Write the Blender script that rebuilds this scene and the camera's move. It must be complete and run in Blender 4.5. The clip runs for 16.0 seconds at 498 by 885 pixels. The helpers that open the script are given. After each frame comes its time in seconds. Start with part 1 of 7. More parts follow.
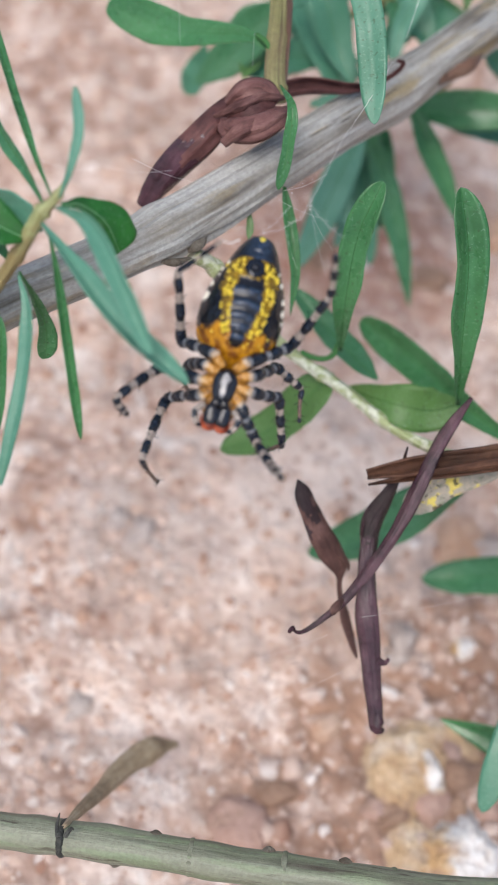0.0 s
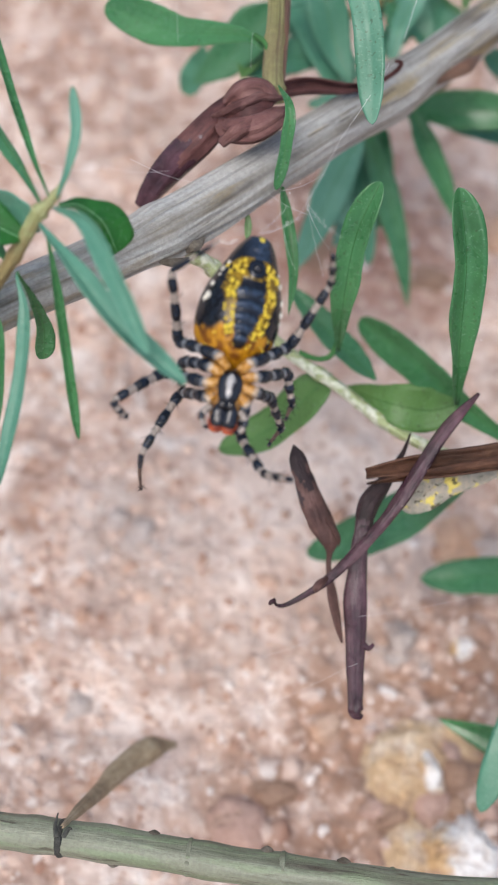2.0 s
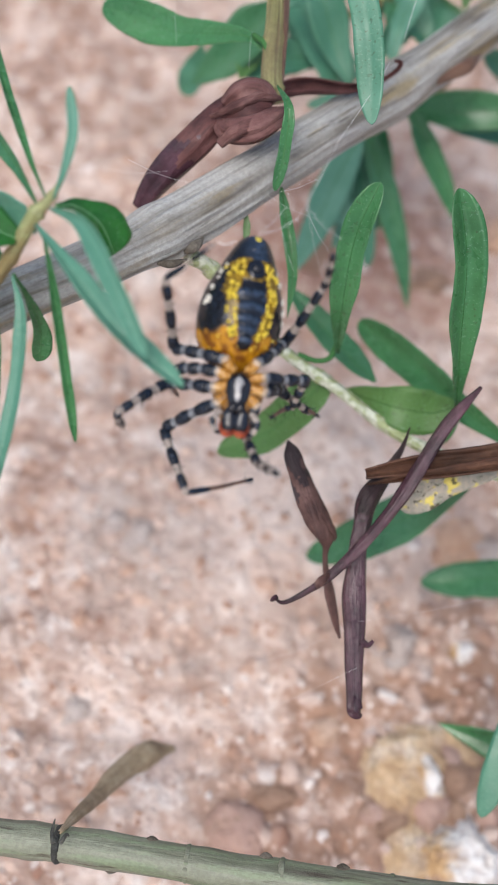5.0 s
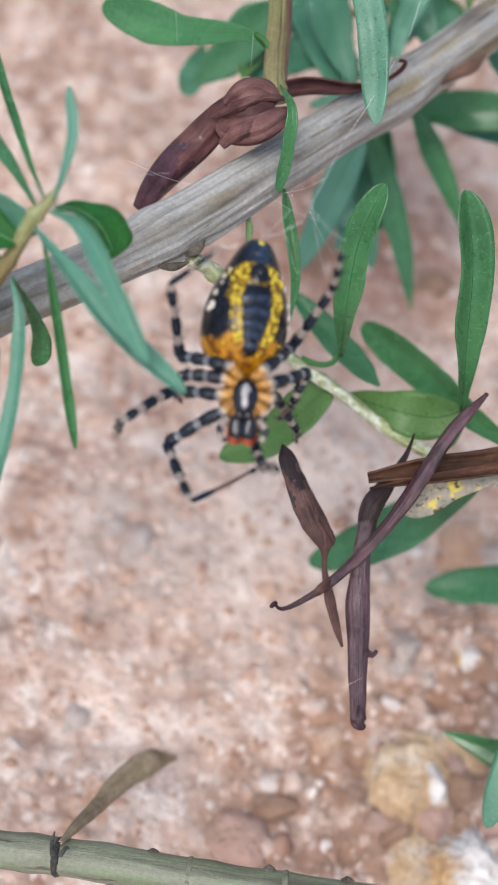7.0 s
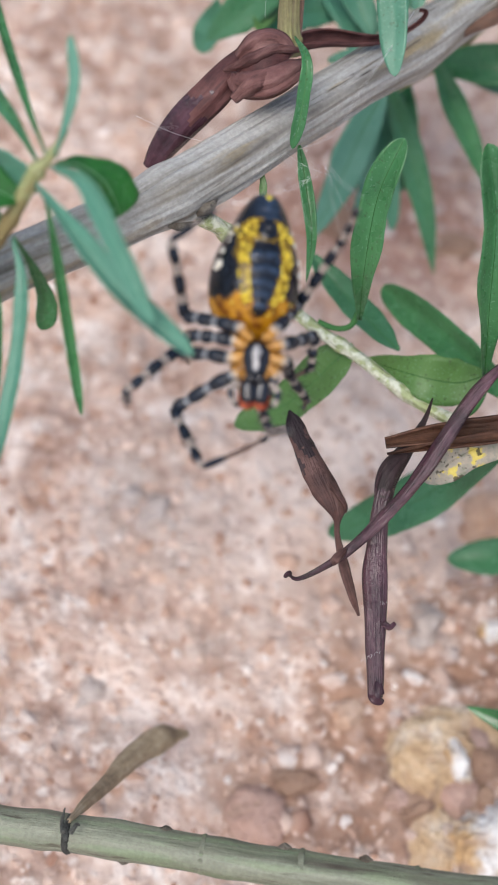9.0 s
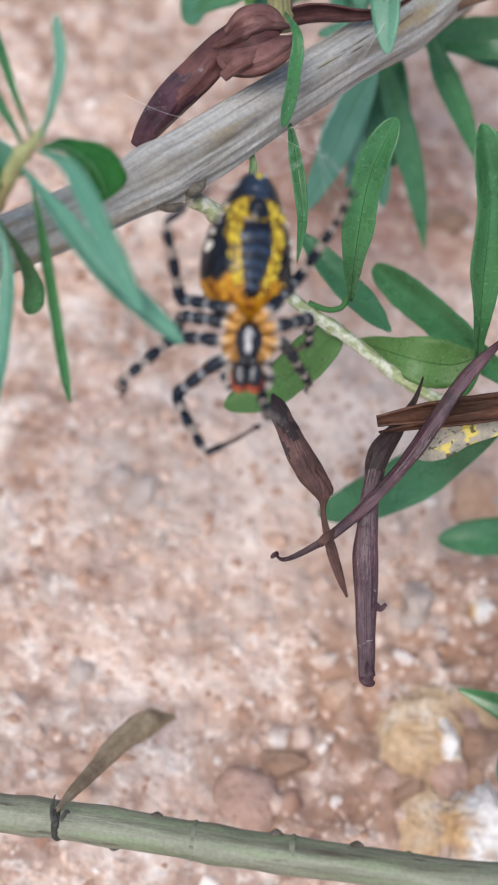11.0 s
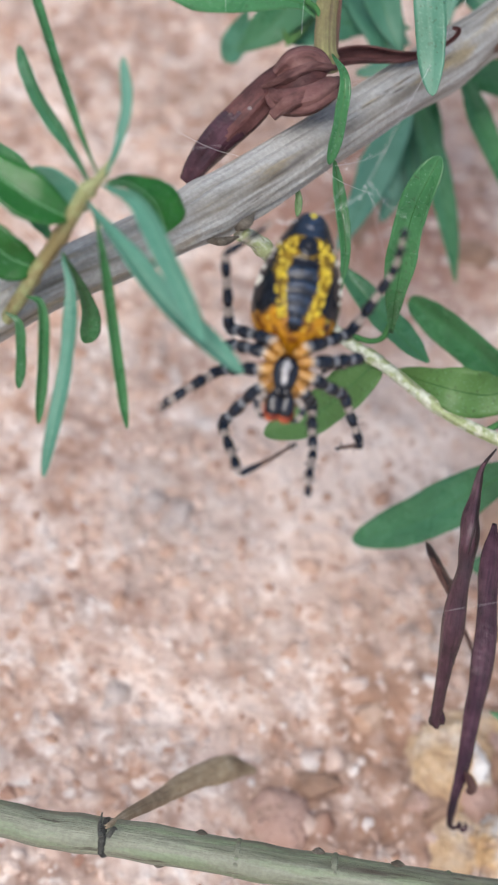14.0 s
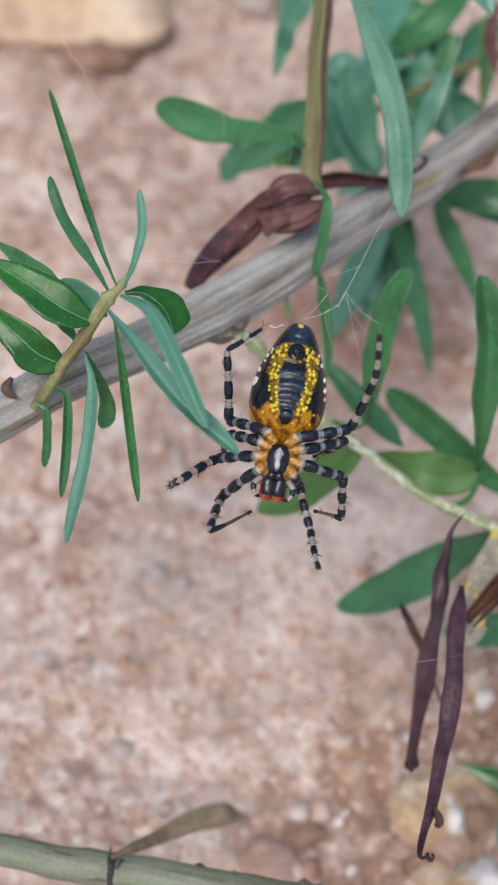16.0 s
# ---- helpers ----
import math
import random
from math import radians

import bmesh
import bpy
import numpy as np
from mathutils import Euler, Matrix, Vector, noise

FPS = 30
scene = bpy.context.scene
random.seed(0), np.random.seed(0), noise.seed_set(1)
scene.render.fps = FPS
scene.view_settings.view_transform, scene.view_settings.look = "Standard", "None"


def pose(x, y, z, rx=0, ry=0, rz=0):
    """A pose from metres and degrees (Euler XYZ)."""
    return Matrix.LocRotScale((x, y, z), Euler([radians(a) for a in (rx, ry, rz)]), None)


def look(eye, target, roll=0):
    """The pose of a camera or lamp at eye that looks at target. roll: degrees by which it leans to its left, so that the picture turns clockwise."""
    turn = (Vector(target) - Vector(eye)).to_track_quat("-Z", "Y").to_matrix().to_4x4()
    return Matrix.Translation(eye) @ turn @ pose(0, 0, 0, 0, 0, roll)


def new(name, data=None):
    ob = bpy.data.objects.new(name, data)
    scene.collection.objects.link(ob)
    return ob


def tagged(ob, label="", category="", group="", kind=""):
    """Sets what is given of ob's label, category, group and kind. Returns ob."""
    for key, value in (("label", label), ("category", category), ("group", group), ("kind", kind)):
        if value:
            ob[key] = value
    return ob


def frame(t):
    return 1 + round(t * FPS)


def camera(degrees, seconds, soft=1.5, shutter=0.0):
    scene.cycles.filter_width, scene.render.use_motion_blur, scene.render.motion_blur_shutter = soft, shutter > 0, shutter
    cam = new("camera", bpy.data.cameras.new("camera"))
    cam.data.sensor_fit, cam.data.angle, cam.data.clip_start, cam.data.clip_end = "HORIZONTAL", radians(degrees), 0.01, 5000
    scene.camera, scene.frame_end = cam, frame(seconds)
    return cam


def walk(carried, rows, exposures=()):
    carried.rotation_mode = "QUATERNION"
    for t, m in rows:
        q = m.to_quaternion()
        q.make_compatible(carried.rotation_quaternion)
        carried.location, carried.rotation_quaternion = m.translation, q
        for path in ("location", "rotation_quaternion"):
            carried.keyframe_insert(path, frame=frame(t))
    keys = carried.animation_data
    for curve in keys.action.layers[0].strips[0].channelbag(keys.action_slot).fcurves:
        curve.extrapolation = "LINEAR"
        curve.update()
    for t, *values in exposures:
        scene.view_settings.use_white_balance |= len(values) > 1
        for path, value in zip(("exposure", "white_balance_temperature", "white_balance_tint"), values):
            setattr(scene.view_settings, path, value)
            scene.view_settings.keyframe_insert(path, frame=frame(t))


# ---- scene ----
cam = camera(23.0, 16.0, soft=1.8, shutter=0.5)
PATH = [
    (0, pose(0.00190, -0.07420, 0.14065, 32.962, -4.966, 7.500)),
    (1, pose(0.00206, -0.07418, 0.14069, 32.961, -4.934, 7.515)),
    (2, pose(0.00219, -0.07422, 0.14069, 32.985, -4.899, 7.496)),
    (3, pose(0.00209, -0.07420, 0.14069, 32.979, -5.003, 7.467)),
    (4, pose(0.00223, -0.07418, 0.14066, 32.986, -4.969, 7.442)),
    (6.5, pose(0.00209, -0.07234, 0.13881, 33.108, -4.888, 7.516)),
    (7, pose(0.00179, -0.07218, 0.13877, 33.030, -4.961, 7.420)),
    (7.5, pose(0.00161, -0.07180, 0.13825, 32.831, -4.961, 7.349)),
    (8, pose(0.00279, -0.07238, 0.13855, 32.459, -4.531, 7.470)),
    (8.2, pose(0.00292, -0.07282, 0.13826, 32.436, -4.323, 7.786)),
    (10.3, pose(0.00327, -0.06543, 0.13186, 30.285, -3.457, 7.953)),
    (10.5, pose(0.00300, -0.06646, 0.13288, 30.305, -4.023, 7.669)),
    (11, pose(0.00255, -0.06835, 0.13526, 30.088, -4.212, 7.577)),
    (11.5, pose(0.00069, -0.06904, 0.13448, 30.489, -4.459, 7.160)),
    (12, pose(0.00616, -0.06760, 0.13393, 30.639, -4.995, 7.035)),
    (12.5, pose(0.00915, -0.06636, 0.13315, 30.450, -5.492, 6.672)),
    (13, pose(0.00098, -0.06527, 0.13165, 29.733, -4.019, 7.298)),
    (13.5, pose(0.00605, -0.06729, 0.13383, 30.542, -4.826, 7.227)),
    (14, pose(-0.00118, -0.07057, 0.13757, 31.370, -4.353, 8.076)),
    (14.5, pose(0.00071, -0.07334, 0.14137, 32.769, -3.776, 8.762)),
    (15, pose(-0.00109, -0.07574, 0.14493, 33.942, -4.015, 8.532)),
    (15.5, pose(-0.00168, -0.07822, 0.14797, 34.973, -4.231, 8.482)),
    (16, pose(-0.00090, -0.07995, 0.14988, 35.501, -4.697, 8.050)),
]
walk(cam, PATH, exposures=[(0, 0.36), (9, 0.34), (11.5, 0.34), (12.2, 0.3), (13.5, 0.31), (14.3, 0.35), (15.0, 0.27), (16, 0.08)])
cam.data.dof.use_dof = True
cam.data.dof.focus_distance, cam.data.dof.aperture_fstop = 0.110, 34.0

# ---- daylight: bright overcast sky ----
world = bpy.data.worlds.new("sky")
scene.world = world
world.use_nodes = True
wn = world.node_tree.nodes
sky = wn.new("ShaderNodeTexSky")
sky.sky_type = "NISHITA"
sky.sun_disc = False
sky.sun_elevation, sky.sun_rotation = radians(62), radians(200)
sky.air_density, sky.dust_density, sky.ozone_density = 1.0, 4.0, 1.0
wn["Background"].inputs["Strength"].default_value = 0.138
world.node_tree.links.new(sky.outputs["Color"], wn["Background"].inputs["Color"])
sun = new("sun", bpy.data.lights.new("sun", "SUN"))
sun.data.energy, sun.data.angle, sun.data.color = 1.55, radians(36), (1.0, 0.985, 0.965)
sun.matrix_world = look((-0.35, -0.9, 2.2), (0, 0, 0))

MM = 0.001


# ---- materials ----
class Nodes:
    """A small wrapper to wire a principled material."""
    def __init__(self, name):
        self.mat = bpy.data.materials.new(name)
        self.mat.use_nodes = True
        self.t = self.mat.node_tree
        self.bsdf = self.t.nodes["Principled BSDF"]

    def add(self, kind, **inputs):
        n = self.t.nodes.new(kind)
        for k, v in inputs.items():
            n.inputs[k.replace("_", " ")].default_value = v
        return n

    def link(self, a, b):
        self.t.links.new(a, b)

    def noise(self, scale, detail=4.0, rough=0.6, coord="Object", stretch=None):
        c = self.add("ShaderNodeTexCoord")
        n = self.add("ShaderNodeTexNoise", Scale=scale, Detail=detail, Roughness=rough)
        # shifted by an odd amount, so that no layer is centred on the thing's origin
        m = self.add("ShaderNodeMapping", Scale=stretch or (1, 1, 1), Location=(0.37 + 0.0013 * scale, 0.71, 0.53))
        self.link(c.outputs[coord], m.inputs["Vector"])
        self.link(m.outputs["Vector"], n.inputs["Vector"])
        return n.outputs["Fac"]

    def ramp(self, fac, *stops):
        r = self.add("ShaderNodeValToRGB")
        e = r.color_ramp.elements
        while len(e) < len(stops):
            e.new(0.5)
        for k, (p, c) in enumerate(stops):
            e[k].position, e[k].color = p, (*c, 1)
        self.link(fac, r.inputs["Fac"])
        return r.outputs["Color"]

    def mix(self, fac, a, b, blend="MIX"):
        m = self.t.nodes.new("ShaderNodeMix")
        m.data_type, m.blend_type = "RGBA", blend
        socks = [i for i in m.inputs if i.type == "RGBA"]
        for s, v in ((m.inputs[0], fac), (socks[0], a), (socks[1], b)):
            if isinstance(v, (int, float)):
                s.default_value = v
            elif isinstance(v, tuple):
                s.default_value = (*v, 1)
            else:
                self.link(v, s)
        return [o for o in m.outputs if o.type == "RGBA"][0]

    def bump(self, fac, strength=0.3, distance=0.0003):
        b = self.add("ShaderNodeBump", Strength=strength, Distance=distance)
        self.link(fac, b.inputs["Height"])
        self.link(b.outputs["Normal"], self.bsdf.inputs["Normal"])

    def done(self, color=None, rough=0.6, spec=0.4, **more):
        if isinstance(color, tuple):
            self.bsdf.inputs["Base Color"].default_value = (*color, 1)
        elif color is not None:
            self.link(color, self.bsdf.inputs["Base Color"])
        self.bsdf.inputs["Roughness"].default_value = rough
        self.bsdf.inputs["Specular IOR Level"].default_value = spec
        for k, v in more.items():
            self.bsdf.inputs[k.replace("_", " ")].default_value = v
        return self.mat


def leaf_material(name, dark, light, back, rough=0.45, speck=0.0):
    n = Nodes(name)
    info = n.add("ShaderNodeObjectInfo")
    big = n.noise(160, 3, 0.55)
    fine = n.noise(1400, 3, 0.6)
    col = n.ramp(big, (0.3, dark), (0.7, light))
    col = n.mix(0.25, col, n.ramp(info.outputs["Random"], (0.0, dark), (1.0, back)))
    col = n.mix(n.ramp(fine, (0.45, (0, 0, 0)), (0.75, (0.35, 0.35, 0.35))), col, light)
    if speck:
        sp = n.noise(2600, 2, 0.5)
        col = n.mix(n.ramp(sp, (0.63, (0, 0, 0)), (0.68, (speck, speck, speck))), col, (0.03, 0.045, 0.015))
    veins = n.noise(420, 3, 0.5, "UV", (2.2, 0.3, 1))
    col = n.mix(n.ramp(veins, (0.5, (0, 0, 0)), (0.68, (0.4, 0.4, 0.4))), col, back)
    scurf = n.noise(4200, 2, 0.5)
    col = n.mix(n.ramp(scurf, (0.62, (0, 0, 0)), (0.7, (0.25, 0.25, 0.25))), col, (0.26, 0.4, 0.31))
    gloss = n.ramp(n.noise(300, 3, 0.5), (0.35, (rough * 0.7,) * 3), (0.65, (rough * 1.35,) * 3))
    n.link(gloss, n.bsdf.inputs["Roughness"])
    wrinkle = n.noise(480, 3, 0.5)
    n.bump(n.mix(0.35, wrinkle, fine), 0.32, 0.0003)
    return n.done(col, rough, 0.38, Sheen_Weight=0.05, Transmission_Weight=0.0)


LEAF = leaf_material("leaf_green", (0.0174, 0.085, 0.0255), (0.05655, 0.195, 0.06936), (0.04785, 0.178, 0.07344), 0.28, speck=0.5)
# pale blue-green: sky sheen on the blades is mixed into this colour
LEAF_TEAL_SHEEN = leaf_material("leaf_blue_green_sheen", (0.04785, 0.165, 0.1071), (0.1087, 0.275, 0.204), (0.087, 0.245, 0.1734), 0.36)
LEAF_DARK = leaf_material("leaf_dark_green", (0.00783, 0.07, 0.00816), (0.02262, 0.155, 0.02244), (0.0174, 0.11, 0.0204), 0.3)
LEAF_OLIVE = leaf_material("leaf_olive", (0.0435, 0.108, 0.02244), (0.087, 0.19, 0.051), (0.0696, 0.165, 0.0408), 0.45, 0.75)
LEAF_DULL = leaf_material("leaf_dull_blue_green", (0.0348, 0.135, 0.0765), (0.087, 0.235, 0.1632), (0.0696, 0.2, 0.1275), 0.4, speck=0.55)
LEAF_FAR = leaf_material("leaf_grey_green", (0.03132, 0.135, 0.07956), (0.07134, 0.215, 0.1377), (0.05655, 0.185, 0.1173), 0.45)
LEAF_MID = leaf_material("leaf_soft_green", (0.02175, 0.1, 0.04284), (0.05742, 0.18, 0.08364), (0.04785, 0.17, 0.07956), 0.3, speck=0.35)
RIB = Nodes("leaf_rib").done((0.05, 0.15, 0.05), 0.8, 0.1)
RIB_PALE = Nodes("leaf_rib_pale").done((0.16, 0.33, 0.17), 0.6, 0.2)
RIB_DARK = Nodes("leaf_rib_groove").done((0.02, 0.075, 0.018), 0.8, 0.1)


def bark_material(name, base, pale, dark, green, patch=0.5, relief=0.85, grain=(2.2, 0.16), spot=150, cracks=0.8, lengthwise=False):
    n = Nodes(name)
    streak = n.noise(260, 4, 0.55, "UV", (*grain, 1))
    spots = n.noise(spot, 5, 0.6, "UV", (1.3, 0.28, 1)) if lengthwise else n.noise(spot, 5, 0.6)
    fine = n.noise(2200, 4, 0.7)
    col = n.ramp(streak, (0.3, dark), (0.4, base), (0.55, pale), (0.7, base), (0.82, dark))
    broad = n.noise(90, 3, 0.5)
    col = n.mix(n.ramp(broad, (0.48, (0, 0, 0)), (0.62, (0.4, 0.4, 0.4))), col, pale)
    col = n.mix(n.ramp(spots, (patch, (0, 0, 0)), (patch + 0.12, (0.65, 0.65, 0.65))), col, green)
    crack = n.noise(420, 5, 0.7, "UV", (grain[0] * 1.2, grain[1], 1))
    col = n.mix(n.ramp(crack, (0.33, (cracks,) * 3), (0.4, (0, 0, 0))), col, dark)
    col = n.mix(n.ramp(fine, (0.42, (0.22, 0.22, 0.22)), (0.6, (0, 0, 0))), col, dark)
    h = n.mix(0.12, n.mix(0.4, streak, crack), fine)
    n.bump(h, relief, 0.001)
    return n.done(col, 0.46, 0.5)


BARK = bark_material("weathered_bark", (0.185, 0.17, 0.14), (0.44, 0.445, 0.43), (0.05, 0.038, 0.028), (0.33, 0.25, 0.11), 0.55, 1.0, (1.7, 0.12), 260, 0.9, True)
TWIG_BARK = bark_material("green_twig_bark", (0.115, 0.126, 0.085), (0.225, 0.245, 0.18), (0.06, 0.05, 0.035), (0.19, 0.255, 0.145), 0.5, 0.7, (0.9, 0.2), 330, 0.9, True)
SHOOT = bark_material("young_shoot", (0.16, 0.155, 0.055), (0.29, 0.28, 0.12), (0.055, 0.042, 0.024), (0.13, 0.085, 0.045), 0.5)
TUFT_STEM = bark_material("tender_shoot", (0.19, 0.19, 0.06), (0.34, 0.38, 0.18), (0.11, 0.065, 0.025), (0.21, 0.13, 0.05), 0.48, 0.6, (1.2, 0.5), 330)
PALE_STEM = bark_material("pale_green_stem", (0.25, 0.32, 0.12), (0.42, 0.48, 0.26), (0.1, 0.1, 0.035), (0.86, 0.88, 0.8), 0.47, 0.9, (1.2, 0.5), 900)
KNOT = bark_material("brown_knot", (0.09, 0.05, 0.036), (0.17, 0.1, 0.075), (0.04, 0.025, 0.02), (0.2, 0.1, 0.06))


def dead_material(name, dark, base, pale, rough=0.55, gloss=0.28):
    n = Nodes(name)
    streak = n.noise(230, 5, 0.6, "UV", (1.1, 0.75, 1))
    spots = n.noise(260, 4, 0.6)
    fine = n.noise(1800, 3, 0.6)
    mottle = n.noise(420, 4, 0.65)
    col = n.ramp(n.mix(0.55, streak, mottle), (0.3, dark), (0.5, base), (0.72, pale))
    col = n.mix(n.ramp(spots, (0.45, (0, 0, 0)), (0.7, (0.7, 0.7, 0.7))), col, dark)
    wrinkle = n.noise(230, 5, 0.6, "UV", (5.5, 1.3, 1))
    col = n.mix(n.ramp(wrinkle, (0.34, (0.55, 0.55, 0.55)), (0.46, (0, 0, 0))), col, dark)
    n.bump(n.mix(0.25, n.mix(0.55, n.mix(0.5, streak, mottle), wrinkle), fine), 0.7, 0.0007)
    return n.done(col, rough, gloss)


DEAD_RED = dead_material("dead_leaf_reddish_brown", (0.028, 0.0115, 0.013), (0.11, 0.044, 0.042), (0.19, 0.09, 0.085))
DEAD_PURPLE = dead_material("dead_leaf_purple_brown", (0.016, 0.0065, 0.0105), (0.06, 0.022, 0.034), (0.14, 0.064, 0.086), 0.27, 0.55)
DEAD_MID = dead_material("dead_leaf_dull_brown", (0.026, 0.012, 0.011), (0.105, 0.052, 0.045), (0.2, 0.115, 0.1), 0.45)
DEAD_BLACK = dead_material("dead_leaf_blackened", (0.007, 0.0045, 0.0045), (0.024, 0.013, 0.015), (0.06, 0.037, 0.042), 0.4)
DEAD_PINK = dead_material("dead_leaf_pinkish_brown", (0.05, 0.02, 0.02), (0.16, 0.075, 0.07), (0.28, 0.16, 0.145))
DEAD_BROWN = dead_material("dead_leaf_brown", (0.02, 0.009, 0.005), (0.072, 0.03, 0.017), (0.19, 0.1, 0.06))
DEAD_TAN = dead_material("dead_leaf_tan", (0.17, 0.12, 0.075), (0.4, 0.315, 0.205), (0.62, 0.54, 0.4), 0.55)


def yellow_leaf_material():
    n = Nodes("dying_leaf_yellow")
    blot = n.noise(420, 4, 0.65)
    dots = n.noise(1500, 2, 0.5)
    col = n.ramp(blot, (0.36, (0.15, 0.18, 0.1)), (0.45, (0.25, 0.235, 0.2)), (0.54, (0.33, 0.29, 0.23)), (0.58, (0.54, 0.44, 0.09)), (0.75, (0.66, 0.56, 0.16)))
    col = n.mix(n.ramp(dots, (0.6, (0, 0, 0)), (0.66, (0.9, 0.9, 0.9))), col, (0.045, 0.04, 0.02))
    n.bump(blot, 0.4, 0.0003)
    return n.done(col, 0.6, 0.35)


DYING = yellow_leaf_material()


def sand_material():
    n = Nodes("pink_sandy_soil")
    broad = n.noise(26, 5, 0.6)
    mid = n.noise(270, 5, 0.65)
    fine = n.noise(1100, 4, 0.7)
    a = n.ramp(mid, (0.36, (0.26, 0.16, 0.118)), (0.45, (0.43, 0.295, 0.23)), (0.53, (0.67, 0.525, 0.445)), (0.65, (0.92, 0.86, 0.8)))
    b = n.ramp(broad, (0.34, (0.32, 0.225, 0.19)), (0.48, (0.53, 0.4, 0.34)), (0.62, (0.66, 0.54, 0.48)))
    col = n.mix(0.3, a, b)
    patch = n.noise(85, 4, 0.6)
    col = n.mix(n.ramp(patch, (0.36, (0.7, 0.7, 0.7)), (0.48, (0, 0, 0))), col, (0.3, 0.185, 0.14))
    col = n.mix(n.ramp(patch, (0.53, (0, 0, 0)), (0.64, (0.8, 0.8, 0.8))), col, (0.8, 0.7, 0.635))
    dull_blotches = n.noise(62, 5, 0.65)
    col = n.mix(n.ramp(dull_blotches, (0.36, (0.5, 0.5, 0.5)), (0.47, (0, 0, 0))), col, (0.24, 0.18, 0.145))
    rusty = n.noise(95, 5, 0.65)
    col = n.mix(n.ramp(rusty, (0.56, (0, 0, 0)), (0.66, (0.6, 0.6, 0.6))), col, (0.52, 0.3, 0.19))
    grains = n.add("ShaderNodeTexVoronoi", Scale=380.0)
    c = n.add("ShaderNodeTexCoord")
    n.link(c.outputs["Object"], grains.inputs["Vector"])
    g = n.add("ShaderNodeSeparateColor")
    n.link(grains.outputs["Color"], g.inputs["Color"])
    gc = n.ramp(g.outputs["Red"], (0.0, (0.26, 0.13, 0.09)), (0.25, (0.5, 0.33, 0.27)), (0.75, (0.64, 0.5, 0.44)), (0.95, (0.76, 0.72, 0.7)))
    col = n.mix(0.22, col, gc)
    # low values paint the dark of crevices between crumbs into the colour
    crumbs = n.noise(310, 4, 0.6)
    col = n.mix(n.ramp(crumbs, (0.37, (0.5, 0.5, 0.5)), (0.46, (0, 0, 0))), col, (0.3, 0.17, 0.12))
    col = n.mix(n.ramp(crumbs, (0.58, (0, 0, 0)), (0.66, (0.6, 0.6, 0.6))), col, (0.9, 0.83, 0.775))
    def patch_of_soil(centre, inner, outer, most):
        """A factor that falls off round a place on the ground, with a ragged edge."""
        off = n.t.nodes.new("ShaderNodeVectorMath")
        off.operation = "DISTANCE"
        off.inputs[1].default_value = centre
        n.link(c.outputs["Object"], off.inputs[0])
        ragged = n.t.nodes.new("ShaderNodeMath")
        ragged.operation = "MULTIPLY_ADD"
        ragged.inputs[1].default_value = 0.03
        n.link(n.noise(70, 4, 0.6), ragged.inputs[0])
        n.link(off.outputs["Value"], ragged.inputs[2])
        span = n.add("ShaderNodeMapRange", From_Min=outer + 0.015, From_Max=inner + 0.015, To_Max=most)
        n.link(ragged.outputs["Value"], span.inputs["Value"])
        return span.outputs["Result"]

    # browner, stonier soil round the quartz rocks
    gaps = n.noise(230, 5, 0.65)
    brown = n.mix(n.ramp(gaps, (0.46, (0.88, 0.88, 0.88)), (0.6, (0, 0, 0))), col, (0.33, 0.195, 0.135))
    col = n.mix(patch_of_soil((0.032, -0.017, 0), 0.02, 0.039, 1.0), col, brown)
    # paler, duller and darker reddish colour of the soil, in patches
    col = n.mix(patch_of_soil((0.014, 0.012, 0), 0.008, 0.026, 0.7), col, (0.78, 0.66, 0.585))
    col = n.mix(patch_of_soil((-0.011, 0.003, 0), 0.003, 0.013, 0.55), col, (0.34, 0.265, 0.225))
    col = n.mix(patch_of_soil((0.011, 0.056, 0), 0.008, 0.026, 0.75), col, (0.4, 0.2, 0.145))
    col = n.mix(patch_of_soil((-0.003, -0.014, 0), 0.004, 0.022, 0.16), col, (0.82, 0.67, 0.585))
    # darker, browner soil in a wide patch beyond the branch
    col = n.mix(patch_of_soil((-0.01, 0.115, 0), 0.045, 0.085, 0.35), col, n.mix(1.0, col, (0.62, 0.54, 0.5), "MULTIPLY"))
    col = n.mix(1.0, col, (1.03, 1.045, 1.05), "MULTIPLY")
    n.bump(n.mix(0.62, fine, mid), 0.9, 0.0018)
    return n.done(col, 0.9, 0.2)


SAND = sand_material()


def gravel_material(name, source):
    n = Nodes(name)
    if source == "island":
        r = n.add("ShaderNodeNewGeometry").outputs["Random Per Island"]
    else:
        r = n.add("ShaderNodeObjectInfo").outputs["Random"]
    col = n.ramp(r, (0.0, (0.28, 0.145, 0.1)), (0.16, (0.45, 0.28, 0.2)), (0.4, (0.62, 0.46, 0.375)), (0.62, (0.72, 0.585, 0.51)),
                 (0.8, (0.56, 0.42, 0.35)), (0.9, (0.82, 0.77, 0.73)), (1.0, (0.46, 0.39, 0.36)))
    m = n.noise(420, 4, 0.6)
    col = n.mix(n.ramp(m, (0.35, (0.7, 0.7, 0.7)), (0.65, (0, 0, 0))), col, (0.4, 0.27, 0.215))
    n.bump(m, 0.5, 0.0006)
    return n.done(col, 0.8, 0.3)


GRAVEL = gravel_material("mixed_gravel", "island")
PEBBLE = gravel_material("mixed_pebble", "object")


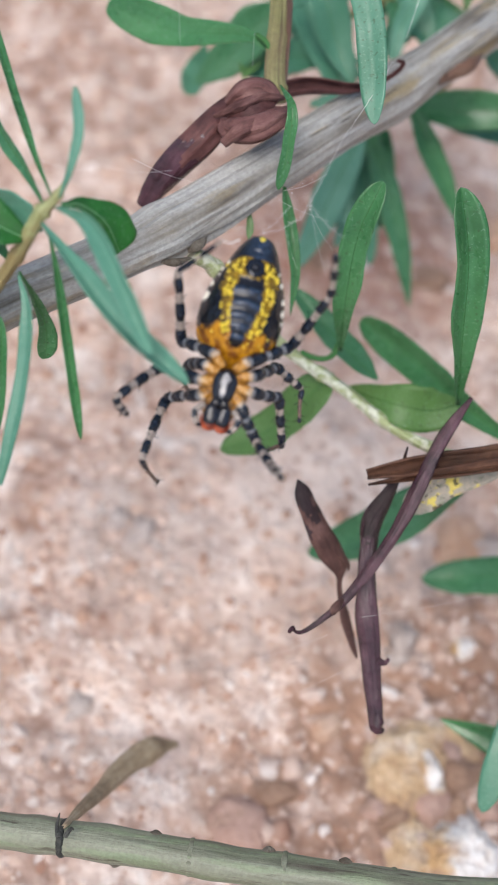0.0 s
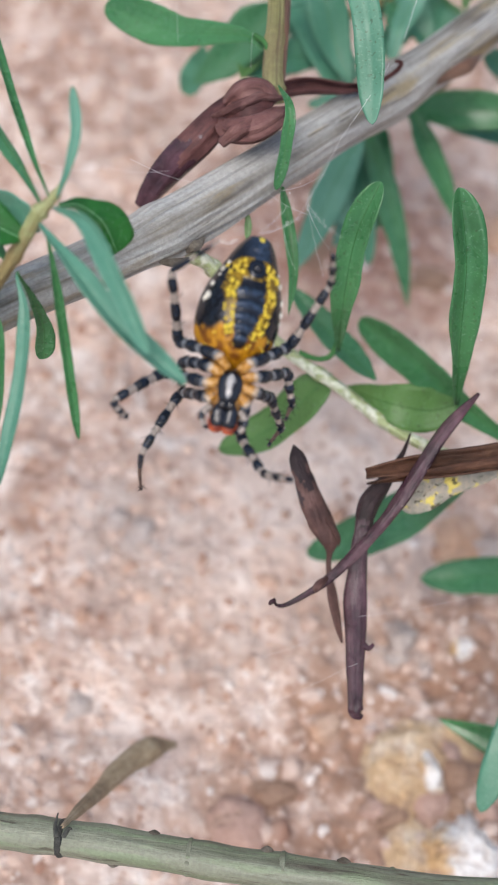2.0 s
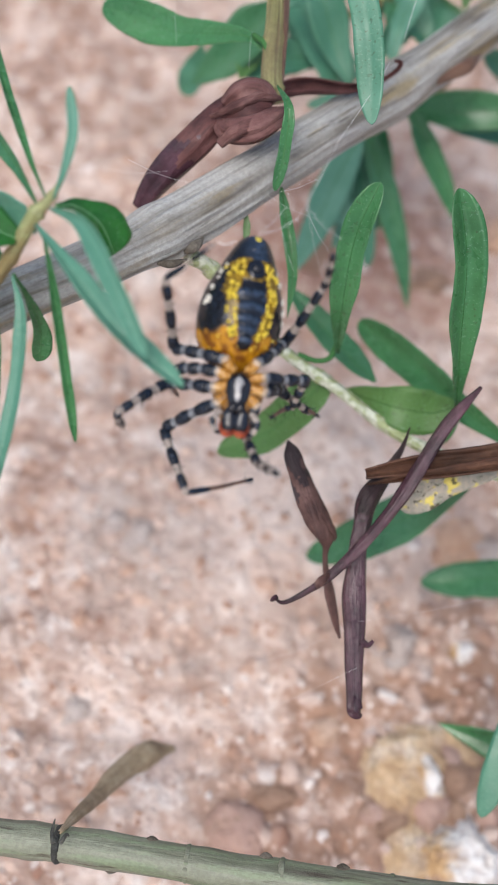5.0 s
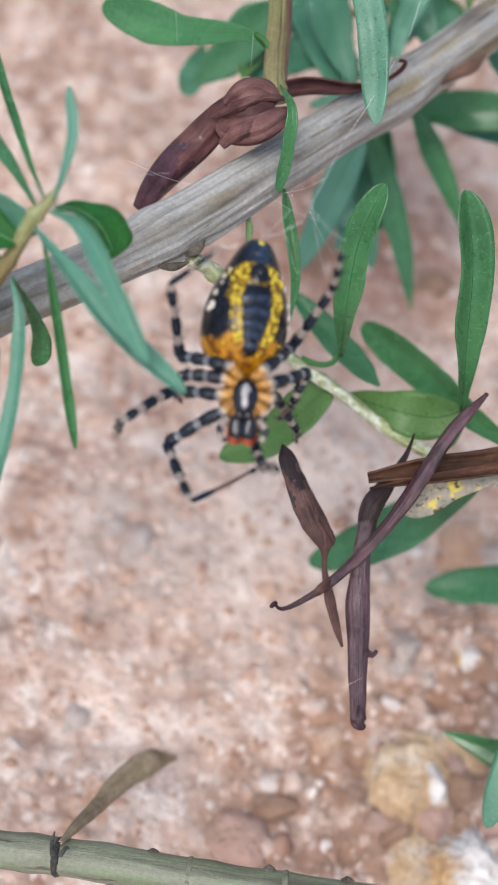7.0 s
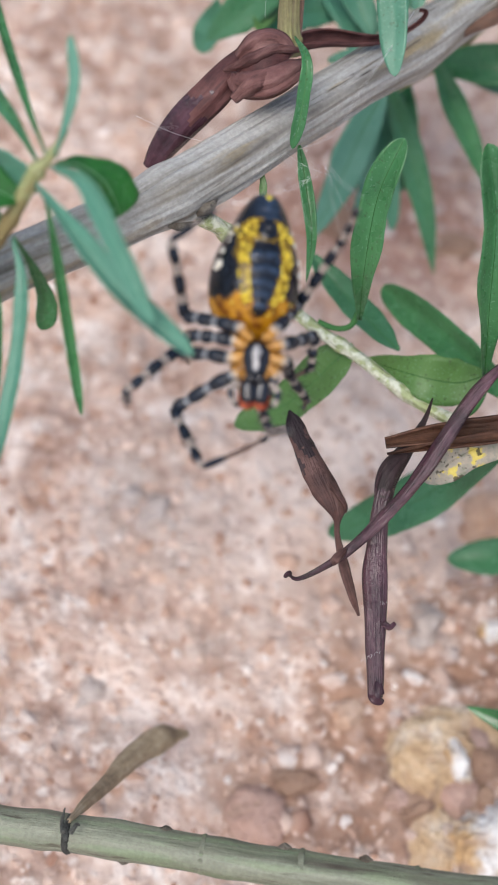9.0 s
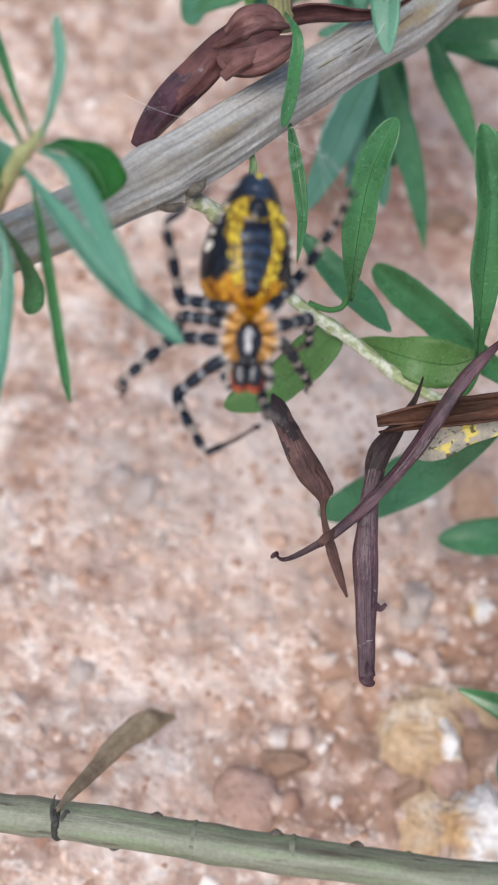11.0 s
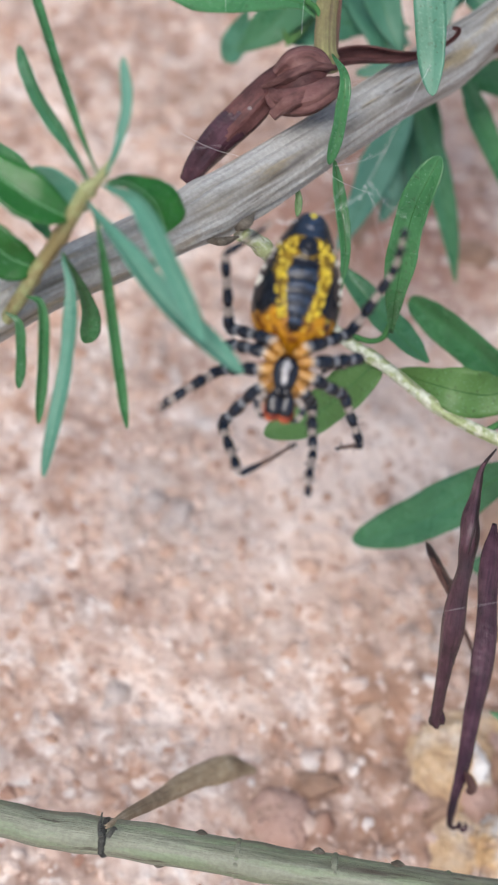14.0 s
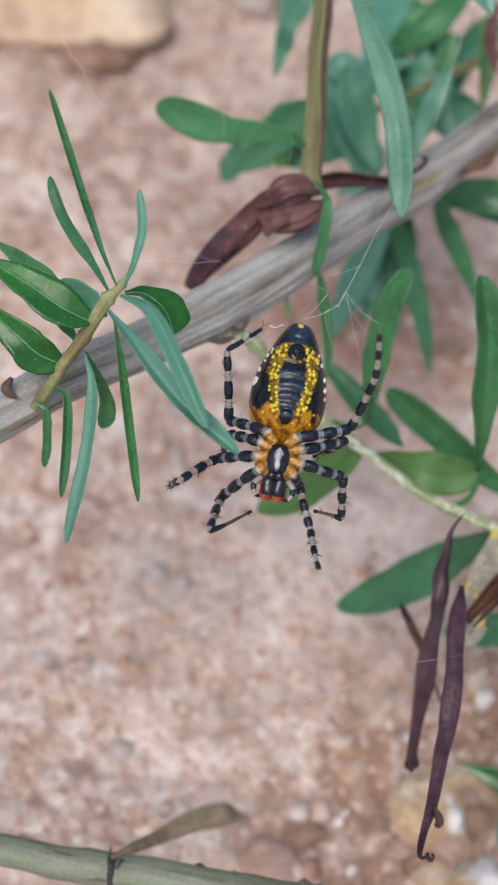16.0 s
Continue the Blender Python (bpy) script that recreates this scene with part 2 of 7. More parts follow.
def rock_material(name, stops, scale=70, dusty=0.75):
    n = Nodes(name)
    a = n.noise(scale, 5, 0.6)
    f = n.noise(scale * 9, 5, 0.65)
    dust = n.noise(scale * 3, 5, 0.65)
    col = n.ramp(a, *stops)
    col = n.mix(n.ramp(f, (0.35, (0.4, 0.4, 0.4)), (0.6, (0, 0, 0))), col, stops[0][1])
    # soil that clings to the pits
    col = n.mix(n.ramp(dust, (0.38, (dusty,) * 3), (0.5, (0, 0, 0))), col, (0.4, 0.27, 0.205))
    n.bump(n.mix(0.4, dust, f), 0.9, 0.0016)
    return n.done(col, 0.75, 0.3)


ROCK_ORANGE = rock_material("orange_quartz", ((0.33, (0.27, 0.165, 0.095)), (0.42, (0.48, 0.315, 0.18)), (0.52, (0.61, 0.435, 0.265)), (0.6, (0.7, 0.56, 0.4)), (0.68, (0.82, 0.75, 0.66))), 120, 0.55)
ROCK_WHITE = rock_material("white_quartz", ((0.34, (0.3, 0.18, 0.1)), (0.42, (0.62, 0.4, 0.2)), (0.46, (0.7, 0.56, 0.41)), (0.51, (0.84, 0.82, 0.8))), 90)
ROCK_RED = rock_material("red_brown_stone", ((0.3, (0.34, 0.2, 0.16)), (0.5, (0.44, 0.28, 0.225)), (0.7, (0.54, 0.38, 0.32))), 110)
ROCK_RUST = rock_material("rust_stone", ((0.3, (0.36, 0.19, 0.115)), (0.5, (0.52, 0.32, 0.21)), (0.7, (0.66, 0.5, 0.4))), 110)
ROCK_BROWN = rock_material("brown_stone", ((0.3, (0.16, 0.09, 0.06)), (0.5, (0.27, 0.16, 0.11)), (0.7, (0.42, 0.28, 0.2))), 110)
ROCK_GREY = rock_material("grey_stone", ((0.3, (0.28, 0.215, 0.18)), (0.5, (0.44, 0.36, 0.32)), (0.7, (0.6, 0.53, 0.49))), 110)
ROCK_TAN = rock_material("tan_stone", ((0.3, (0.5, 0.34, 0.2)), (0.5, (0.66, 0.5, 0.35)), (0.7, (0.76, 0.64, 0.5))), 40)
NUB = rock_material("grey_bark_nub", ((0.3, (0.07, 0.055, 0.04)), (0.5, (0.17, 0.15, 0.12)), (0.7, (0.3, 0.275, 0.235))), 420, 0.0)

NODE = rock_material("dark_grey_node", ((0.3, (0.035, 0.036, 0.032)), (0.5, (0.085, 0.088, 0.08)), (0.7, (0.17, 0.175, 0.155))), 420, 0.0)

n = Nodes("silk")
SILK = n.done((0.85, 0.85, 0.85), 0.35, 0.6)
n = Nodes("leg_dark")
n.bump(n.noise(3600, 3, 0.6), 0.5, 0.00025)
LEG_DARK = n.done(n.ramp(n.noise(2200, 3), (0.35, (0.003, 0.005, 0.009)), (0.7, (0.011, 0.02, 0.038))), 0.17, 0.4)
n = Nodes("leg_pale")
n.bump(n.noise(3600, 3, 0.6), 0.5, 0.00025)
LEG_PALE = n.done(n.ramp(n.noise(3200, 4, 0.7), (0.35, (0.17, 0.145, 0.13)), (0.65, (0.39, 0.33, 0.29))), 0.4, 0.5)
n = Nodes("leg_bluish")
n.bump(n.noise(3600, 3, 0.6), 0.5, 0.00025)
LEG_BLUISH = n.done(n.ramp(n.noise(3200, 4, 0.7), (0.35, (0.06, 0.075, 0.095)), (0.65, (0.23, 0.24, 0.255))), 0.35, 0.5)
n = Nodes("leg_brown")
LEG_BROWN = n.done(n.ramp(n.noise(1500, 3), (0.35, (0.045, 0.025, 0.02)), (0.65, (0.15, 0.09, 0.07))), 0.4, 0.4)
n = Nodes("coxa_orange")
COXA = n.done(n.ramp(n.noise(2600, 4, 0.7), (0.34, (0.12, 0.045, 0.006)), (0.5, (0.4, 0.18, 0.02)), (0.66, (0.54, 0.37, 0.18))), 0.35, 0.4)
n = Nodes("coxa_ring_cream")
COXA_RING = n.done(n.ramp(n.noise(2600, 4, 0.7), (0.35, (0.3, 0.2, 0.12)), (0.65, (0.5, 0.41, 0.32))), 0.4, 0.4)
n = Nodes("fore_body_brown")
FORE_BODY = n.done(n.ramp(n.noise(2200, 4, 0.7), (0.35, (0.07, 0.03, 0.01)), (0.65, (0.34, 0.17, 0.04))), 0.4, 0.4)
n = Nodes("head_dark")
n.bump(n.noise(1300, 2, 0.5), 0.25, 0.0003)
HEAD_DARK = n.done(n.ramp(n.noise(900, 3), (0.4, (0.01, 0.01, 0.013)), (0.7, (0.014, 0.02, 0.034))), 0.15, 0.4)
n = Nodes("fang_red")
n.bump(n.noise(1700, 3, 0.6), 0.6, 0.0004)
FANG = n.done(n.ramp(n.noise(900, 3), (0.35, (0.14, 0.02, 0.008)), (0.65, (0.48, 0.085, 0.018))), 0.35, 0.35)
n = Nodes("sternum_white")
STERNUM_PALE = n.done(n.ramp(n.noise(900, 3), (0.36, (0.08, 0.085, 0.1)), (0.48, (0.27, 0.27, 0.28)), (0.62, (0.46, 0.44, 0.43))), 0.3, 0.5)
n = Nodes("yellow_grain")
BEAD_YELLOW = n.done(n.ramp(n.noise(1500, 3), (0.3, (0.46, 0.3, 0.01)), (0.6, (0.72, 0.56, 0.04))), 0.3, 0.5)
n = Nodes("cream_spot")
BEAD_PALE = n.done(n.ramp(n.noise(1500, 3), (0.3, (0.5, 0.46, 0.36)), (0.6, (0.72, 0.7, 0.62))), 0.4, 0.5)
n = Nodes("spider_skin_and_sheen")
pig = n.add("ShaderNodeVertexColor")
pig.layer_name = "skin_and_sheen"
fine = n.noise(2600, 3, 0.6)
n.bump(n.mix(0.5, fine, n.noise(900, 3, 0.6)), 0.35, 0.0003)
SKIN_AND_SHEEN = n.done(n.mix(n.ramp(fine, (0.4, (0.12, 0.12, 0.12)), (0.6, (0, 0, 0))), pig.outputs["Color"], (0.01, 0.008, 0.006)), 0.15, 0.33)


# ---- building helpers (lengths in millimetres) ----
def V(p):
    return Vector(p) * MM


def link_mesh(name, bm, material, parent=None, label="", at=None, smooth=True):
    """Links a bmesh, given in world metres, as one mesh object, its origin at the point at."""
    origin = Vector(at) if at is not None else Vector((0, 0, 0))
    bmesh.ops.translate(bm, verts=bm.verts, vec=-origin)
    bmesh.ops.recalc_face_normals(bm, faces=bm.faces)
    me = bpy.data.meshes.new(name)
    bm.to_mesh(me)
    bm.free()
    for m in material if isinstance(material, (list, tuple)) else (material,):
        me.materials.append(m)
    if smooth:
        me.shade_smooth()
    ob = new(name, me)
    ob.location = origin
    if parent is not None:
        up, total = parent, Vector((0, 0, 0))
        while up is not None:
            total += up.location
            up = up.parent
        ob.parent = parent
        ob.location = origin - total
    if label:
        tagged(ob, label)
    return ob


def part(name, bm, material, parent, label="", at=None):
    return link_mesh(name, bm, material, parent, label, at)


def thing(name, at, label, category, group="", kind=""):
    ob = new(name)
    ob.location = V(at)
    ob.empty_display_size = 0.005
    return tagged(ob, label, category, group, kind)


def spline(points, n):
    """Catmull-Rom through the points, n samples."""
    p = [Vector(q) for q in points]
    p = [p[0] * 2 - p[1]] + p + [p[-1] * 2 - p[-2]]
    out = []
    for k in range(n):
        u = k / (n - 1) * (len(p) - 3)
        i = min(int(u), len(p) - 4)
        f = u - i
        a, b, c, d = p[i:i + 4]
        out.append(0.5 * (2 * b + (c - a) * f + (2 * a - 5 * b + 4 * c - d) * f * f + (3 * b - a - 3 * c + d) * f ** 3))
    return out


TOWARD = Vector((-0.0, -0.549, 0.836))  # from the plants to the camera


def frames(pts, facing, roll=0.0, twist=0.0):
    """Tangent, side and normal along a line, the normal turned to facing."""
    out = []
    for k, p in enumerate(pts):
        t = (pts[min(k + 1, len(pts) - 1)] - pts[max(k - 1, 0)]).normalized()
        s = t.cross(facing)
        s = s.normalized() if s.length > 1e-6 else Vector((1, 0, 0))
        n = s.cross(t).normalized()
        a = radians(roll + twist * k / (len(pts) - 1))
        s, n = s * math.cos(a) + n * math.sin(a), n * math.cos(a) - s * math.sin(a)
        out.append((t, s, n))
    return out


def tube(points, radii, sides=14, rough=0.0, seed=0, samples=60, caps=True, flat=1.0, nodes=(), ridge=0.0, grooves=()):
    """A tapered, slightly uneven limb along a spline (mm), with UVs round and along it. nodes: (place 0..1, swelling); grooves: (degrees round it, depth)."""
    pts = spline(points, samples)
    rad = [r[0] for r in spline([(r, 0, 0) for r in radii], samples)]
    bm = bmesh.new()
    uv = bm.loops.layers.uv.new("UVMap")
    rings, length = [], 0.0
    along = []
    for k, (p, (t, s, n)) in enumerate(zip(pts, frames(pts, TOWARD))):
        if k:
            length += (p - pts[k - 1]).length
        along.append(length)
        u = k / (samples - 1)
        swell = sum(a * math.exp(-((u - c) * 90) ** 2 / 2) for c, a in nodes)
        ring = []
        for j in range(sides):
            a = 2 * math.pi * j / sides
            r = rad[k] * (1 + swell)
            if rough:
                q = Vector((math.cos(a) * 1.4 + seed, math.sin(a) * 1.4, length * 0.09))
                r *= 1 + rough * noise.noise(q) + rough * 0.6 * noise.noise((q.x * 3.1, q.y * 3.1, q.z * 1.4))
            if ridge:
                # long ridges that fade in and out, and cracks that wander along the grain
                q = Vector((math.cos(a) * 3.6 + seed, math.sin(a) * 3.6, length * 0.035))
                r *= 1 + ridge * noise.noise(q) + ridge * 0.5 * noise.noise(q * 2.3)
                for place, depth in grooves:
                    off = (math.degrees(a) - place - 16 * noise.noise((length * 0.03, place, seed)) + 180) % 360 - 180
                    fade = max(0.0, min(1.0, 0.55 + 1.6 * noise.noise((length * 0.05, place * 0.37, 4))))
                    r *= 1 - depth * fade * math.exp(-(off / 3.6) ** 2)
            ring.append(bm.verts.new((p + (s * math.cos(a) + n * math.sin(a) * flat) * r) * MM))
        rings.append(ring)
    for k in range(samples - 1):
        for j in range(sides):
            f = bm.faces.new((rings[k][j], rings[k][(j + 1) % sides], rings[k + 1][(j + 1) % sides], rings[k + 1][j]))
            for loop, (uu, vv) in zip(f.loops, ((j, k), (j + 1, k), (j + 1, k + 1), (j, k + 1))):
                loop[uv].uv = (uu / sides * 0.02, along[vv] * MM)
    if caps:
        bm.faces.new(rings[0][::-1])
        bm.faces.new(rings[-1])
    return bm


def blade(points, width, shape="oblong", fold=12.0, roll=0.0, twist=0.0, thick=0.18, wave=0.07, seed=None, rows=40, cols=8, facing=None, curl=0.12):
    """A leaf blade with thickness along the points (mm); shape: oblong, lance, elliptic, spoon. Also returns the line of its midrib."""
    if seed is None:
        seed = (points[0][0] * 1.7 + points[-1][1] * 0.9) % 17
    # rows lie closer towards the tip, so that it ends round
    share = [1 - (1 - k / (rows - 1)) ** 1.7 for k in range(rows)]
    dense = spline(points, rows * 8)
    pts = [dense[round(u * (rows * 8 - 1))] for u in share]
    pts[-1] = dense[-1] + (dense[-1] - dense[-2]) * 0.2
    fr = frames(pts, facing if facing is not None else TOWARD, roll, twist)
    bm = bmesh.new()
    uv = bm.loops.layers.uv.new("UVMap")
    top, low, rib = [], [], []
    for k, (p, (t, s, n)) in enumerate(zip(pts, fr)):
        u = share[k]
        if shape == "lance":
            w = math.sin(math.pi * min(1, u * 0.97 + 0.03) ** 0.85) ** 0.8
        elif shape == "elliptic":
            w = (0.15 + 0.85 * math.sin(math.pi / 2 * min(1, u / 0.55))) * (1 if u < 0.55 else max(0.0, 1 - ((u - 0.55) / 0.45) ** 2.2) ** 0.6)
        elif shape == "spoon":
            w = (0.12 + 0.88 * min(1, u * 1.35) ** 1.6) * (1 if u < 0.78 else max(0.0, 1 - ((u - 0.78) / 0.22) ** 2.4) ** 0.5)
        else:
            w = (0.16 + 0.84 * min(1, u * 2.2) ** 1.1) * (1 if u < 0.76 else max(0.0, 1 - ((u - 0.76) / 0.24) ** 2.2) ** 0.52)
        w = max(w, 0.03) * width / 2
        a, b = [], []
        for j in range(cols + 1):
            v = j / cols * 2 - 1
            lift = abs(v) * w * math.tan(radians(fold)) + curl * w * v * v
            lift += wave * w * math.sin(u * 13 + seed + v) * abs(v)
            edge = 1 + 0.12 * noise.noise((u * 6 + seed, v, seed)) + 0.05 * noise.noise((u * 19 + seed, v * 2, seed))
            q = p + s * (v * w * edge) + n * lift
            th = thick * (0.45 + 0.55 * (1 - abs(v)))
            a.append(bm.verts.new((q + n * th / 2) * MM))
            b.append(bm.verts.new((q - n * th / 2) * MM))
        top.append(a)
        low.append(b)
        rib.append(p + n * (thick * 0.5))

    def face(vs, uvs):
        f = bm.faces.new(vs)
        for loop, q in zip(f.loops, uvs):
            loop[uv].uv = q

    for k in range(rows - 1):
        for j in range(cols):
            q = [((j + dj) / cols * width * MM, share[k + dk] * 0.02) for dj, dk in ((0, 0), (1, 0), (1, 1), (0, 1))]
            face((top[k][j], top[k][j + 1], top[k + 1][j + 1], top[k + 1][j]), q)
            face((low[k][j + 1], low[k][j], low[k + 1][j], low[k + 1][j + 1]), q)
        for j in (0, cols):
            face((top[k][j], top[k + 1][j], low[k + 1][j], low[k][j]), [(0, 0)] * 4)
    for row in (0, rows - 1):
        face([*top[row], *low[row][::-1]], [(0, 0)] * (2 * cols + 2))
    return bm, rib


def leaf(parent, points, width, material=None, shape="oblong", label="", rib=True, rib_dark=False, **more):
    """A leaf with a raised or sunken midrib, under a plant."""
    bm, line = blade(points, width, shape, **more)
    at = V(points[0])
    ob = part("leaf", bm, material or LEAF, parent, label, at)
    if rib:
        keep = line[:int(len(line) * 0.93)]
        part("midrib", tube(keep, [0.05, 0.04, 0.02], 6, samples=24), RIB_DARK if rib_dark else (RIB_PALE if material is LEAF_DARK else RIB), ob, at=at)
    return ob


def scroll(points, width, turns=0.8, thick=0.22, seed=0, rows=40, cols=12, roll=0.0, crumple=0.12, ends=(0.25, 0.15), facing=None, widths=None, deep=1.0):
    """A dry leaf rolled up lengthwise into an open, crumpled scroll."""
    pts = spline(points, rows)
    fr = frames(pts, facing if facing is not None else TOWARD, roll)
    prof = [r[0] for r in spline([(w, 0, 0) for w in widths], rows)] if widths else None
    bm = bmesh.new()
    uv = bm.loops.layers.uv.new("UVMap")
    outer, inner = [], []
    for k, (p, (t, s, n)) in enumerate(zip(pts, fr)):
        u = k / (rows - 1)
        if prof:
            w = prof[k]
        else:
            w = min(1, ends[0] + u * 4, ends[1] + (1 - u) * 4)
        r = width / 2 * max(w, 0.05)
        a, b = [], []
        for j in range(cols + 1):
            v = j / cols
            ang = (v - 0.5) * 2 * math.pi * turns + 0.4 * math.sin(u * 5 + seed) + math.pi * 1.5
            rr = r * (1 - 0.28 * v) * (1 + crumple * noise.noise((v * 2.2 + seed, u * 5, seed * 2)) + crumple * 0.4 * noise.noise((v * 5, u * 13, seed)) + crumple * 0.3 * noise.noise((v * 13, u * 4 + seed, seed)))
            d = s * math.cos(ang) + n * math.sin(ang) * deep
            q = p + d * rr
            a.append(bm.verts.new(q * MM))
            b.append(bm.verts.new((q - d * min(thick, rr * 0.6)) * MM))
        outer.append(a)
        inner.append(b)

    def face(vs, uvs):
        f = bm.faces.new(vs)
        for loop, q in zip(f.loops, uvs):
            loop[uv].uv = q

    for k in range(rows - 1):
        for j in range(cols):
            q = [((j + dj) / cols * 0.02, (k + dk) / (rows - 1) * 0.02) for dj, dk in ((0, 0), (1, 0), (1, 1), (0, 1))]
            face((outer[k][j], outer[k][j + 1], outer[k + 1][j + 1], outer[k + 1][j]), q)
            face((inner[k][j + 1], inner[k][j], inner[k + 1][j], inner[k + 1][j + 1]), q)
        for j in (0, cols):
            face((outer[k][j], outer[k + 1][j], inner[k + 1][j], inner[k][j]), [(0, 0)] * 4)
    for row in (0, rows - 1):
        for j in range(cols):
            face((outer[row][j], outer[row][j + 1], inner[row][j + 1], inner[row][j]), [(0, 0)] * 4)
    return bm


def stone(radius, seed, squash=0.7, detail=3, jag=0.35, flat_cuts=5, faces=()):
    """An angular, worn stone (metres), centred on its base plane."""
    bm = bmesh.new()
    bmesh.ops.create_icosphere(bm, subdivisions=detail, radius=1.0)
    rnd = random.Random(seed)
    cuts = [(Vector(d).normalized(), h) for d, h in faces]
    for k in range(flat_cuts):
        d = Vector((rnd.gauss(0, 1), rnd.gauss(0, 1), rnd.gauss(0, 1))).normalized()
        cuts.append((d, rnd.uniform(0.55, 0.85)))
    for v in bm.verts:
        d = v.co.normalized()
        r = 1 + jag * noise.noise(d * 1.3 + Vector((seed * 3.1, 0, 0))) + jag * 0.3 * noise.noise(d * 4 + Vector((0, seed, 0)))
        for c, h in cuts:
            if d.dot(c) > 1e-3:
                r = min(r, h / d.dot(c) + 0.03)
        r += 0.1 * noise.noise(d * 6 + Vector((0, 0, seed))) + 0.06 * noise.noise(d * 14 + Vector((seed, 0, 0)))
        v.co = d * r * radius
        v.co.z *= squash
    return bm


# ---- ground: one sheet of sandy soil that reaches the horizon ----
def ground_height(x, y):
    """Height of the soil in mm at a place in mm."""
    h = 2.6 * noise.noise((x * 0.025, y * 0.025, 0.3)) + 1.2 * noise.noise((x * 0.1, y * 0.1, 2.0))
    far = max(0.0, math.hypot(x, y) - 250)
    clod = 0.7 * noise.noise((x * 0.27, y * 0.27, 5.0)) + 0.4 * noise.noise((x * 0.62, y * 0.62, 1.0))
    stony = max(0.0, min(1.0, (x - 2) / 12)) * max(0.0, min(1.0, (12 - y) / 12))
    clod += stony * (1.3 * noise.noise((x * 0.36, y * 0.36, 7.0)) + 0.55 * noise.noise((x * 0.85, y * 0.85, 3.0)))
    return h + clod - 1.0 if far == 0 else h - 1.0


def axis_steps(lo, hi, step):
    inner = list(np.arange(lo, hi + 0.01, step))
    out, d, x = [], step, hi
    while x < 4.0e5:
        d *= 1.6
        x += d
        out.append(x)
    neg, d, x = [], step, lo
    while x > -4.0e5:
        d *= 1.6
        x -= d
        neg.append(x)
    return neg[::-1] + inner + out


def build_ground():
    xs, ys = axis_steps(-90, 90, 0.65), axis_steps(-75, 190, 0.65)
    nx = len(xs)
    verts = [(x * MM, y * MM, ground_height(x, y) * MM) for y in ys for x in xs]
    faces = [(j * nx + i, j * nx + i + 1, (j + 1) * nx + i + 1, (j + 1) * nx + i) for j in range(len(ys) - 1) for i in range(nx - 1)]
    me = bpy.data.meshes.new("ground")
    me.from_pydata(verts, [], faces)
    me.materials.append(SAND)
    me.shade_smooth()
    return tagged(new("ground", me), "pinkish sandy soil strewn with gravel and pebbles", "ground", kind="structure")


ground = build_ground()


def build_grit():
    """Countless small grains lying on the soil."""
    rnd, shake = random.Random(7), np.random.default_rng(7)
    bm = bmesh.new()
    bmesh.ops.create_icosphere(bm, subdivisions=1, radius=1.0)
    base = np.array([v.co[:] for v in bm.verts])
    tri = np.array([[v.index for v in f.verts] for f in bm.faces])
    bm.free()
    vs, fs = [], []
    for k in range(11000):
        x, y = rnd.uniform(-75, 75), rnd.uniform(-62, 150)
        r = 0.4 + 0.9 * rnd.random() ** 3.2
        if noise.noise((x * 0.04, y * 0.04, 9)) < -0.1 and r > 0.9:
            r *= 0.6
        sc = np.array([rnd.uniform(0.7, 1.3), rnd.uniform(0.7, 1.2), rnd.uniform(0.45, 0.9)]) * r
        jit = 1 + 0.34 * (shake.random((len(base), 1)) - 0.5) * 2
        a = rnd.uniform(0, 6.28)
        rot = np.array([[math.cos(a), -math.sin(a), 0], [math.sin(a), math.cos(a), 0], [0, 0, 1]])
        p = (base * jit * sc) @ rot.T + np.array([x, y, ground_height(x, y) - r * 0.2])
        fs.append(tri + len(vs) * len(base))
        vs.append(p * MM)
    me = bpy.data.meshes.new("grit")
    me.from_pydata(np.concatenate(vs).tolist(), [], np.concatenate(fs).tolist())
    me.materials.append(GRAVEL)
    return tagged(new("grit", me), "small pink, tan and white grains lying on the soil", "gravel", kind="stuff")


grit = build_grit()


def rock(name, at, radius, material, label, category, seed, squash=0.7, turn=0.0, stretch=(1, 1), sink=0.35, jag=0.35, faces=()):
    bm = stone(radius * MM, seed, squash, 5 if faces else 4, jag, faces=faces)
    for v in bm.verts:
        v.co.x *= stretch[0]
        v.co.y *= stretch[1]
    bmesh.ops.rotate(bm, verts=bm.verts, cent=(0, 0, 0), matrix=Matrix.Rotation(radians(turn), 3, "Z"))
    x, y = at[0], at[1]
    p = Vector((x, y, ground_height(x, y) + radius * squash * (1 - 2 * sink) * 0.8))
    bmesh.ops.translate(bm, verts=bm.verts, vec=p * MM)
    return tagged(link_mesh(name, bm, material, at=p * MM), label, category, kind="")


rock("quartz_rock", (26.9, -23.6), 5.8, ROCK_ORANGE, "orange and cream weathered quartz rock half sunk in the soil", "rock", 2, 0.5, 0, (1.08, 1.15), 0.5, 0.5, (((-1, 0.06, 0.3), 0.72), ((-0.3, 1, 0.4), 0.72), ((0.75, -0.65, 0.5), 0.55), ((0.15, 0.1, 1), 0.62), ((-0.4, -0.6, 0.8), 0.7)))
rock("quartz_rock", (33.7, -33.5), 6.2, ROCK_WHITE, "white quartz rock with orange stains half sunk in the soil", "rock", 5, 0.55, 0, (1.0, 1.05), 0.5, 0.5, (((-0.5, 0.7, 0.5), 0.6), ((0.6, 0.7, 0.4), 0.7), ((0.1, -0.2, 1), 0.6), ((-1, -0.2, 0.5), 0.65)))
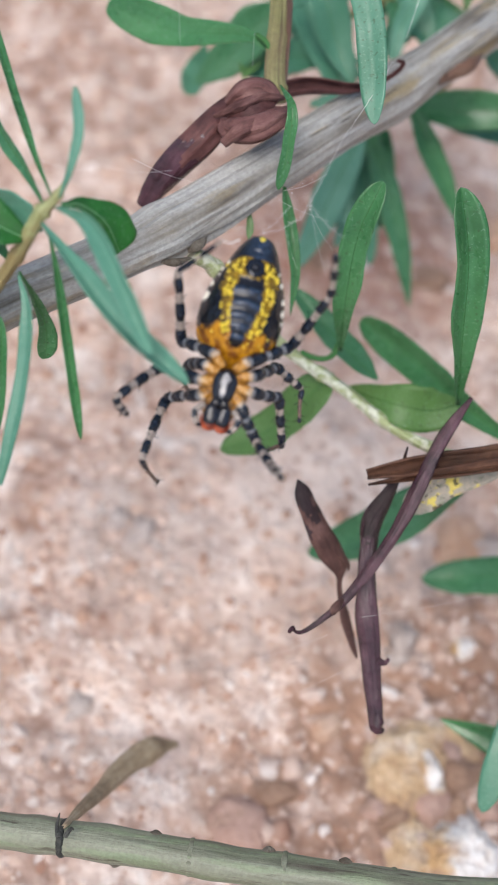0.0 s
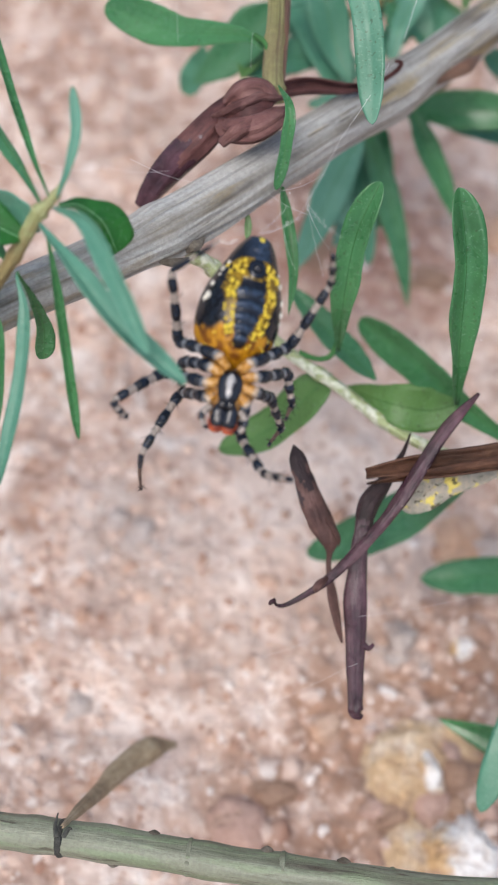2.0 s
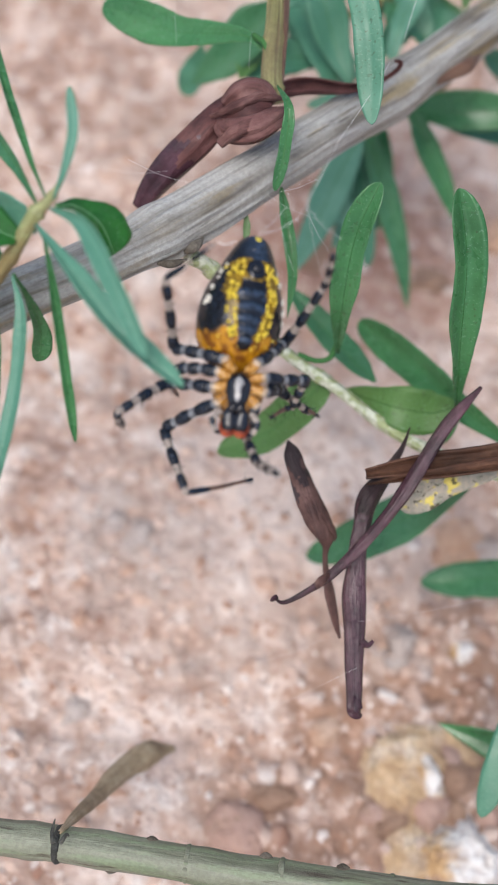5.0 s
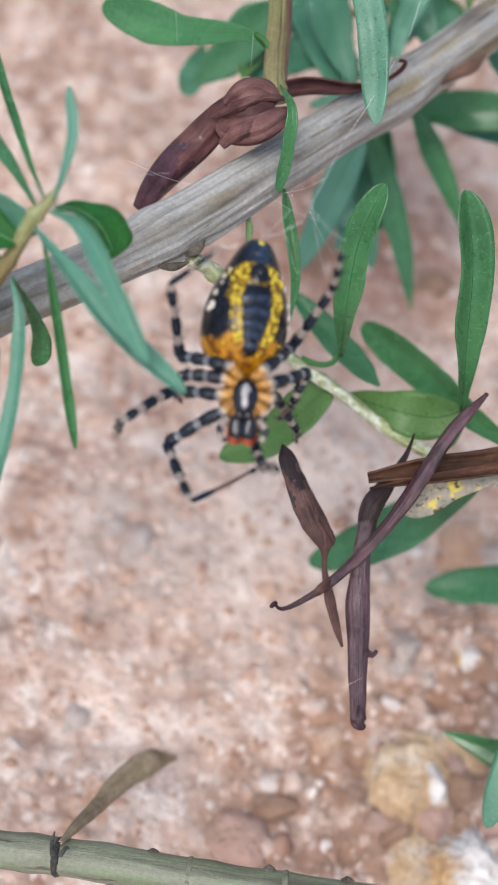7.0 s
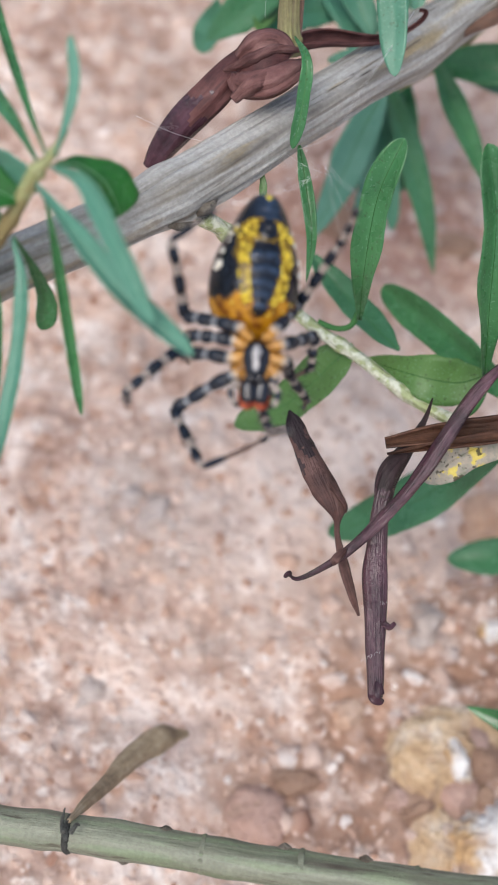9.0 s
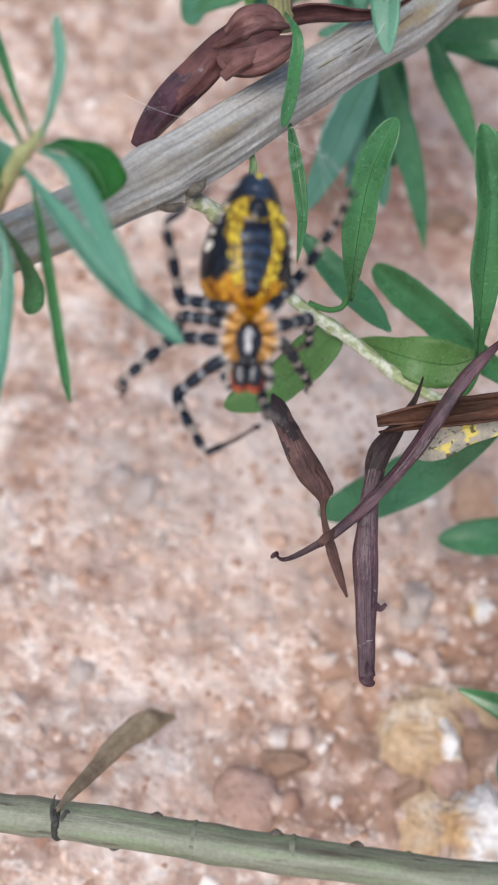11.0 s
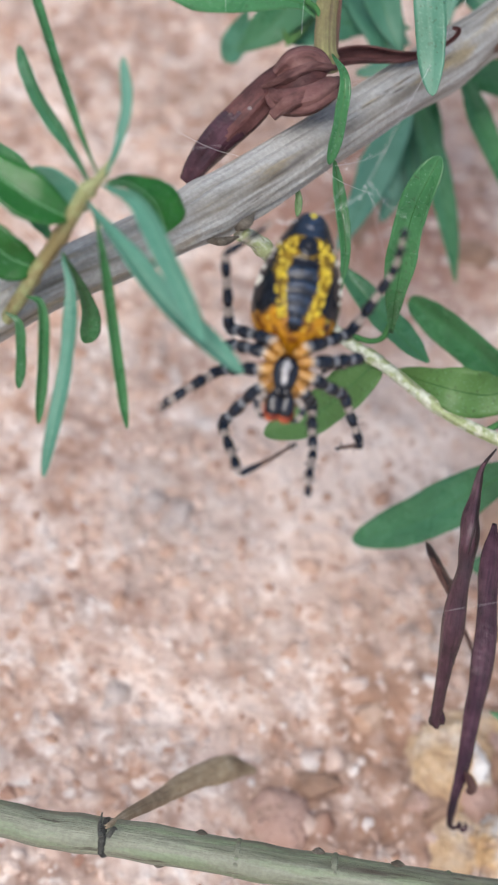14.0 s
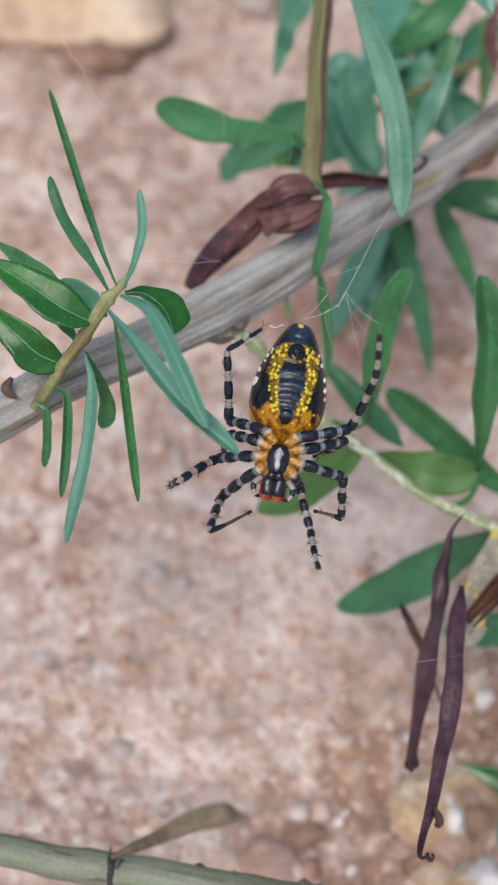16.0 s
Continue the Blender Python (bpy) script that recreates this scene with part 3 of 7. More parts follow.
rock("quartz_rock", (28.0, -33.2), 4.3, ROCK_ORANGE, "small orange quartz stone beside the white rock", "rock", 9, 0.5, 20, (0.9, 1.3), 0.5, 0.45, (((-0.8, 0.6, 0.3), 0.7), ((0.2, 0.3, 1), 0.6)))
rock("quartz_rock", (29.8, -19.2), 3.2, ROCK_ORANGE, "cream quartz stone beside the orange rock", "rock", 10, 0.4, 80, (0.8, 1.7), 0.5, 0.5)
rock("stone", (32.6, -22.6), 3.0, ROCK_BROWN, "brown gravelly stone between the quartz rocks", "stone", 12, 0.5, 30, (1.2, 1.0), 0.45)
rock("stone", (29.6, -27.3), 2.6, ROCK_RED, "reddish stone between the quartz rocks", "stone", 13, 0.5, 60, (1.2, 1.0), 0.4)
rock("stone", (29.4, -23.9), 1.9, ROCK_WHITE, "whitish stone leaning on the orange rock", "stone", 17, 0.9, 30, (0.8, 1.3), 0.15, 0.5)
rock("stone", (8, -33.6), 3.7, ROCK_RED, "flat reddish-brown stone set in the soil", "stone", 11, 0.4, 10, (1.05, 1.1), 0.5, 0.12)
rock("stone", (31.9, 8.7), 4.0, ROCK_RUST, "rounded rust-coloured stone on the soil", "stone", 14, 0.7, 0, (1.0, 1.0), 0.4)
rock("stone", (37.6, 65.5), 3.6, ROCK_RUST, "small rust-coloured stone on the soil", "stone", 15, 0.7, 40, (1.2, 1.0), 0.35)
rock("stone", (11.2, -28.8), 2.2, ROCK_BROWN, "dark reddish-brown pebble on the soil", "stone", 18, 0.6, 15, (1.4, 0.9), 0.35)
rock("stone", (25.1, -7.7), 2.2, ROCK_GREY, "pale grey pebble on the soil", "stone", 20, 0.8, 0, (0.9, 1.2), 0.3)
rock("stone", (24.6, -9.7), 1.5, ROCK_GREY, "grey pebble on the soil", "stone", 22, 0.7, 50, (1.2, 1.0), 0.4)
rock("stone", (32.9, -7.2), 1.7, ROCK_WHITE, "whitish pebble on the soil", "stone", 24, 0.7, 50, (1.2, 1.0), 0.35)
rock("stone", (16.9, -20.2), 1.8, ROCK_RUST, "small orange pebble on the soil", "stone", 26, 0.7, 50, (1.1, 1.0), 0.35)
rock("stone", (-13.7, -22.4), 2.3, ROCK_GREY, "pale grey pebble in the soil", "stone", 28, 0.4, 50, (1.1, 0.9), 0.55)
rock("stone", (35.4, 5.9), 4.4, ROCK_GREY, "grey flat stone set in the soil", "stone", 30, 0.5, 10, (1.2, 1.0), 0.45)
rock("rock", (-59.5, 125), 19.0, ROCK_TAN, "large tan rock lying on the soil", "rock", 33, 0.45, 10, (1.5, 0.95), 0.4)
rock("rock", (-45.7, 111.2), 7.0, ROCK_BROWN, "dark brown stone under the tan rock", "stone", 35, 0.5, 10, (1.3, 0.8), 0.4)
rock("rock", (-18.5, 139.7), 8.0, ROCK_GREY, "grey stone lying on the soil", "stone", 37, 0.5, 10, (1.2, 0.8), 0.4)
# added pebbles that stand in for a soft dark greyish patch
for place, size, seed in (((-10, 2.4), 2.6, 60), ((-13.9, 3.5), 1.9, 61), ((-7.9, 1.1), 1.6, 62)):
    rock("stone", place, size, ROCK_GREY, "added grey-brown pebble in place of a dark greyish patch of soil", "stone", seed, 0.4, seed, (1.3, 0.9), 0.55)

for place, size, seed in (((32, -21.7), 1.7, 70), ((35, -20.8), 1.5, 71), ((28.5, -27.7), 1.6, 72), ((25.7, -29.5), 1.9, 73), ((36.9, -27), 1.7, 74), ((33.2, -27), 1.3, 75), ((23.5, -29.2), 1.4, 76)):
    rock("stone", place, size, ROCK_BROWN if seed % 2 else ROCK_RED, "small dull brown stone among the quartz rocks", "stone", seed, 0.6, seed * 40, (1.2, 0.9), 0.4)
# two added stones stand in for dark reddish patches of the ground
rock("stone", (7.1, 54.8), 3.6, ROCK_BROWN, "added brown stone in place of a dark reddish patch of ground", "stone", 80, 0.5, 20, (1.0, 1.3), 0.45)
rock("stone", (25.6, 52.3), 2.6, ROCK_BROWN, "small added brown stone in place of a dark reddish patch of ground", "stone", 81, 0.5, 50, (1.3, 1.0), 0.45)


# ---- the shrub: weathered branch, twigs and leaves ----
def shrub_branch():
    """The weathered branch with its shoots and all the leaves that grow on it."""
    b = thing("shrub_branch", (20.6, 43.8, 53.2), "weathered grey woody shrub branch bearing narrow green leaves", "branch")
    # the limb: out of view it bends down to its root in the soil
    line = [(-95, -78, 0), (-72, -58, 34), (-38.6, -28.1, 58), (-32.3, -20.4, 56.4), (-26.3, -13.6, 55.7), (-20.7, -7.2, 55.3), (-12.6, 0.7, 54.5), (-6.1, 8.1, 54), (0.9, 16.7, 53.9),
            (10.3, 29.4, 52.7), (20.8, 44, 52.4), (45, 78, 51), (68, 112, 40), (82, 132, 0)]
    part("main_stem", tube(line, [1.9, 1.95, 2.1, 2.15, 2.25, 2.3, 2.5, 2.75, 2.6, 2.6, 2.7, 2.9, 3.2, 3.6], 120, 0.10, 3, 260, nodes=((0.5, 0.12), (0.7, 0.12)), ridge=0.07, grooves=((25, 0.07), (52, 0.1), (82, 0.11), (108, 0.08), (131, 0.1), (158, 0.07))), BARK, b, "grey-brown ridged bark")
    # knots and scars on the limb
    part("knot", tube([(-9.6, 4.1, 52.7), (-7.2, 3.9, 53.3), (-5.7, 3.8, 53.9), (-5, 5.4, 53.6)], [0.08, 0.55, 0.6, 0.08], 14, 0.3, 5, 24), NUB, b, "grey bark spur")
    part("knot", tube([(-9.2, 1.4, 53.6), (-7.3, 0.8, 54.5), (-5.9, 1.3, 54.9)], [0.08, 0.42, 0.1], 10, 0.25, 6, 14), NUB, b, "dark brown leaf scar")
    part("knot", tube([(15.5, 32.9, 52.4), (16.4, 33.7, 53), (18.3, 35.7, 53.4)], [0.1, 0.5, 0.1], 10, 0.5, 8, 14), KNOT, b, "brown scar in the bark")
    part("knot", tube([(-25.4, -11.6, 59.1), (-25.7, -12.6, 58.5), (-24.6, -13.1, 58.1)], [0.2, 0.55, 0.15], 12, 0.5, 9, 16), KNOT, b, "brown bud scale")
    part("knot", tube([(15.9, 33.1, 52.6), (17.6, 33.8, 53.9), (19.1, 34.7, 54.5), (20.6, 37.2, 54.4)], [0.06, 0.5, 0.62, 0.08], 14, 0.6, 10, 30), KNOT, b, "dark brown torn scar in the bark")
    # upright twig
    part("twig", tube([(-0.6, 19.6, 58.7), (-1.2, 22.4, 60.6), (-1.7, 28, 62.8), (-2.6, 33.7, 65.8), (-3, 39.5, 68.9), (-4.7, 51.4, 75.2)], [1.15, 1.02, 0.95, 0.9, 0.85, 0.78], 14, 0.06, 11, 60, nodes=((0.08, 0.2), (0.3, 0.15), (0.62, 0.15))), SHOOT, b, "upright olive-green twig")
    part("twig", tube([(-0.1, 20.2, 59.3), (-0.7, 27.6, 62.9), (-1.55, 33.3, 65.9), (-2.05, 39.2, 69.0), (-3.8, 51.1, 75.3)], [0.35, 0.45, 0.4, 0.45, 0.4], 10, 0.3, 12, 50), KNOT, b, "brown strip of bark on the twig")
    # leaves of the upright twig
    leaf(b, [(-2.2, 24.6, 60.6), (-4.8, 26.6, 60.4), (-12, 29.2, 57.5), (-19.9, 32.7, 56.6)], 4.0, LEAF, "spoon", fold=10, roll=12)
    part("petiole", tube([(-1.4, 22.6, 60.7), (-2.2, 24.1, 61.7), (-3.5, 26.2, 60.9)], [0.32, 0.3, 0.3], 8, samples=12), RIB, b)
    leaf(b, [(-0.7, 34.5, 75.4), (2.7, 29, 73.1), (6.7, 21.2, 69.2), (8.8, 12.5, 64.1)], 2.75, LEAF_DULL, "oblong", fold=16, roll=-12, rib=False, curl=-0.1)
    leaf(b, [(-0.3, 18.1, 62), (1.1, 14.7, 62.4), (1.3, 12, 59.3), (1, 9.9, 56.6)], 1.15, LEAF, "oblong", fold=20)
    leaf(b, [(1.5, 12.8, 54.3), (2.6, 10.4, 52), (3.9, 6.9, 49), (4.1, 3.6, 46)], 1.25, LEAF, "lance", fold=20, rib_dark=True)
    leaf(b, [(-1.1, 8, 51.2), (-1.2, 9.2, 51.9), (-1.6, 10.7, 52.9)], 0.75, LEAF_OLIVE, "lance", fold=10, rib=False)
    # withered leaf lying over the limb at the foot of the twig
    w = part("withered_leaf", tube([(-12.1, 10.7, 50.7), (-11.2, 11.7, 52.1), (-9.5, 13, 54.4), (-7.3, 14.6, 56.9), (-5.3, 17.6, 58.1), (-3.1, 19.6, 58.8), (-1, 20.2, 59.2)], [0.85, 1.3, 1.6, 1.65, 1.4, 1.2, 0.6], 28, 0.3, 3, 90, flat=0.75), DEAD_RED, b, "curled reddish-brown withered leaf")
    w.data.materials.append(DEAD_PURPLE)  # the free end has turned darker
    for p in w.data.polygons:
        row, place = divmod(p.index, 28)
        if row < 38 + 12 * noise.noise((place * 0.35, row * 0.12, 5)):
            p.material_index = 1
    part("fold", scroll([(-5, 12.2, 59.4), (-3.3, 13.3, 60.8), (-1.1, 15.6, 60.3), (0.7, 17.7, 58.9)], 3.0, 0.6, 0.25, 7, 40, 16, 60, 0.3, widths=(0.5, 0.9, 0.95, 0.6)), DEAD_PINK, w, "paler crumpled fold")
    part("fold", tube([(-5.5, 16.4, 58.1), (-4.3, 14, 59.2), (-1.9, 13.5, 60.3), (0.2, 15.7, 60.4), (0.9, 17.3, 60)], [0.5, 1.1, 1.3, 0.9, 0.4], 22, 0.55, 17, 40, flat=0.8), DEAD_PINK, w, "crumpled lump of the withered leaf")
    part("fold", tube([(-5.1, 16.9, 59.8), (-3.6, 17.8, 61.1), (-1.8, 18.6, 60.9), (-0.3, 17.8, 60.4)], [0.5, 1.0, 1.0, 0.6], 20, 0.6, 19, 40, flat=0.8), DEAD_PINK, w, "crumpled lump of the withered leaf")
    part("fold", tube([(-4.4, 15.2, 58.7), (-2.6, 15.9, 60.1), (-0.6, 16.9, 60.0)], [0.8, 1.5, 0.8], 22, 0.6, 23, 40, flat=0.8), DEAD_RED, w, "crumpled middle of the withered leaf")
    part("fold", scroll([(-6.2, 15.6, 59.3), (-4.2, 15.6, 60.9), (-2, 16.6, 61.6), (0.2, 18.2, 60.6)], 1.3, 0.4, 0.2, 29, 36, 10, 150, 0.5, widths=(0.3, 1.0, 0.9, 0.4)), DEAD_PINK, w, "paler crumpled fold")
    part("tail", scroll([(-1.2, 21.2, 58.3), (2.2, 24.1, 57.3), (6.8, 25.6, 56.7), (9.3, 26.9, 56.8), (11.1, 27.6, 58), (11.5, 27.9, 59), (10.8, 28, 59.1)], 2.0, 0.7, 0.2, 9, 40, 10, 20, 0.2, widths=(0.8, 1.0, 0.6, 0.32, 0.28, 0.25, 0.2)), DEAD_RED, w, "thin twisted tail of the withered leaf")

    # leafy side shoot with a tuft of leaves
    part("shoot", tube([(-23.7, -12.7, 55.2), (-21.8, -12.6, 59.5), (-20.6, -11.9, 62), (-18.7, -10.5, 65.3), (-17, -9, 68.7), (-15.8, -8.3, 70.2), (-14.8, -7, 71.8)], [0.5, 0.58, 0.58, 0.55, 0.58, 0.34, 0.15], 12, 0.14, 14, 60, nodes=((0.3, 0.3), (0.5, 0.3), (0.7, 0.4), (0.86, 0.5))), TUFT_STEM, b, "young yellowish-green shoot")
    leaf(b, [(-15.3, -8.6, 69.8), (-13.9, -7.4, 68.8), (-12.1, -7.2, 67), (-10.9, -7.9, 64.6)], 4.0, LEAF_DARK, "spoon", fold=10, roll=25, label="glossy dark green rounded leaf")
    leaf(b, [(-15.5, -9.3, 70.3), (-12.3, -12, 71.9), (-9, -16.6, 71), (-6, -20.9, 69)], 1.5, LEAF_TEAL_SHEEN, "oblong", fold=38, roll=-15, rib=False)
    leaf(b, [(-16.6, -10, 68.9), (-13.1, -13.7, 68.7), (-8.7, -17.7, 67.4), (-3.2, -21, 66.1)], 1.7, LEAF_TEAL_SHEEN, "oblong", fold=38, roll=20, rib=False)
    leaf(b, [(-16.1, -9.9, 68.1), (-14.9, -12.4, 65.1), (-13.4, -16.1, 60.2), (-11.7, -20.5, 55.4)], 0.85, LEAF, "oblong", fold=42, roll=8)
    leaf(b, [(-18.4, -11.3, 64.3), (-17.6, -10.7, 60.7), (-16.8, -10.6, 56.5), (-16.8, -11.7, 53.6)], 1.8, LEAF, "spoon", fold=14, roll=30)
    leaf(b, [(-18.2, -12, 64.8), (-17, -14.5, 63.2), (-16.7, -18.7, 59.5), (-17.3, -25.3, 54.2)], 1.25, LEAF_TEAL_SHEEN, "oblong", fold=22, roll=-20, rib=False)
    leaf(b, [(-21.1, -12.9, 60.3), (-19.8, -13.5, 59.9), (-19.2, -16.7, 56.8), (-19, -20.2, 53.5)], 0.9, LEAF, "oblong", fold=42, roll=15)
    leaf(b, [(-22.9, -13.2, 58.1), (-21.7, -13.8, 57.7), (-21.3, -15.5, 55.5), (-21.3, -17.1, 53.4)], 0.85, LEAF, "oblong", fold=20, rib=False)
    leaf(b, [(-16, -8.5, 70.1), (-19, -2.9, 69.9), (-23, 5.3, 70.2), (-27.3, 13.8, 72)], 0.75, LEAF, "oblong", fold=40, roll=-20)
    leaf(b, [(-16.6, -8.6, 69.4), (-19.2, -4.4, 68.9), (-22.5, 0, 68.8), (-24.9, 3.8, 70.3)], 1.15, LEAF_MID, "oblong", fold=34, roll=22)
    leaf(b, [(-15.4, -8.7, 70.7), (-14.7, -6.9, 72.8), (-14.6, -4.6, 74.3), (-15.4, -2, 76)], 0.82, LEAF_TEAL_SHEEN, "oblong", fold=24, rib=False)
    leaf(b, [(-18.1, -10.1, 67), (-20.7, -9.9, 68.1), (-24, -8.6, 68.9), (-28.5, -6.6, 69.3)], 3.7, LEAF_DARK, "lance", fold=12, roll=-15, label="broad dark green leaf")
    leaf(b, [(-16.8, -9.4, 67.4), (-18, -8.0, 67.2), (-19.4, -7.3, 67.6), (-21.8, -6.5, 67.2)], 2.2, LEAF_TEAL_SHEEN, "oblong", fold=12, roll=30, rib=False)
    leaf(b, [(-20.6, -11.5, 62.2), (-22.6, -11.6, 63.2), (-24.7, -10.9, 64.6), (-28.8, -8.7, 66)], 3.6, LEAF_DARK, "lance", fold=14, roll=10, label="broad dark green leaf")
    leaf(b, [(-19, -10.9, 64.6), (-20.3, -9.4, 64.6), (-21.5, -7.9, 64.6), (-22.6, -6.2, 64.7)], 1.3, LEAF, "oblong", fold=18, rib=False)
    leaf(b, [(-19, -8.7, 66.1), (-22.6, -5.3, 65.3), (-25.7, -2.7, 64.9), (-29.7, 0.1, 64.6)], 2.3, LEAF, "lance", fold=14, roll=18)

    # pale green side stem that runs behind the animal, with its leaves
    part("side_stem", tube([(-6, 3.8, 52.6), (-3.7, 4.4, 50.2), (0.2, 3.9, 44.7), (5.3, 2.7, 40.9), (10.4, 1.1, 39), (16.2, -2, 37.8), (21.5, -4.2, 37.9), (26.1, -5.8, 38.4), (34, -6.4, 38.7)], [0.85, 0.75, 0.62, 0.62, 0.62, 0.6, 0.62, 0.6, 0.5], 10, 0.1, 17, 90, nodes=((0.12, 0.35), (0.45, 0.3), (0.6, 0.2))), PALE_STEM, b, "pale green speckled side stem")
    part("petiole", tube([(5.8, 3.1, 41.1), (7.7, 2.8, 40.9), (9, 2.8, 41.7), (9.5, 3.6, 43)], [0.3, 0.28, 0.28, 0.3], 8, samples=16), RIB, b)
    leaf(b, [(9.7, 3, 42.6), (9.2, 4, 48.5), (9.2, 7.2, 54.8), (10.6, 10.3, 59.4)], 2.8, LEAF, "oblong", fold=28, roll=12, rib_dark=True)
    leaf(b, [(9.7, 2.4, 39.1), (8.2, 1.4, 37.6), (4.3, -0.7, 32.1), (-0.9, -2.1, 28.5)], 4.6, LEAF_OLIVE, "elliptic", fold=8, roll=-20, label="yellowish-green leaf behind the spider")
    leaf(b, [(22.6, 0.8, 39.6), (19.9, -0.1, 39), (15.8, -0, 39.1), (11.1, 3.5, 35.7)], 4.9, LEAF_OLIVE, "lance", fold=8, roll=8, rib_dark=True)
    part("petiole", tube([(20.4, -3.5, 37.6), (22.1, -2.1, 38.2), (22.8, -0.1, 39), (22.5, 1.7, 39.4)], [0.35, 0.32, 0.3, 0.3], 8, samples=16), RIB, b)
    leaf(b, [(21.8, -1.9, 43.2), (20.5, 0.5, 50.4), (19.4, 4.5, 57), (17.4, 8.4, 62)], 3.3, LEAF, "oblong", fold=32, roll=-10, rib_dark=True)
    leaf(b, [(30.5, -1.9, 37), (24.1, 3.5, 35.7), (18.6, 9.5, 34.4), (12.4, 14.6, 34)], 3.6, LEAF, "oblong", fold=30, roll=15)
    leaf(b, [(14.2, 3, 38.7), (12.1, 6, 37.4), (8.4, 10.4, 36.8), (4.1, 14.5, 37.6)], 3.0, LEAF_MID, "elliptic", fold=14, roll=-8)
    leaf(b, [(26.2, -4.0, 35.4), (22.6, -3.5, 27.3), (17.5, -4.9, 20.9), (11.0, -5.2, 14.0)], 5.3, LEAF_MID, "elliptic", fold=12, roll=-18)
    leaf(b, [(40.4, -3.5, 20.2), (35.7, -4.2, 15.7), (30.6, -3.7, 11.9), (25.3, -3.8, 9.7)], 4.5, LEAF_MID, "elliptic", fold=10, roll=-12)
    leaf(b, [(39.2, 2.2, 36.5), (35.6, 6.3, 37.5), (31.5, 9.2, 37.7), (27.8, 12.4, 38.1)], 4.6, LEAF, "lance", fold=30, roll=15)
    leaf(b, [(29.4, -5.5, 34.7), (32, -4.7, 35.2), (36.3, -4.8, 35.2), (40.9, -5.8, 34.5)], 4.6, LEAF_OLIVE, "lance", fold=10)
    leaf(b, [(40.4, -6.2, 32.7), (37.2, -15, 28.5), (33.7, -24.6, 23.7), (31, -34.2, 19.4)], 3.4, LEAF_FAR, "oblong", fold=7, roll=-15, rib=False, curl=-0.08)
    leaf(b, [(46.8, -30.6, 14.9), (39.9, -27.7, 15.2), (34.3, -24.4, 13.9), (27.6, -22.6, 13.3)], 4.5, LEAF, "lance", fold=18, roll=12)
    leaf(b, [(42.3, -18.5, 26.2), (39.3, -20.2, 25), (37.8, -21.8, 22.4), (35.2, -23.3, 19.8)], 3.0, LEAF_TEAL_SHEEN, "lance", fold=14)
    leaf(b, [(28, -2.1, 37.7), (29.2, -2.4, 39.9), (29.5, -3.5, 40.6), (28.7, -4, 38.8)], 1.6, LEAF_OLIVE, "lance", fold=10, rib=False)
    return b


shrub_branch()


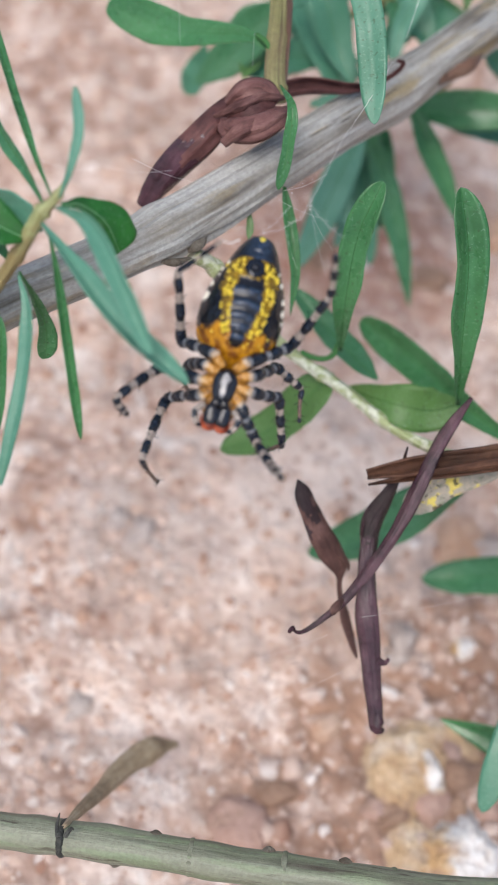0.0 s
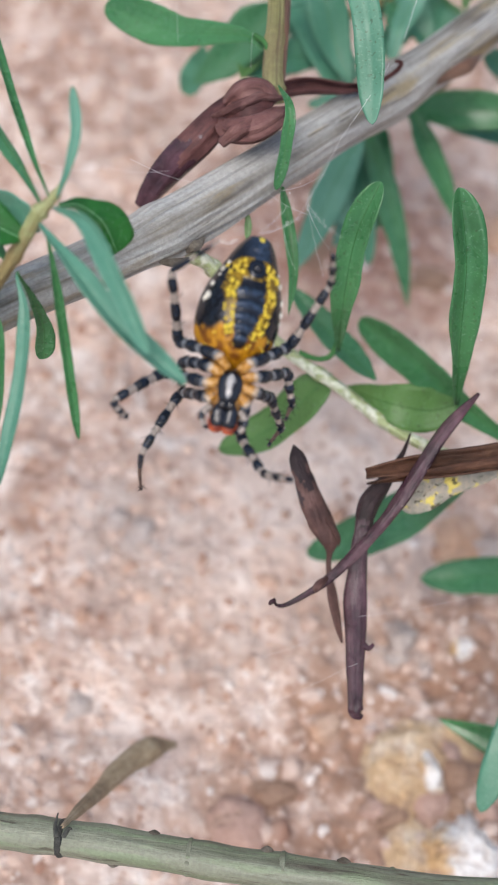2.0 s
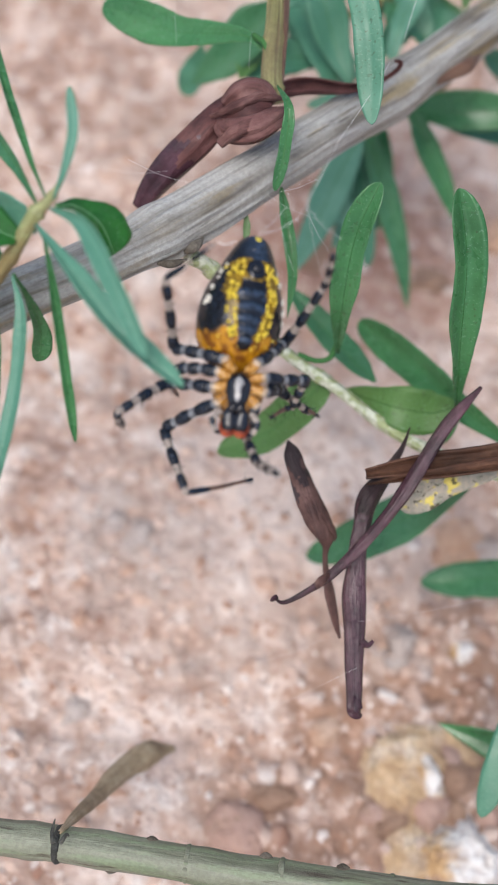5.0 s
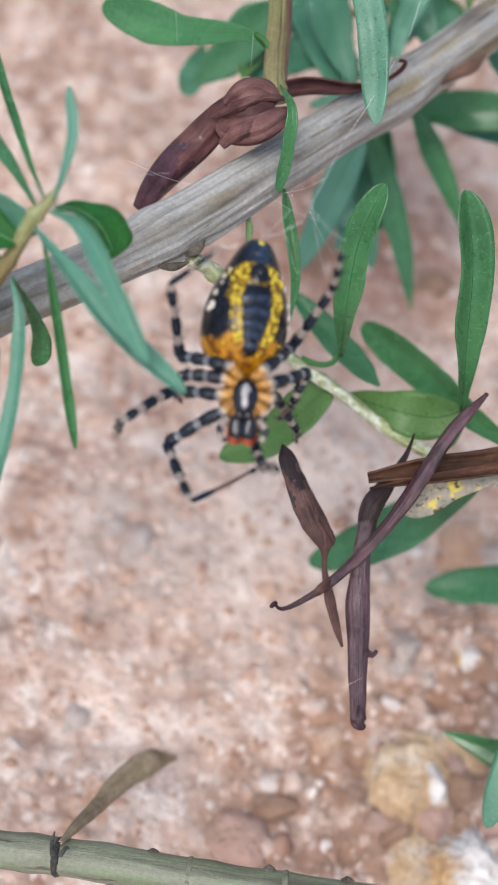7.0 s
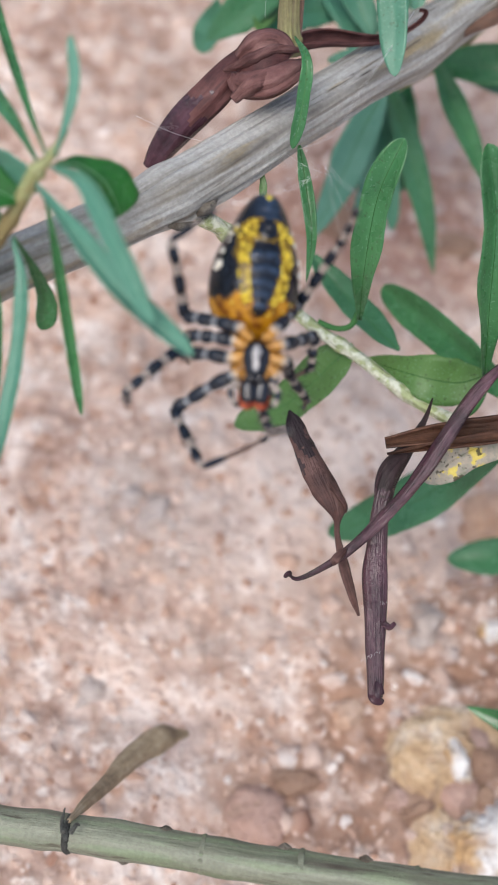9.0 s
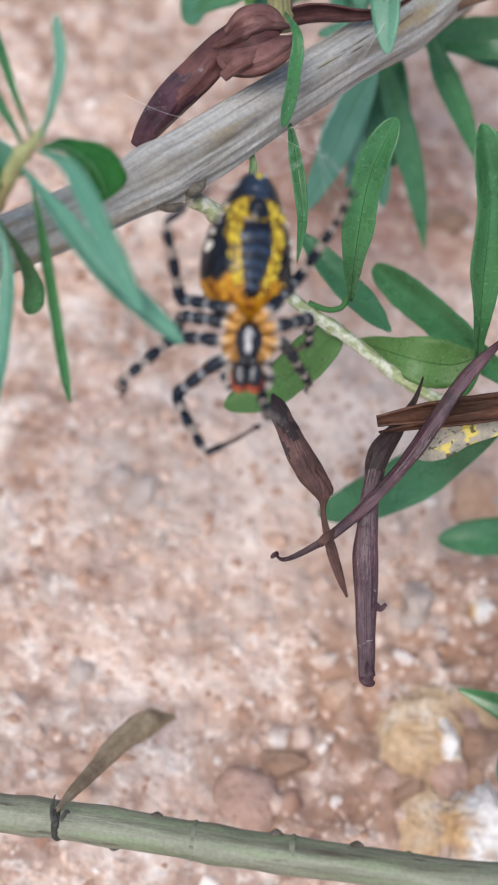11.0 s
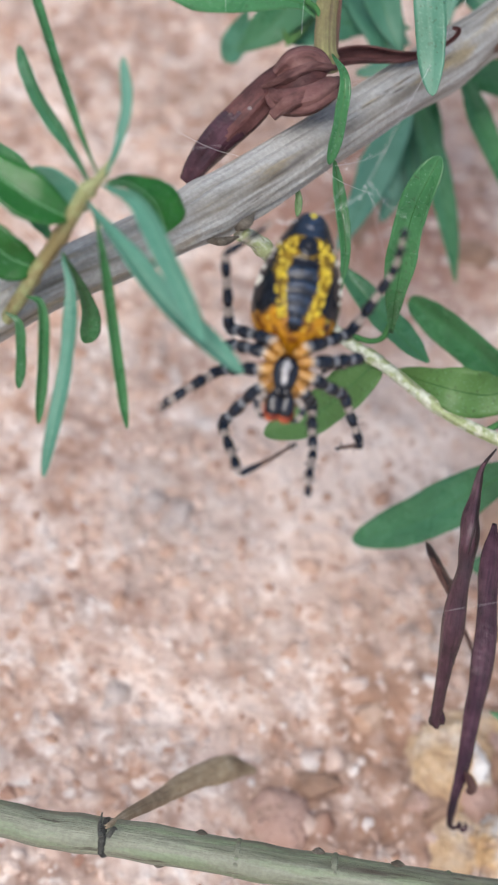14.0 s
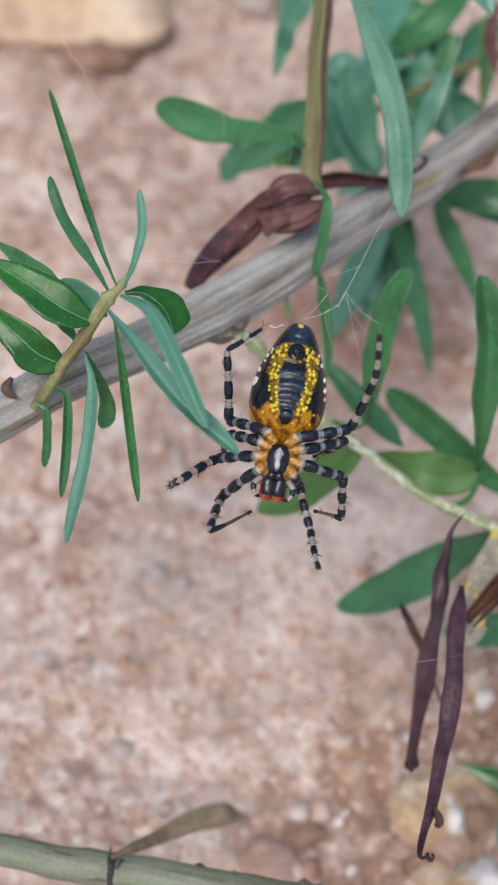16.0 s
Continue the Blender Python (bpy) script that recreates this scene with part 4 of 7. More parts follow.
def hidden_shrub():
    """The leafy twigs behind the branch."""
    b = thing("leafy_twig", (24.5, 60.5, 49.7), "thin leafy twig with grey-green leaves behind the branch", "twig")
    part("stem", tube([(75, 120, 0), (62, 112, 24), (29.3, 64.6, 52.4), (23, 53.3, 45), (17.4, 46.1, 40.3), (12.9, 41.4, 39.4), (8, 38.2, 37.3)], [1.2, 1.1, 1.0, 0.8, 0.7, 0.6, 0.4], 10, 0.08, 31, 60), SHOOT, b)
    part("stem", tube([(29.3, 64.6, 52.4), (17.6, 59.6, 49.1), (7.6, 53.6, 45.2), (-0.3, 50.8, 43.3), (-3.9, 51.5, 43.8)], [0.8, 0.7, 0.6, 0.5, 0.35], 10, 0.08, 32, 50), SHOOT, b)
    leaf(b, [(10.1, 39.1, 40), (13.2, 36.8, 34.1), (16.7, 32.7, 28.1), (19.5, 28.2, 21.5)], 3.1, LEAF_MID, "lance", fold=14)
    leaf(b, [(14.8, 42, 42), (17.6, 39.7, 38.3), (20.8, 37.2, 34.4), (23.9, 34.5, 30.4)], 3.0, LEAF, "lance", fold=14, roll=10)
    leaf(b, [(9.7, 38.2, 39.5), (7.9, 35.3, 35.4), (6.2, 31.2, 30.4), (4.1, 26.9, 25.4)], 4.2, LEAF_TEAL_SHEEN, "lance", fold=10)
    leaf(b, [(9, 40.3, 36.5), (10.7, 39, 33.3), (12.3, 34.5, 30.3), (13.5, 30.6, 25.5)], 2.0, LEAF_FAR, "oblong", fold=14)
    leaf(b, [(8.2, 38.1, 37.2), (8.7, 36.1, 34.8), (8.7, 34.4, 32.6), (9.7, 31.6, 30.8)], 2.4, LEAF_TEAL_SHEEN, "oblong", fold=10)
    leaf(b, [(10.6, 42.9, 38.2), (10.7, 40.5, 34.3), (10.4, 36, 30.2), (8.9, 31.9, 26.3)], 3.0, LEAF_TEAL_SHEEN, "elliptic", fold=12, roll=10)
    leaf(b, [(10.7, 44.9, 39.4), (12.7, 42.1, 35.3), (13.8, 38.4, 31.8), (14, 34.5, 28.1)], 2.6, LEAF_MID, "elliptic", fold=14, roll=-10)
    leaf(b, [(-10.8, 47.7, 41.3), (-11.3, 47.2, 38.7), (-11.9, 46, 36.8), (-12.7, 45.4, 35.2)], 3.2, LEAF_FAR, "elliptic", fold=12)
    leaf(b, [(14.5, 42.8, 40.3), (21.2, 45.1, 39.6), (28.2, 45.6, 40), (37.6, 47.4, 38.8)], 4.8, LEAF, "lance", fold=12, roll=-10)
    leaf(b, [(19.8, 46.7, 36.1), (23.8, 46.5, 36), (28.1, 47.7, 34.3), (32.9, 46.8, 33.8)], 2.8, LEAF_FAR, "lance", fold=12)
    leaf(b, [(-1.9, 45.4, 50.4), (-4.8, 44.2, 47.6), (-7.6, 42.2, 44.2), (-11.1, 40.6, 41)], 5.2, LEAF_MID, "lance", fold=10, roll=8)
    leaf(b, [(-5.4, 42.5, 42.3), (-2.3, 44, 43.3), (1.6, 46.6, 42.8), (8.5, 46.9, 43)], 4.6, LEAF_FAR, "lance", fold=12)
    leaf(b, [(1.3, 51.2, 52.1), (2.9, 48, 50.1), (5, 45.3, 46.2), (7.4, 41.6, 43.8)], 4.6, LEAF_FAR, "lance", fold=12)
    leaf(b, [(-1.4, 51.4, 46), (1.1, 51, 43.5), (4.2, 49, 42.2), (8.9, 48.3, 39.4)], 5.2, LEAF_TEAL_SHEEN, "lance", fold=10)
    leaf(b, [(14.4, 54.4, 52.2), (13.4, 50.9, 49.9), (12.2, 48.8, 46.4), (11.9, 44.2, 43.4)], 2.6, LEAF_TEAL_SHEEN, "lance", fold=12)
    leaf(b, [(10.3, 57.5, 47.7), (14.3, 55.1, 46.1), (17.5, 55.3, 44.1), (21.8, 55.3, 44)], 4.6, LEAF_FAR, "lance", fold=10)
    leaf(b, [(23.6, 53.2, 42.6), (25.1, 52.2, 42), (27.3, 52.2, 39.7), (29.9, 49.6, 37.9)], 3.0, LEAF_FAR, "lance", fold=10)
    leaf(b, [(-7.9, 61.4, 48.1), (-6.9, 64.2, 49.9), (-5.9, 67, 51.7), (-5, 70.4, 53.9)], 4.2, LEAF_FAR, "lance", fold=10)
    leaf(b, [(4.1, 53.6, 45.2), (6, 61.3, 48), (6.5, 69, 50.7), (7.1, 74.4, 54.3)], 6.0, LEAF_TEAL_SHEEN, "lance", fold=10)
    leaf(b, [(11.7, 42.5, 73.8), (13.2, 41.1, 72.9), (14.6, 39.7, 72), (15.7, 38.4, 71.1)], 2.8, LEAF_TEAL_SHEEN, "lance", fold=12)
    leaf(b, [(10.9, 49.4, 42.4), (13.3, 55.1, 43.9), (15.8, 61, 45.5), (19.9, 67.3, 47.2)], 4.5, LEAF_FAR, "lance", fold=12)
    leaf(b, [(6.9, 40.9, 41.2), (5, 45.1, 44), (1.3, 50.4, 45.3), (-2.5, 56, 46.7)], 5.2, LEAF_FAR, "lance", fold=10)
    leaf(b, [(0.5, 56.4, 47), (3.5, 56.4, 47.1), (7.1, 59.5, 46.8), (10.7, 61.3, 48)], 3.0, LEAF_TEAL_SHEEN, "lance", fold=10)
    leaf(b, [(6.7, 59.8, 49.3), (10.2, 63.8, 49.7), (13.4, 66.9, 51.7), (16.8, 72.4, 53)], 5.0, LEAF, "lance", fold=12)
    leaf(b, [(16.7, 50.8, 43.4), (13.8, 54.3, 45.6), (11.8, 59.5, 46.8), (10.2, 63.8, 49.7)], 4.6, LEAF_FAR, "lance", fold=12)
    leaf(b, [(19.6, 52.1, 48.6), (19.4, 55.8, 51), (18.7, 58.9, 53), (17.4, 61.9, 55)], 2.0, LEAF_OLIVE, "lance", fold=12)
    leaf(b, [(14.7, 64.5, 50.1), (14.6, 60.5, 47.5), (13.9, 56.5, 44.8), (12.4, 51.7, 41.7)], 4.0, LEAF, "lance", fold=12)
    leaf(b, [(-6.2, 60.6, 54.2), (-7, 57.3, 52), (-7.4, 56.3, 49.2), (-7.9, 53, 47)], 2.6, LEAF_FAR, "lance", fold=12)
    leaf(b, [(2.9, 39, 42.1), (5.7, 39.7, 42.6), (8.5, 40.4, 43), (11.4, 40.5, 43.1)], 2.0, LEAF_TEAL_SHEEN, "lance", fold=12)
    leaf(b, [(-3.7, 53.2, 44), (-4, 49.1, 44), (-4.6, 44.4, 44), (-5.3, 39.3, 44)], 5, LEAF_OLIVE, "lance", fold=12)
    leaf(b, [(-2.8, 63.4, 43), (-0.1, 56.6, 43), (2.5, 49.5, 43), (5, 42.9, 43)], 6, LEAF_TEAL_SHEEN, "lance", fold=12)
    leaf(b, [(-1.5, 57.3, 47), (0.4, 57.6, 47), (2.7, 57.4, 47), (4.7, 56.5, 47)], 4, LEAF_TEAL_SHEEN, "lance", fold=12)
    leaf(b, [(14.5, 70.1, 46), (12.9, 62.7, 46), (11.9, 56.3, 46), (11, 49.7, 46)], 5, LEAF_MID, "lance", fold=12)
    leaf(b, [(12.2, 55.4, 42), (15.1, 58.4, 42), (17.8, 59.8, 42), (21.4, 60, 42)], 4.6, LEAF, "lance", fold=12)
    leaf(b, [(2.1, 71.1, 48), (6.1, 70.1, 48), (10.2, 69.3, 48), (15, 68.5, 48)], 6, LEAF_FAR, "lance", fold=12)
    leaf(b, [(15.8, 64.1, 45), (18, 67.7, 45), (20.3, 73, 45), (21.8, 78.8, 45)], 5, LEAF_MID, "lance", fold=12)
    leaf(b, [(4.8, 70.4, 44), (7.3, 64.6, 44), (8.9, 58.7, 44), (9.8, 52.4, 44)], 5.5, LEAF_MID, "lance", fold=12)
    leaf(b, [(20, 51.5, 54.4), (18.6, 54.4, 56.3), (18.5, 56.8, 57.9), (19.2, 60, 59.9)], 1.6, DEAD_RED, "lance", fold=20, rib=False, label="dry reddish leaf")
    return b


hidden_shrub()


def low_twig():
    """The bare twig near the soil, its dead leaf hanging on it."""
    b = thing("bare_twig", (-9.6, -43.9, 25.1), "smooth greenish-grey bare twig low over the soil", "twig")
    part("stem", tube([(-68.1, -45.5, -1.5), (-38, -43.9, 22.6), (-25.9, -44.1, 23.7), (-18.3, -44.3, 24.3), (-15.1, -44.5, 24.1), (-9.2, -44.5, 24.8), (-0.7, -44.7, 25.9), (8.1, -45, 26.9), (18.3, -45.1, 28.1), (29.3, -44.9, 29.5), (55, -40, 25), (85, -36, 2)], [1.5, 1.55, 1.6, 1.6, 1.65, 1.65, 1.65, 1.6, 1.55, 1.5, 1.4, 1.3], 18, 0.06, 41, 130, nodes=((0.42, 0.08), (0.5, 0.07), (0.6, 0.1), (0.66, 0.07))), TWIG_BARK, b)
    part("bud", tube([(-9.4, -45.3, 28), (-9.7, -44.3, 28), (-9.7, -43.2, 28.1)], [0.22, 0.16, 0.05], 10, 0.5, 43, 16), NODE, b, "dark brown bud")
    part("bud", tube([(-8.8, -45.2, 28), (-8.4, -44.6, 28.5), (-8.1, -44.6, 28.4)], [0.26, 0.2, 0.06], 10, 0.5, 48, 16), NODE, b, "dark brown bud")
    for at, r, seed in (((-0.9, -43.35, 26.75), 0.36, 44), ((-4.2, -46, 24.5), 0.36, 45), ((9.5, -43.6, 27.95), 0.4, 46), ((16.4, -43.7, 28.8), 0.34, 49)):
        x, y, z = at
        part("bud", tube([(x - 0.5, y, z - 0.1), (x, y, z), (x + 0.4, y, z + 0.05), (x + 0.7, y, z)], [0.1, r, r * 0.7, 0.06], 10, 0.4, seed, 14), NUB, b, "small grey-brown bud")
    for at, r in (((-9.2, -44.5, 24.8), 1.67), ((2.7, -44.8, 26.25), 1.66), ((11.2, -45.02, 27.28), 1.62), ((21, -45.1, 28.4), 1.56)):
        x, y, z = at
        part("ring_scar", tube([(x - 0.35, y, z - 0.03), (x - 0.1, y, z), (x + 0.1, y, z), (x + 0.35, y, z + 0.03)], [r * 0.97, r * 1.07, r * 1.06, r * 0.97], 20, 0.05, x, 12), NODE if x < 0 else TWIG_BARK, b, "raised leaf scar round the twig")
    return b


bare_twig = low_twig()

def own_part(name, bm, material, parent, label=""):
    """A part built in its thing's own space."""
    ob = link_mesh(name, bm, material, None, label)
    ob.parent = parent
    return ob


FRONT = Vector((0, 0, 1))
curled = []
for label, line, width, prof, turns, mat, seed, deep in (
        ("curled purplish-brown dead leaf with a thin tail", [(0, 0, 0), (-0.25, 2.5, 0), (-0.7, 6.1, 0), (-1.2, 9.9, 0), (-0.5, 12.5, 0), (-0.2, 16.1, 0), (0, 20, 0)], 2.35, (0.1, 0.75, 1.0, 1.0, 1.05, 1.1, 1.0, 0.36, 0.34, 0.5, 0.48, 0.4, 0.12), 0.95, DEAD_MID, 51, 0.42),
        ("rolled dark purple-brown dead leaf with a blunt end", [(0, 0, 0), (0.2, 2.1, -0.9), (1.1, 4.8, -1), (2.4, 7.9, -0.8), (2.6, 11.2, -0.6), (1.9, 16.7, -0.4), (1, 22.1, -0.2), (0, 27.6, 0)], 2.05, (0.1, 0.3, 0.78, 1.12, 0.92, 1.15, 0.98, 0.72), 0.95, DEAD_PURPLE, 52, 0.85),
        ("long narrow dead leaf rolled up, with a hooked tip", [(0, 0, 0), (-0.2, 3.8, 0.1), (-1.1, 9, 0.2), (-2, 13.4, 0.2), (-2.4, 17.5, 0), (-2.4, 22.1, -0.4), (-1.8, 25.3, -0.8), (-1, 27.6, -0.8), (0, 27.9, 0)], 1.45, (0.25, 0.9, 1.0, 1.0, 0.85, 0.62, 0.42, 0.3, 0.2), 0.95, DEAD_PURPLE, 53, 1.35)):
    ob = thing("dead_leaf", (0, 0, 0), label, "dead leaf", "dead leaves hanging in silk")
    own_part("blade", scroll(line, width, turns, 0.22, seed, 110, 26, 200, 0.42, facing=FRONT, widths=prof, deep=deep), mat, ob)
    curled.append(ob)
for ob, share in ((curled[0], 0.22), (curled[1], 0.5)):
    me = ob.children[0].data  # the upper end of the leaf is blackened
    me.materials.append(DEAD_BLACK)
    for p in me.polygons:
        row, place = divmod(p.index, 54)
        if p.normal.z < 0.4 and row > 10:
            continue
        if row < 109 * share + 22 * noise.noise((place * 0.13, row * 0.09, 3)) + 9 * noise.noise((place * 0.5, row * 0.4, 7)):
            p.material_index = 1
own_part("torn_edge", scroll([(-1.4, 7.6, 0.3), (-1.8, 8.8, 0.35), (-2.05, 10.0, 0.3), (-1.9, 10.7, 0.2)], 0.8, 0.35, 0.14, 55, 20, 8, 190, 0.5, facing=FRONT, widths=(0.5, 1.0, 0.7, 0.15)), DEAD_MID, curled[0], "ragged torn edge")
end = Vector((0, 27.9, 0))
own_part("hook", tube([end + Vector(q) for q in ((0, -0.3, -0.1), (0.1, 0.25, 0.2), (0.15, 0.2, 0.4), (0.2, 0.0, 0.52), (0.15, -0.25, 0.42), (0.1, -0.2, 0.25))], [0.2, 0.19, 0.17, 0.15, 0.11, 0.04], 8, 0.2, 5, 20), DEAD_PURPLE, curled[2], "curled-up tip")
bm = tube([(0.3, 0.0, 0), (-0.3, 0.2, 0.2), (-0.7, -0.3, 0.2)], [0.35, 0.3, 0.2], 8, 0.3, 3, 12)
bmesh.ops.translate(bm, verts=bm.verts, vec=Vector((0.2, 21, 0.1)) * MM)
own_part("stub", bm, DEAD_PURPLE, curled[1], "dark stub on the leaf's edge")
end = Vector((0, 27.6, 0))
own_part("tip", tube([end + Vector(q) for q in ((0.15, -1.6, 0.1), (0.05, -0.7, 0.15), (-0.1, -0.1, 0.15), (-0.5, 0.2, 0.1), (-0.85, 0.1, 0.1))], [0.3, 0.6, 0.62, 0.4, 0.08], 12, 0.6, 8, 22), DEAD_PURPLE, curled[1], "crumpled blunt tip")
bm = tube([(0, -0.9, 0), (0.1, -0.2, 0.5), (0.1, 0.5, 0.75), (0, 0.7, 0.3)], [0.15, 0.38, 0.4, 0.15], 10, 0.3, 4, 16)
bmesh.ops.translate(bm, verts=bm.verts, vec=Vector((-2.1, 23.5, -0.2)) * MM)
own_part("fold", bm, DEAD_MID, curled[2], "folded-back flap near the tip")

# a wisp of silk clings to the blunt leaf
out = Vector((0.85, 0, -0.75))
for name, line, radii in (("silk_tuft", [(0.5, 21.2, 0), (0.75, 21.7, 0.1), (0.6, 22.3, 0)], [0.04, 0.15, 0.04]), ("silk_tuft", [(0.2, 23.3, 0), (0.3, 23.7, 0.1), (0.2, 24.0, 0)], [0.03, 0.12, 0.03]), ("thread", [(0.9, 19.2, 0), (0.6, 21.2, 0.15), (0.2, 23.4, 0)], [0.05, 0.06, 0.05])):
    own_part(name, tube([Vector(q) + out for q in line], radii, 8, 0.5, 3, 14), SILK, curled[1], "wisp of white silk")

brown_leaf = thing("withered_leaf", (0, 0, 0), "brown withered leaf folded lengthwise", "dead leaf")
own_part("blade", scroll([(0, 0, 0), (-0.2, 5.4, 0.6), (-0.3, 12.5, 0.5), (-0, 21.2, 0)], 2.7, 0.62, 0.25, 61, 50, 14, 40, 0.14, facing=FRONT, widths=(0.45, 0.9, 1.1, 1.2)), DEAD_BROWN, brown_leaf)
own_part("edge", scroll([(1, 0, 0.2), (0.8, 5.4, 0.8), (0.7, 12.5, 0.7), (1, 21.2, 0.2)], 1.5, 0.5, 0.22, 62, 50, 10, -60, 0.15, facing=FRONT, widths=(0.3, 0.9, 1.0, 1.0)), DEAD_BROWN, brown_leaf, "rolled-in pale brown edge")

yellow_leaf = thing("dying_leaf", (0, 0, 0), "dying leaf blotched yellow, grey and black", "leaf")
bm, line = blade([(0, 0, 0), (-0.8, 4.5, 0.4), (-0.6, 10.8, 0.4), (-0, 17.8, 0)][::-1], 3.2, "oblong", fold=10, roll=4, facing=FRONT, wave=0.22, seed=4)
own_part("blade", bm, DYING, yellow_leaf)
own_part("midrib", tube(line[:30], [0.16, 0.12, 0.06], 6, samples=24), DYING, yellow_leaf)

hanging_leaf = own_part("dead_leaf", scroll([(0, 0, 0), (0.3, 9.2, -1.5), (-0, 18.9, -2.3), (-0.5, 25.7, -1.6), (0, 29.5, -0)], 3.3, 0.72, 0.25, 71, 50, 16, 190, 0.25, facing=FRONT, widths=(0.12, 0.5, 0.85, 1.0, 0.25)), DEAD_TAN, bare_twig, "tan dry leaf folded lengthwise")

# ---- the spider ----
def lathe(profile, segs, rows, flat=1.0, shift=0.0):
    """A body of revolution about y, from (y, radius) stations in mm, flattened along z; own space."""
    ys = spline([(a, b, 0) for a, b in profile], rows)
    bm = bmesh.new()
    rings = []
    for q in ys:
        r = max(q[1], 0.02)
        rings.append([bm.verts.new(Vector((math.cos(2 * math.pi * j / segs) * r, q[0], math.sin(2 * math.pi * j / segs) * r * flat + shift)) * MM) for j in range(segs)])
    for k in range(rows - 1):
        for j in range(segs):
            bm.faces.new((rings[k][j], rings[k][(j + 1) % segs], rings[k + 1][(j + 1) % segs], rings[k + 1][j]))
    bm.faces.new(rings[0][::-1])
    bm.faces.new(rings[-1])
    return bm


def midline(y):
    """Half width (mm) of the black band along the belly."""
    return 1.16 - 0.075 * abs(y - 5.7) ** 1.9 if 2.5 < y < 7.3 else 0.0


def skin_and_sheen(x, y, z):
    """Colour, with painted sheen, and swelling of the abdomen's skin at a place (mm) of its own space; z is the belly
    side.
    """
    # blue paints the sky's sheen on cone, ridges, knob and spot ring
    black, blue = Vector((0.005, 0.006, 0.009)), Vector((0.045, 0.078, 0.14))
    gold, deep, amber = Vector((0.27, 0.165, 0.012)), Vector((0.16, 0.052, 0.004)), Vector((0.48, 0.225, 0.011))
    grain = noise.noise((x * 1.5 + 3, y * 1.2, z * 1.5))
    fine = noise.noise((x * 4, y * 4 + 9, z * 4))
    ax = abs(x + 0.15 * noise.noise((y * 0.9, 4, 0)))
    col, up = black.lerp(blue, max(0.0, 0.3 * fine)), 0.0
    if z > -0.6:
        band = midline(y)
        inner = band or 0.8
        outer = inner + 0.45 + 0.7 * max(0.0, min(1.0, (y - 3.0) / 3.5)) + 0.3 * noise.noise((y * 1.7, x, 8))
        if y > 8.0:
            outer = 2.2 - (y - 8.0) * 1.1
        spot, knob = math.hypot(x, y - 8.15), math.hypot(x, (y - 2.3) * 0.9)
        if spot < 0.8:
            ring = math.exp(-((spot - 0.5) / 0.12) ** 2)
            col, up = black.lerp(blue, 0.14 * ring), 0.2 * (1 - (spot / 0.8) ** 4) + 0.06 * fine
        elif y > 8.9:
            col = black.lerp(blue, max(0.0, 1 - ax / 1.4) * (0.5 + 0.5 * fine))
            up = 0.07 * math.sin((y - 8.9) * 8) * max(0.0, 1 - ax)
            if math.hypot(x, y - 10.7) < 0.24:
                col = Vector((0.62, 0.5, 0.06))
        elif band and ax < band:
            ridge = max(math.exp(-((y - c + 0.16 * ax * ax) / 0.28) ** 2) for c in (6.25, 5.2, 4.2, 3.3)) if y < 6.6 else 0.0
            col = black.lerp(blue, 0.04 + 0.8 * ridge * (0.6 + 0.9 * fine))
            up = 0.16 * ridge - 0.1
        elif ax < outer and y > 2.6:
            col = gold.lerp(black, max(0.0, min(1.0, 0.24 + 1.6 * fine)))
        low = 3.35 + 0.9 * grain - 0.12 * ax
        if y < low and not (band and ax < band):
            w = min(1.0, (low - y) / 0.6)
            skin = deep.lerp(amber, max(0.0, min(1.0, 0.45 + 1.9 * grain + 0.8 * fine)))
            col, up = col.lerp(skin, w), 0.1 * fine
        if knob < 0.62:
            col, up = black.lerp(blue, max(0.0, 0.8 * math.exp(-((y - 2.5) / 0.16) ** 2))), 0.3 * (1 - (knob / 0.62) ** 3)
    if y < 0.9:
        col = amber.lerp(deep, max(0.0, 0.5 + 0.7 * fine))
    return col, up


SET_BACK = 1.8  # the abdomen lies behind the plane of the hips
PROFILE = [(-0.35, 0.02), (-0.25, 0.7), (0.4, 1.85), (1.5, 2.8), (2.9, 3.32), (4.3, 3.42), (5.8, 3.22), (7.1, 2.8), (8.3, 2.28), (9.5, 1.75), (10.35, 1.24), (10.85, 0.75), (11.05, 0.02)]


def skin_point(x, y):
    """A place on the belly (mm), and the way out of it."""
    line = spline([(a, b, 0) for a, b in PROFILE], 120)
    near = min(line, key=lambda q: abs(q[0] - y))
    r = near[1]
    c = max(-1.0, min(1.0, x / r))
    s = math.sqrt(1 - c * c)
    return Vector((r * c, y, r * s * 0.92 - SET_BACK)), Vector((c, 0, s)).normalized()


def beads(spots, material, name, parent, label):
    """Small raised grains of the skin, joined: (x, y, radius) in mm."""
    bm = bmesh.new()
    for x, y, r in spots:
        p, out = skin_point(x, y)
        made = bmesh.ops.create_icosphere(bm, subdivisions=1, radius=1.0)["verts"]
        q = Vector((0, 0, 1)).rotation_difference(out).to_matrix()
        for v in made:
            w = Vector((v.co.x * r, v.co.y * r * 1.1, v.co.z * r * 0.45))
            v.co = (p + q @ w + out * 0.02) * MM
    return tagged(part(name, bm, material, parent, label), kind="stuff")


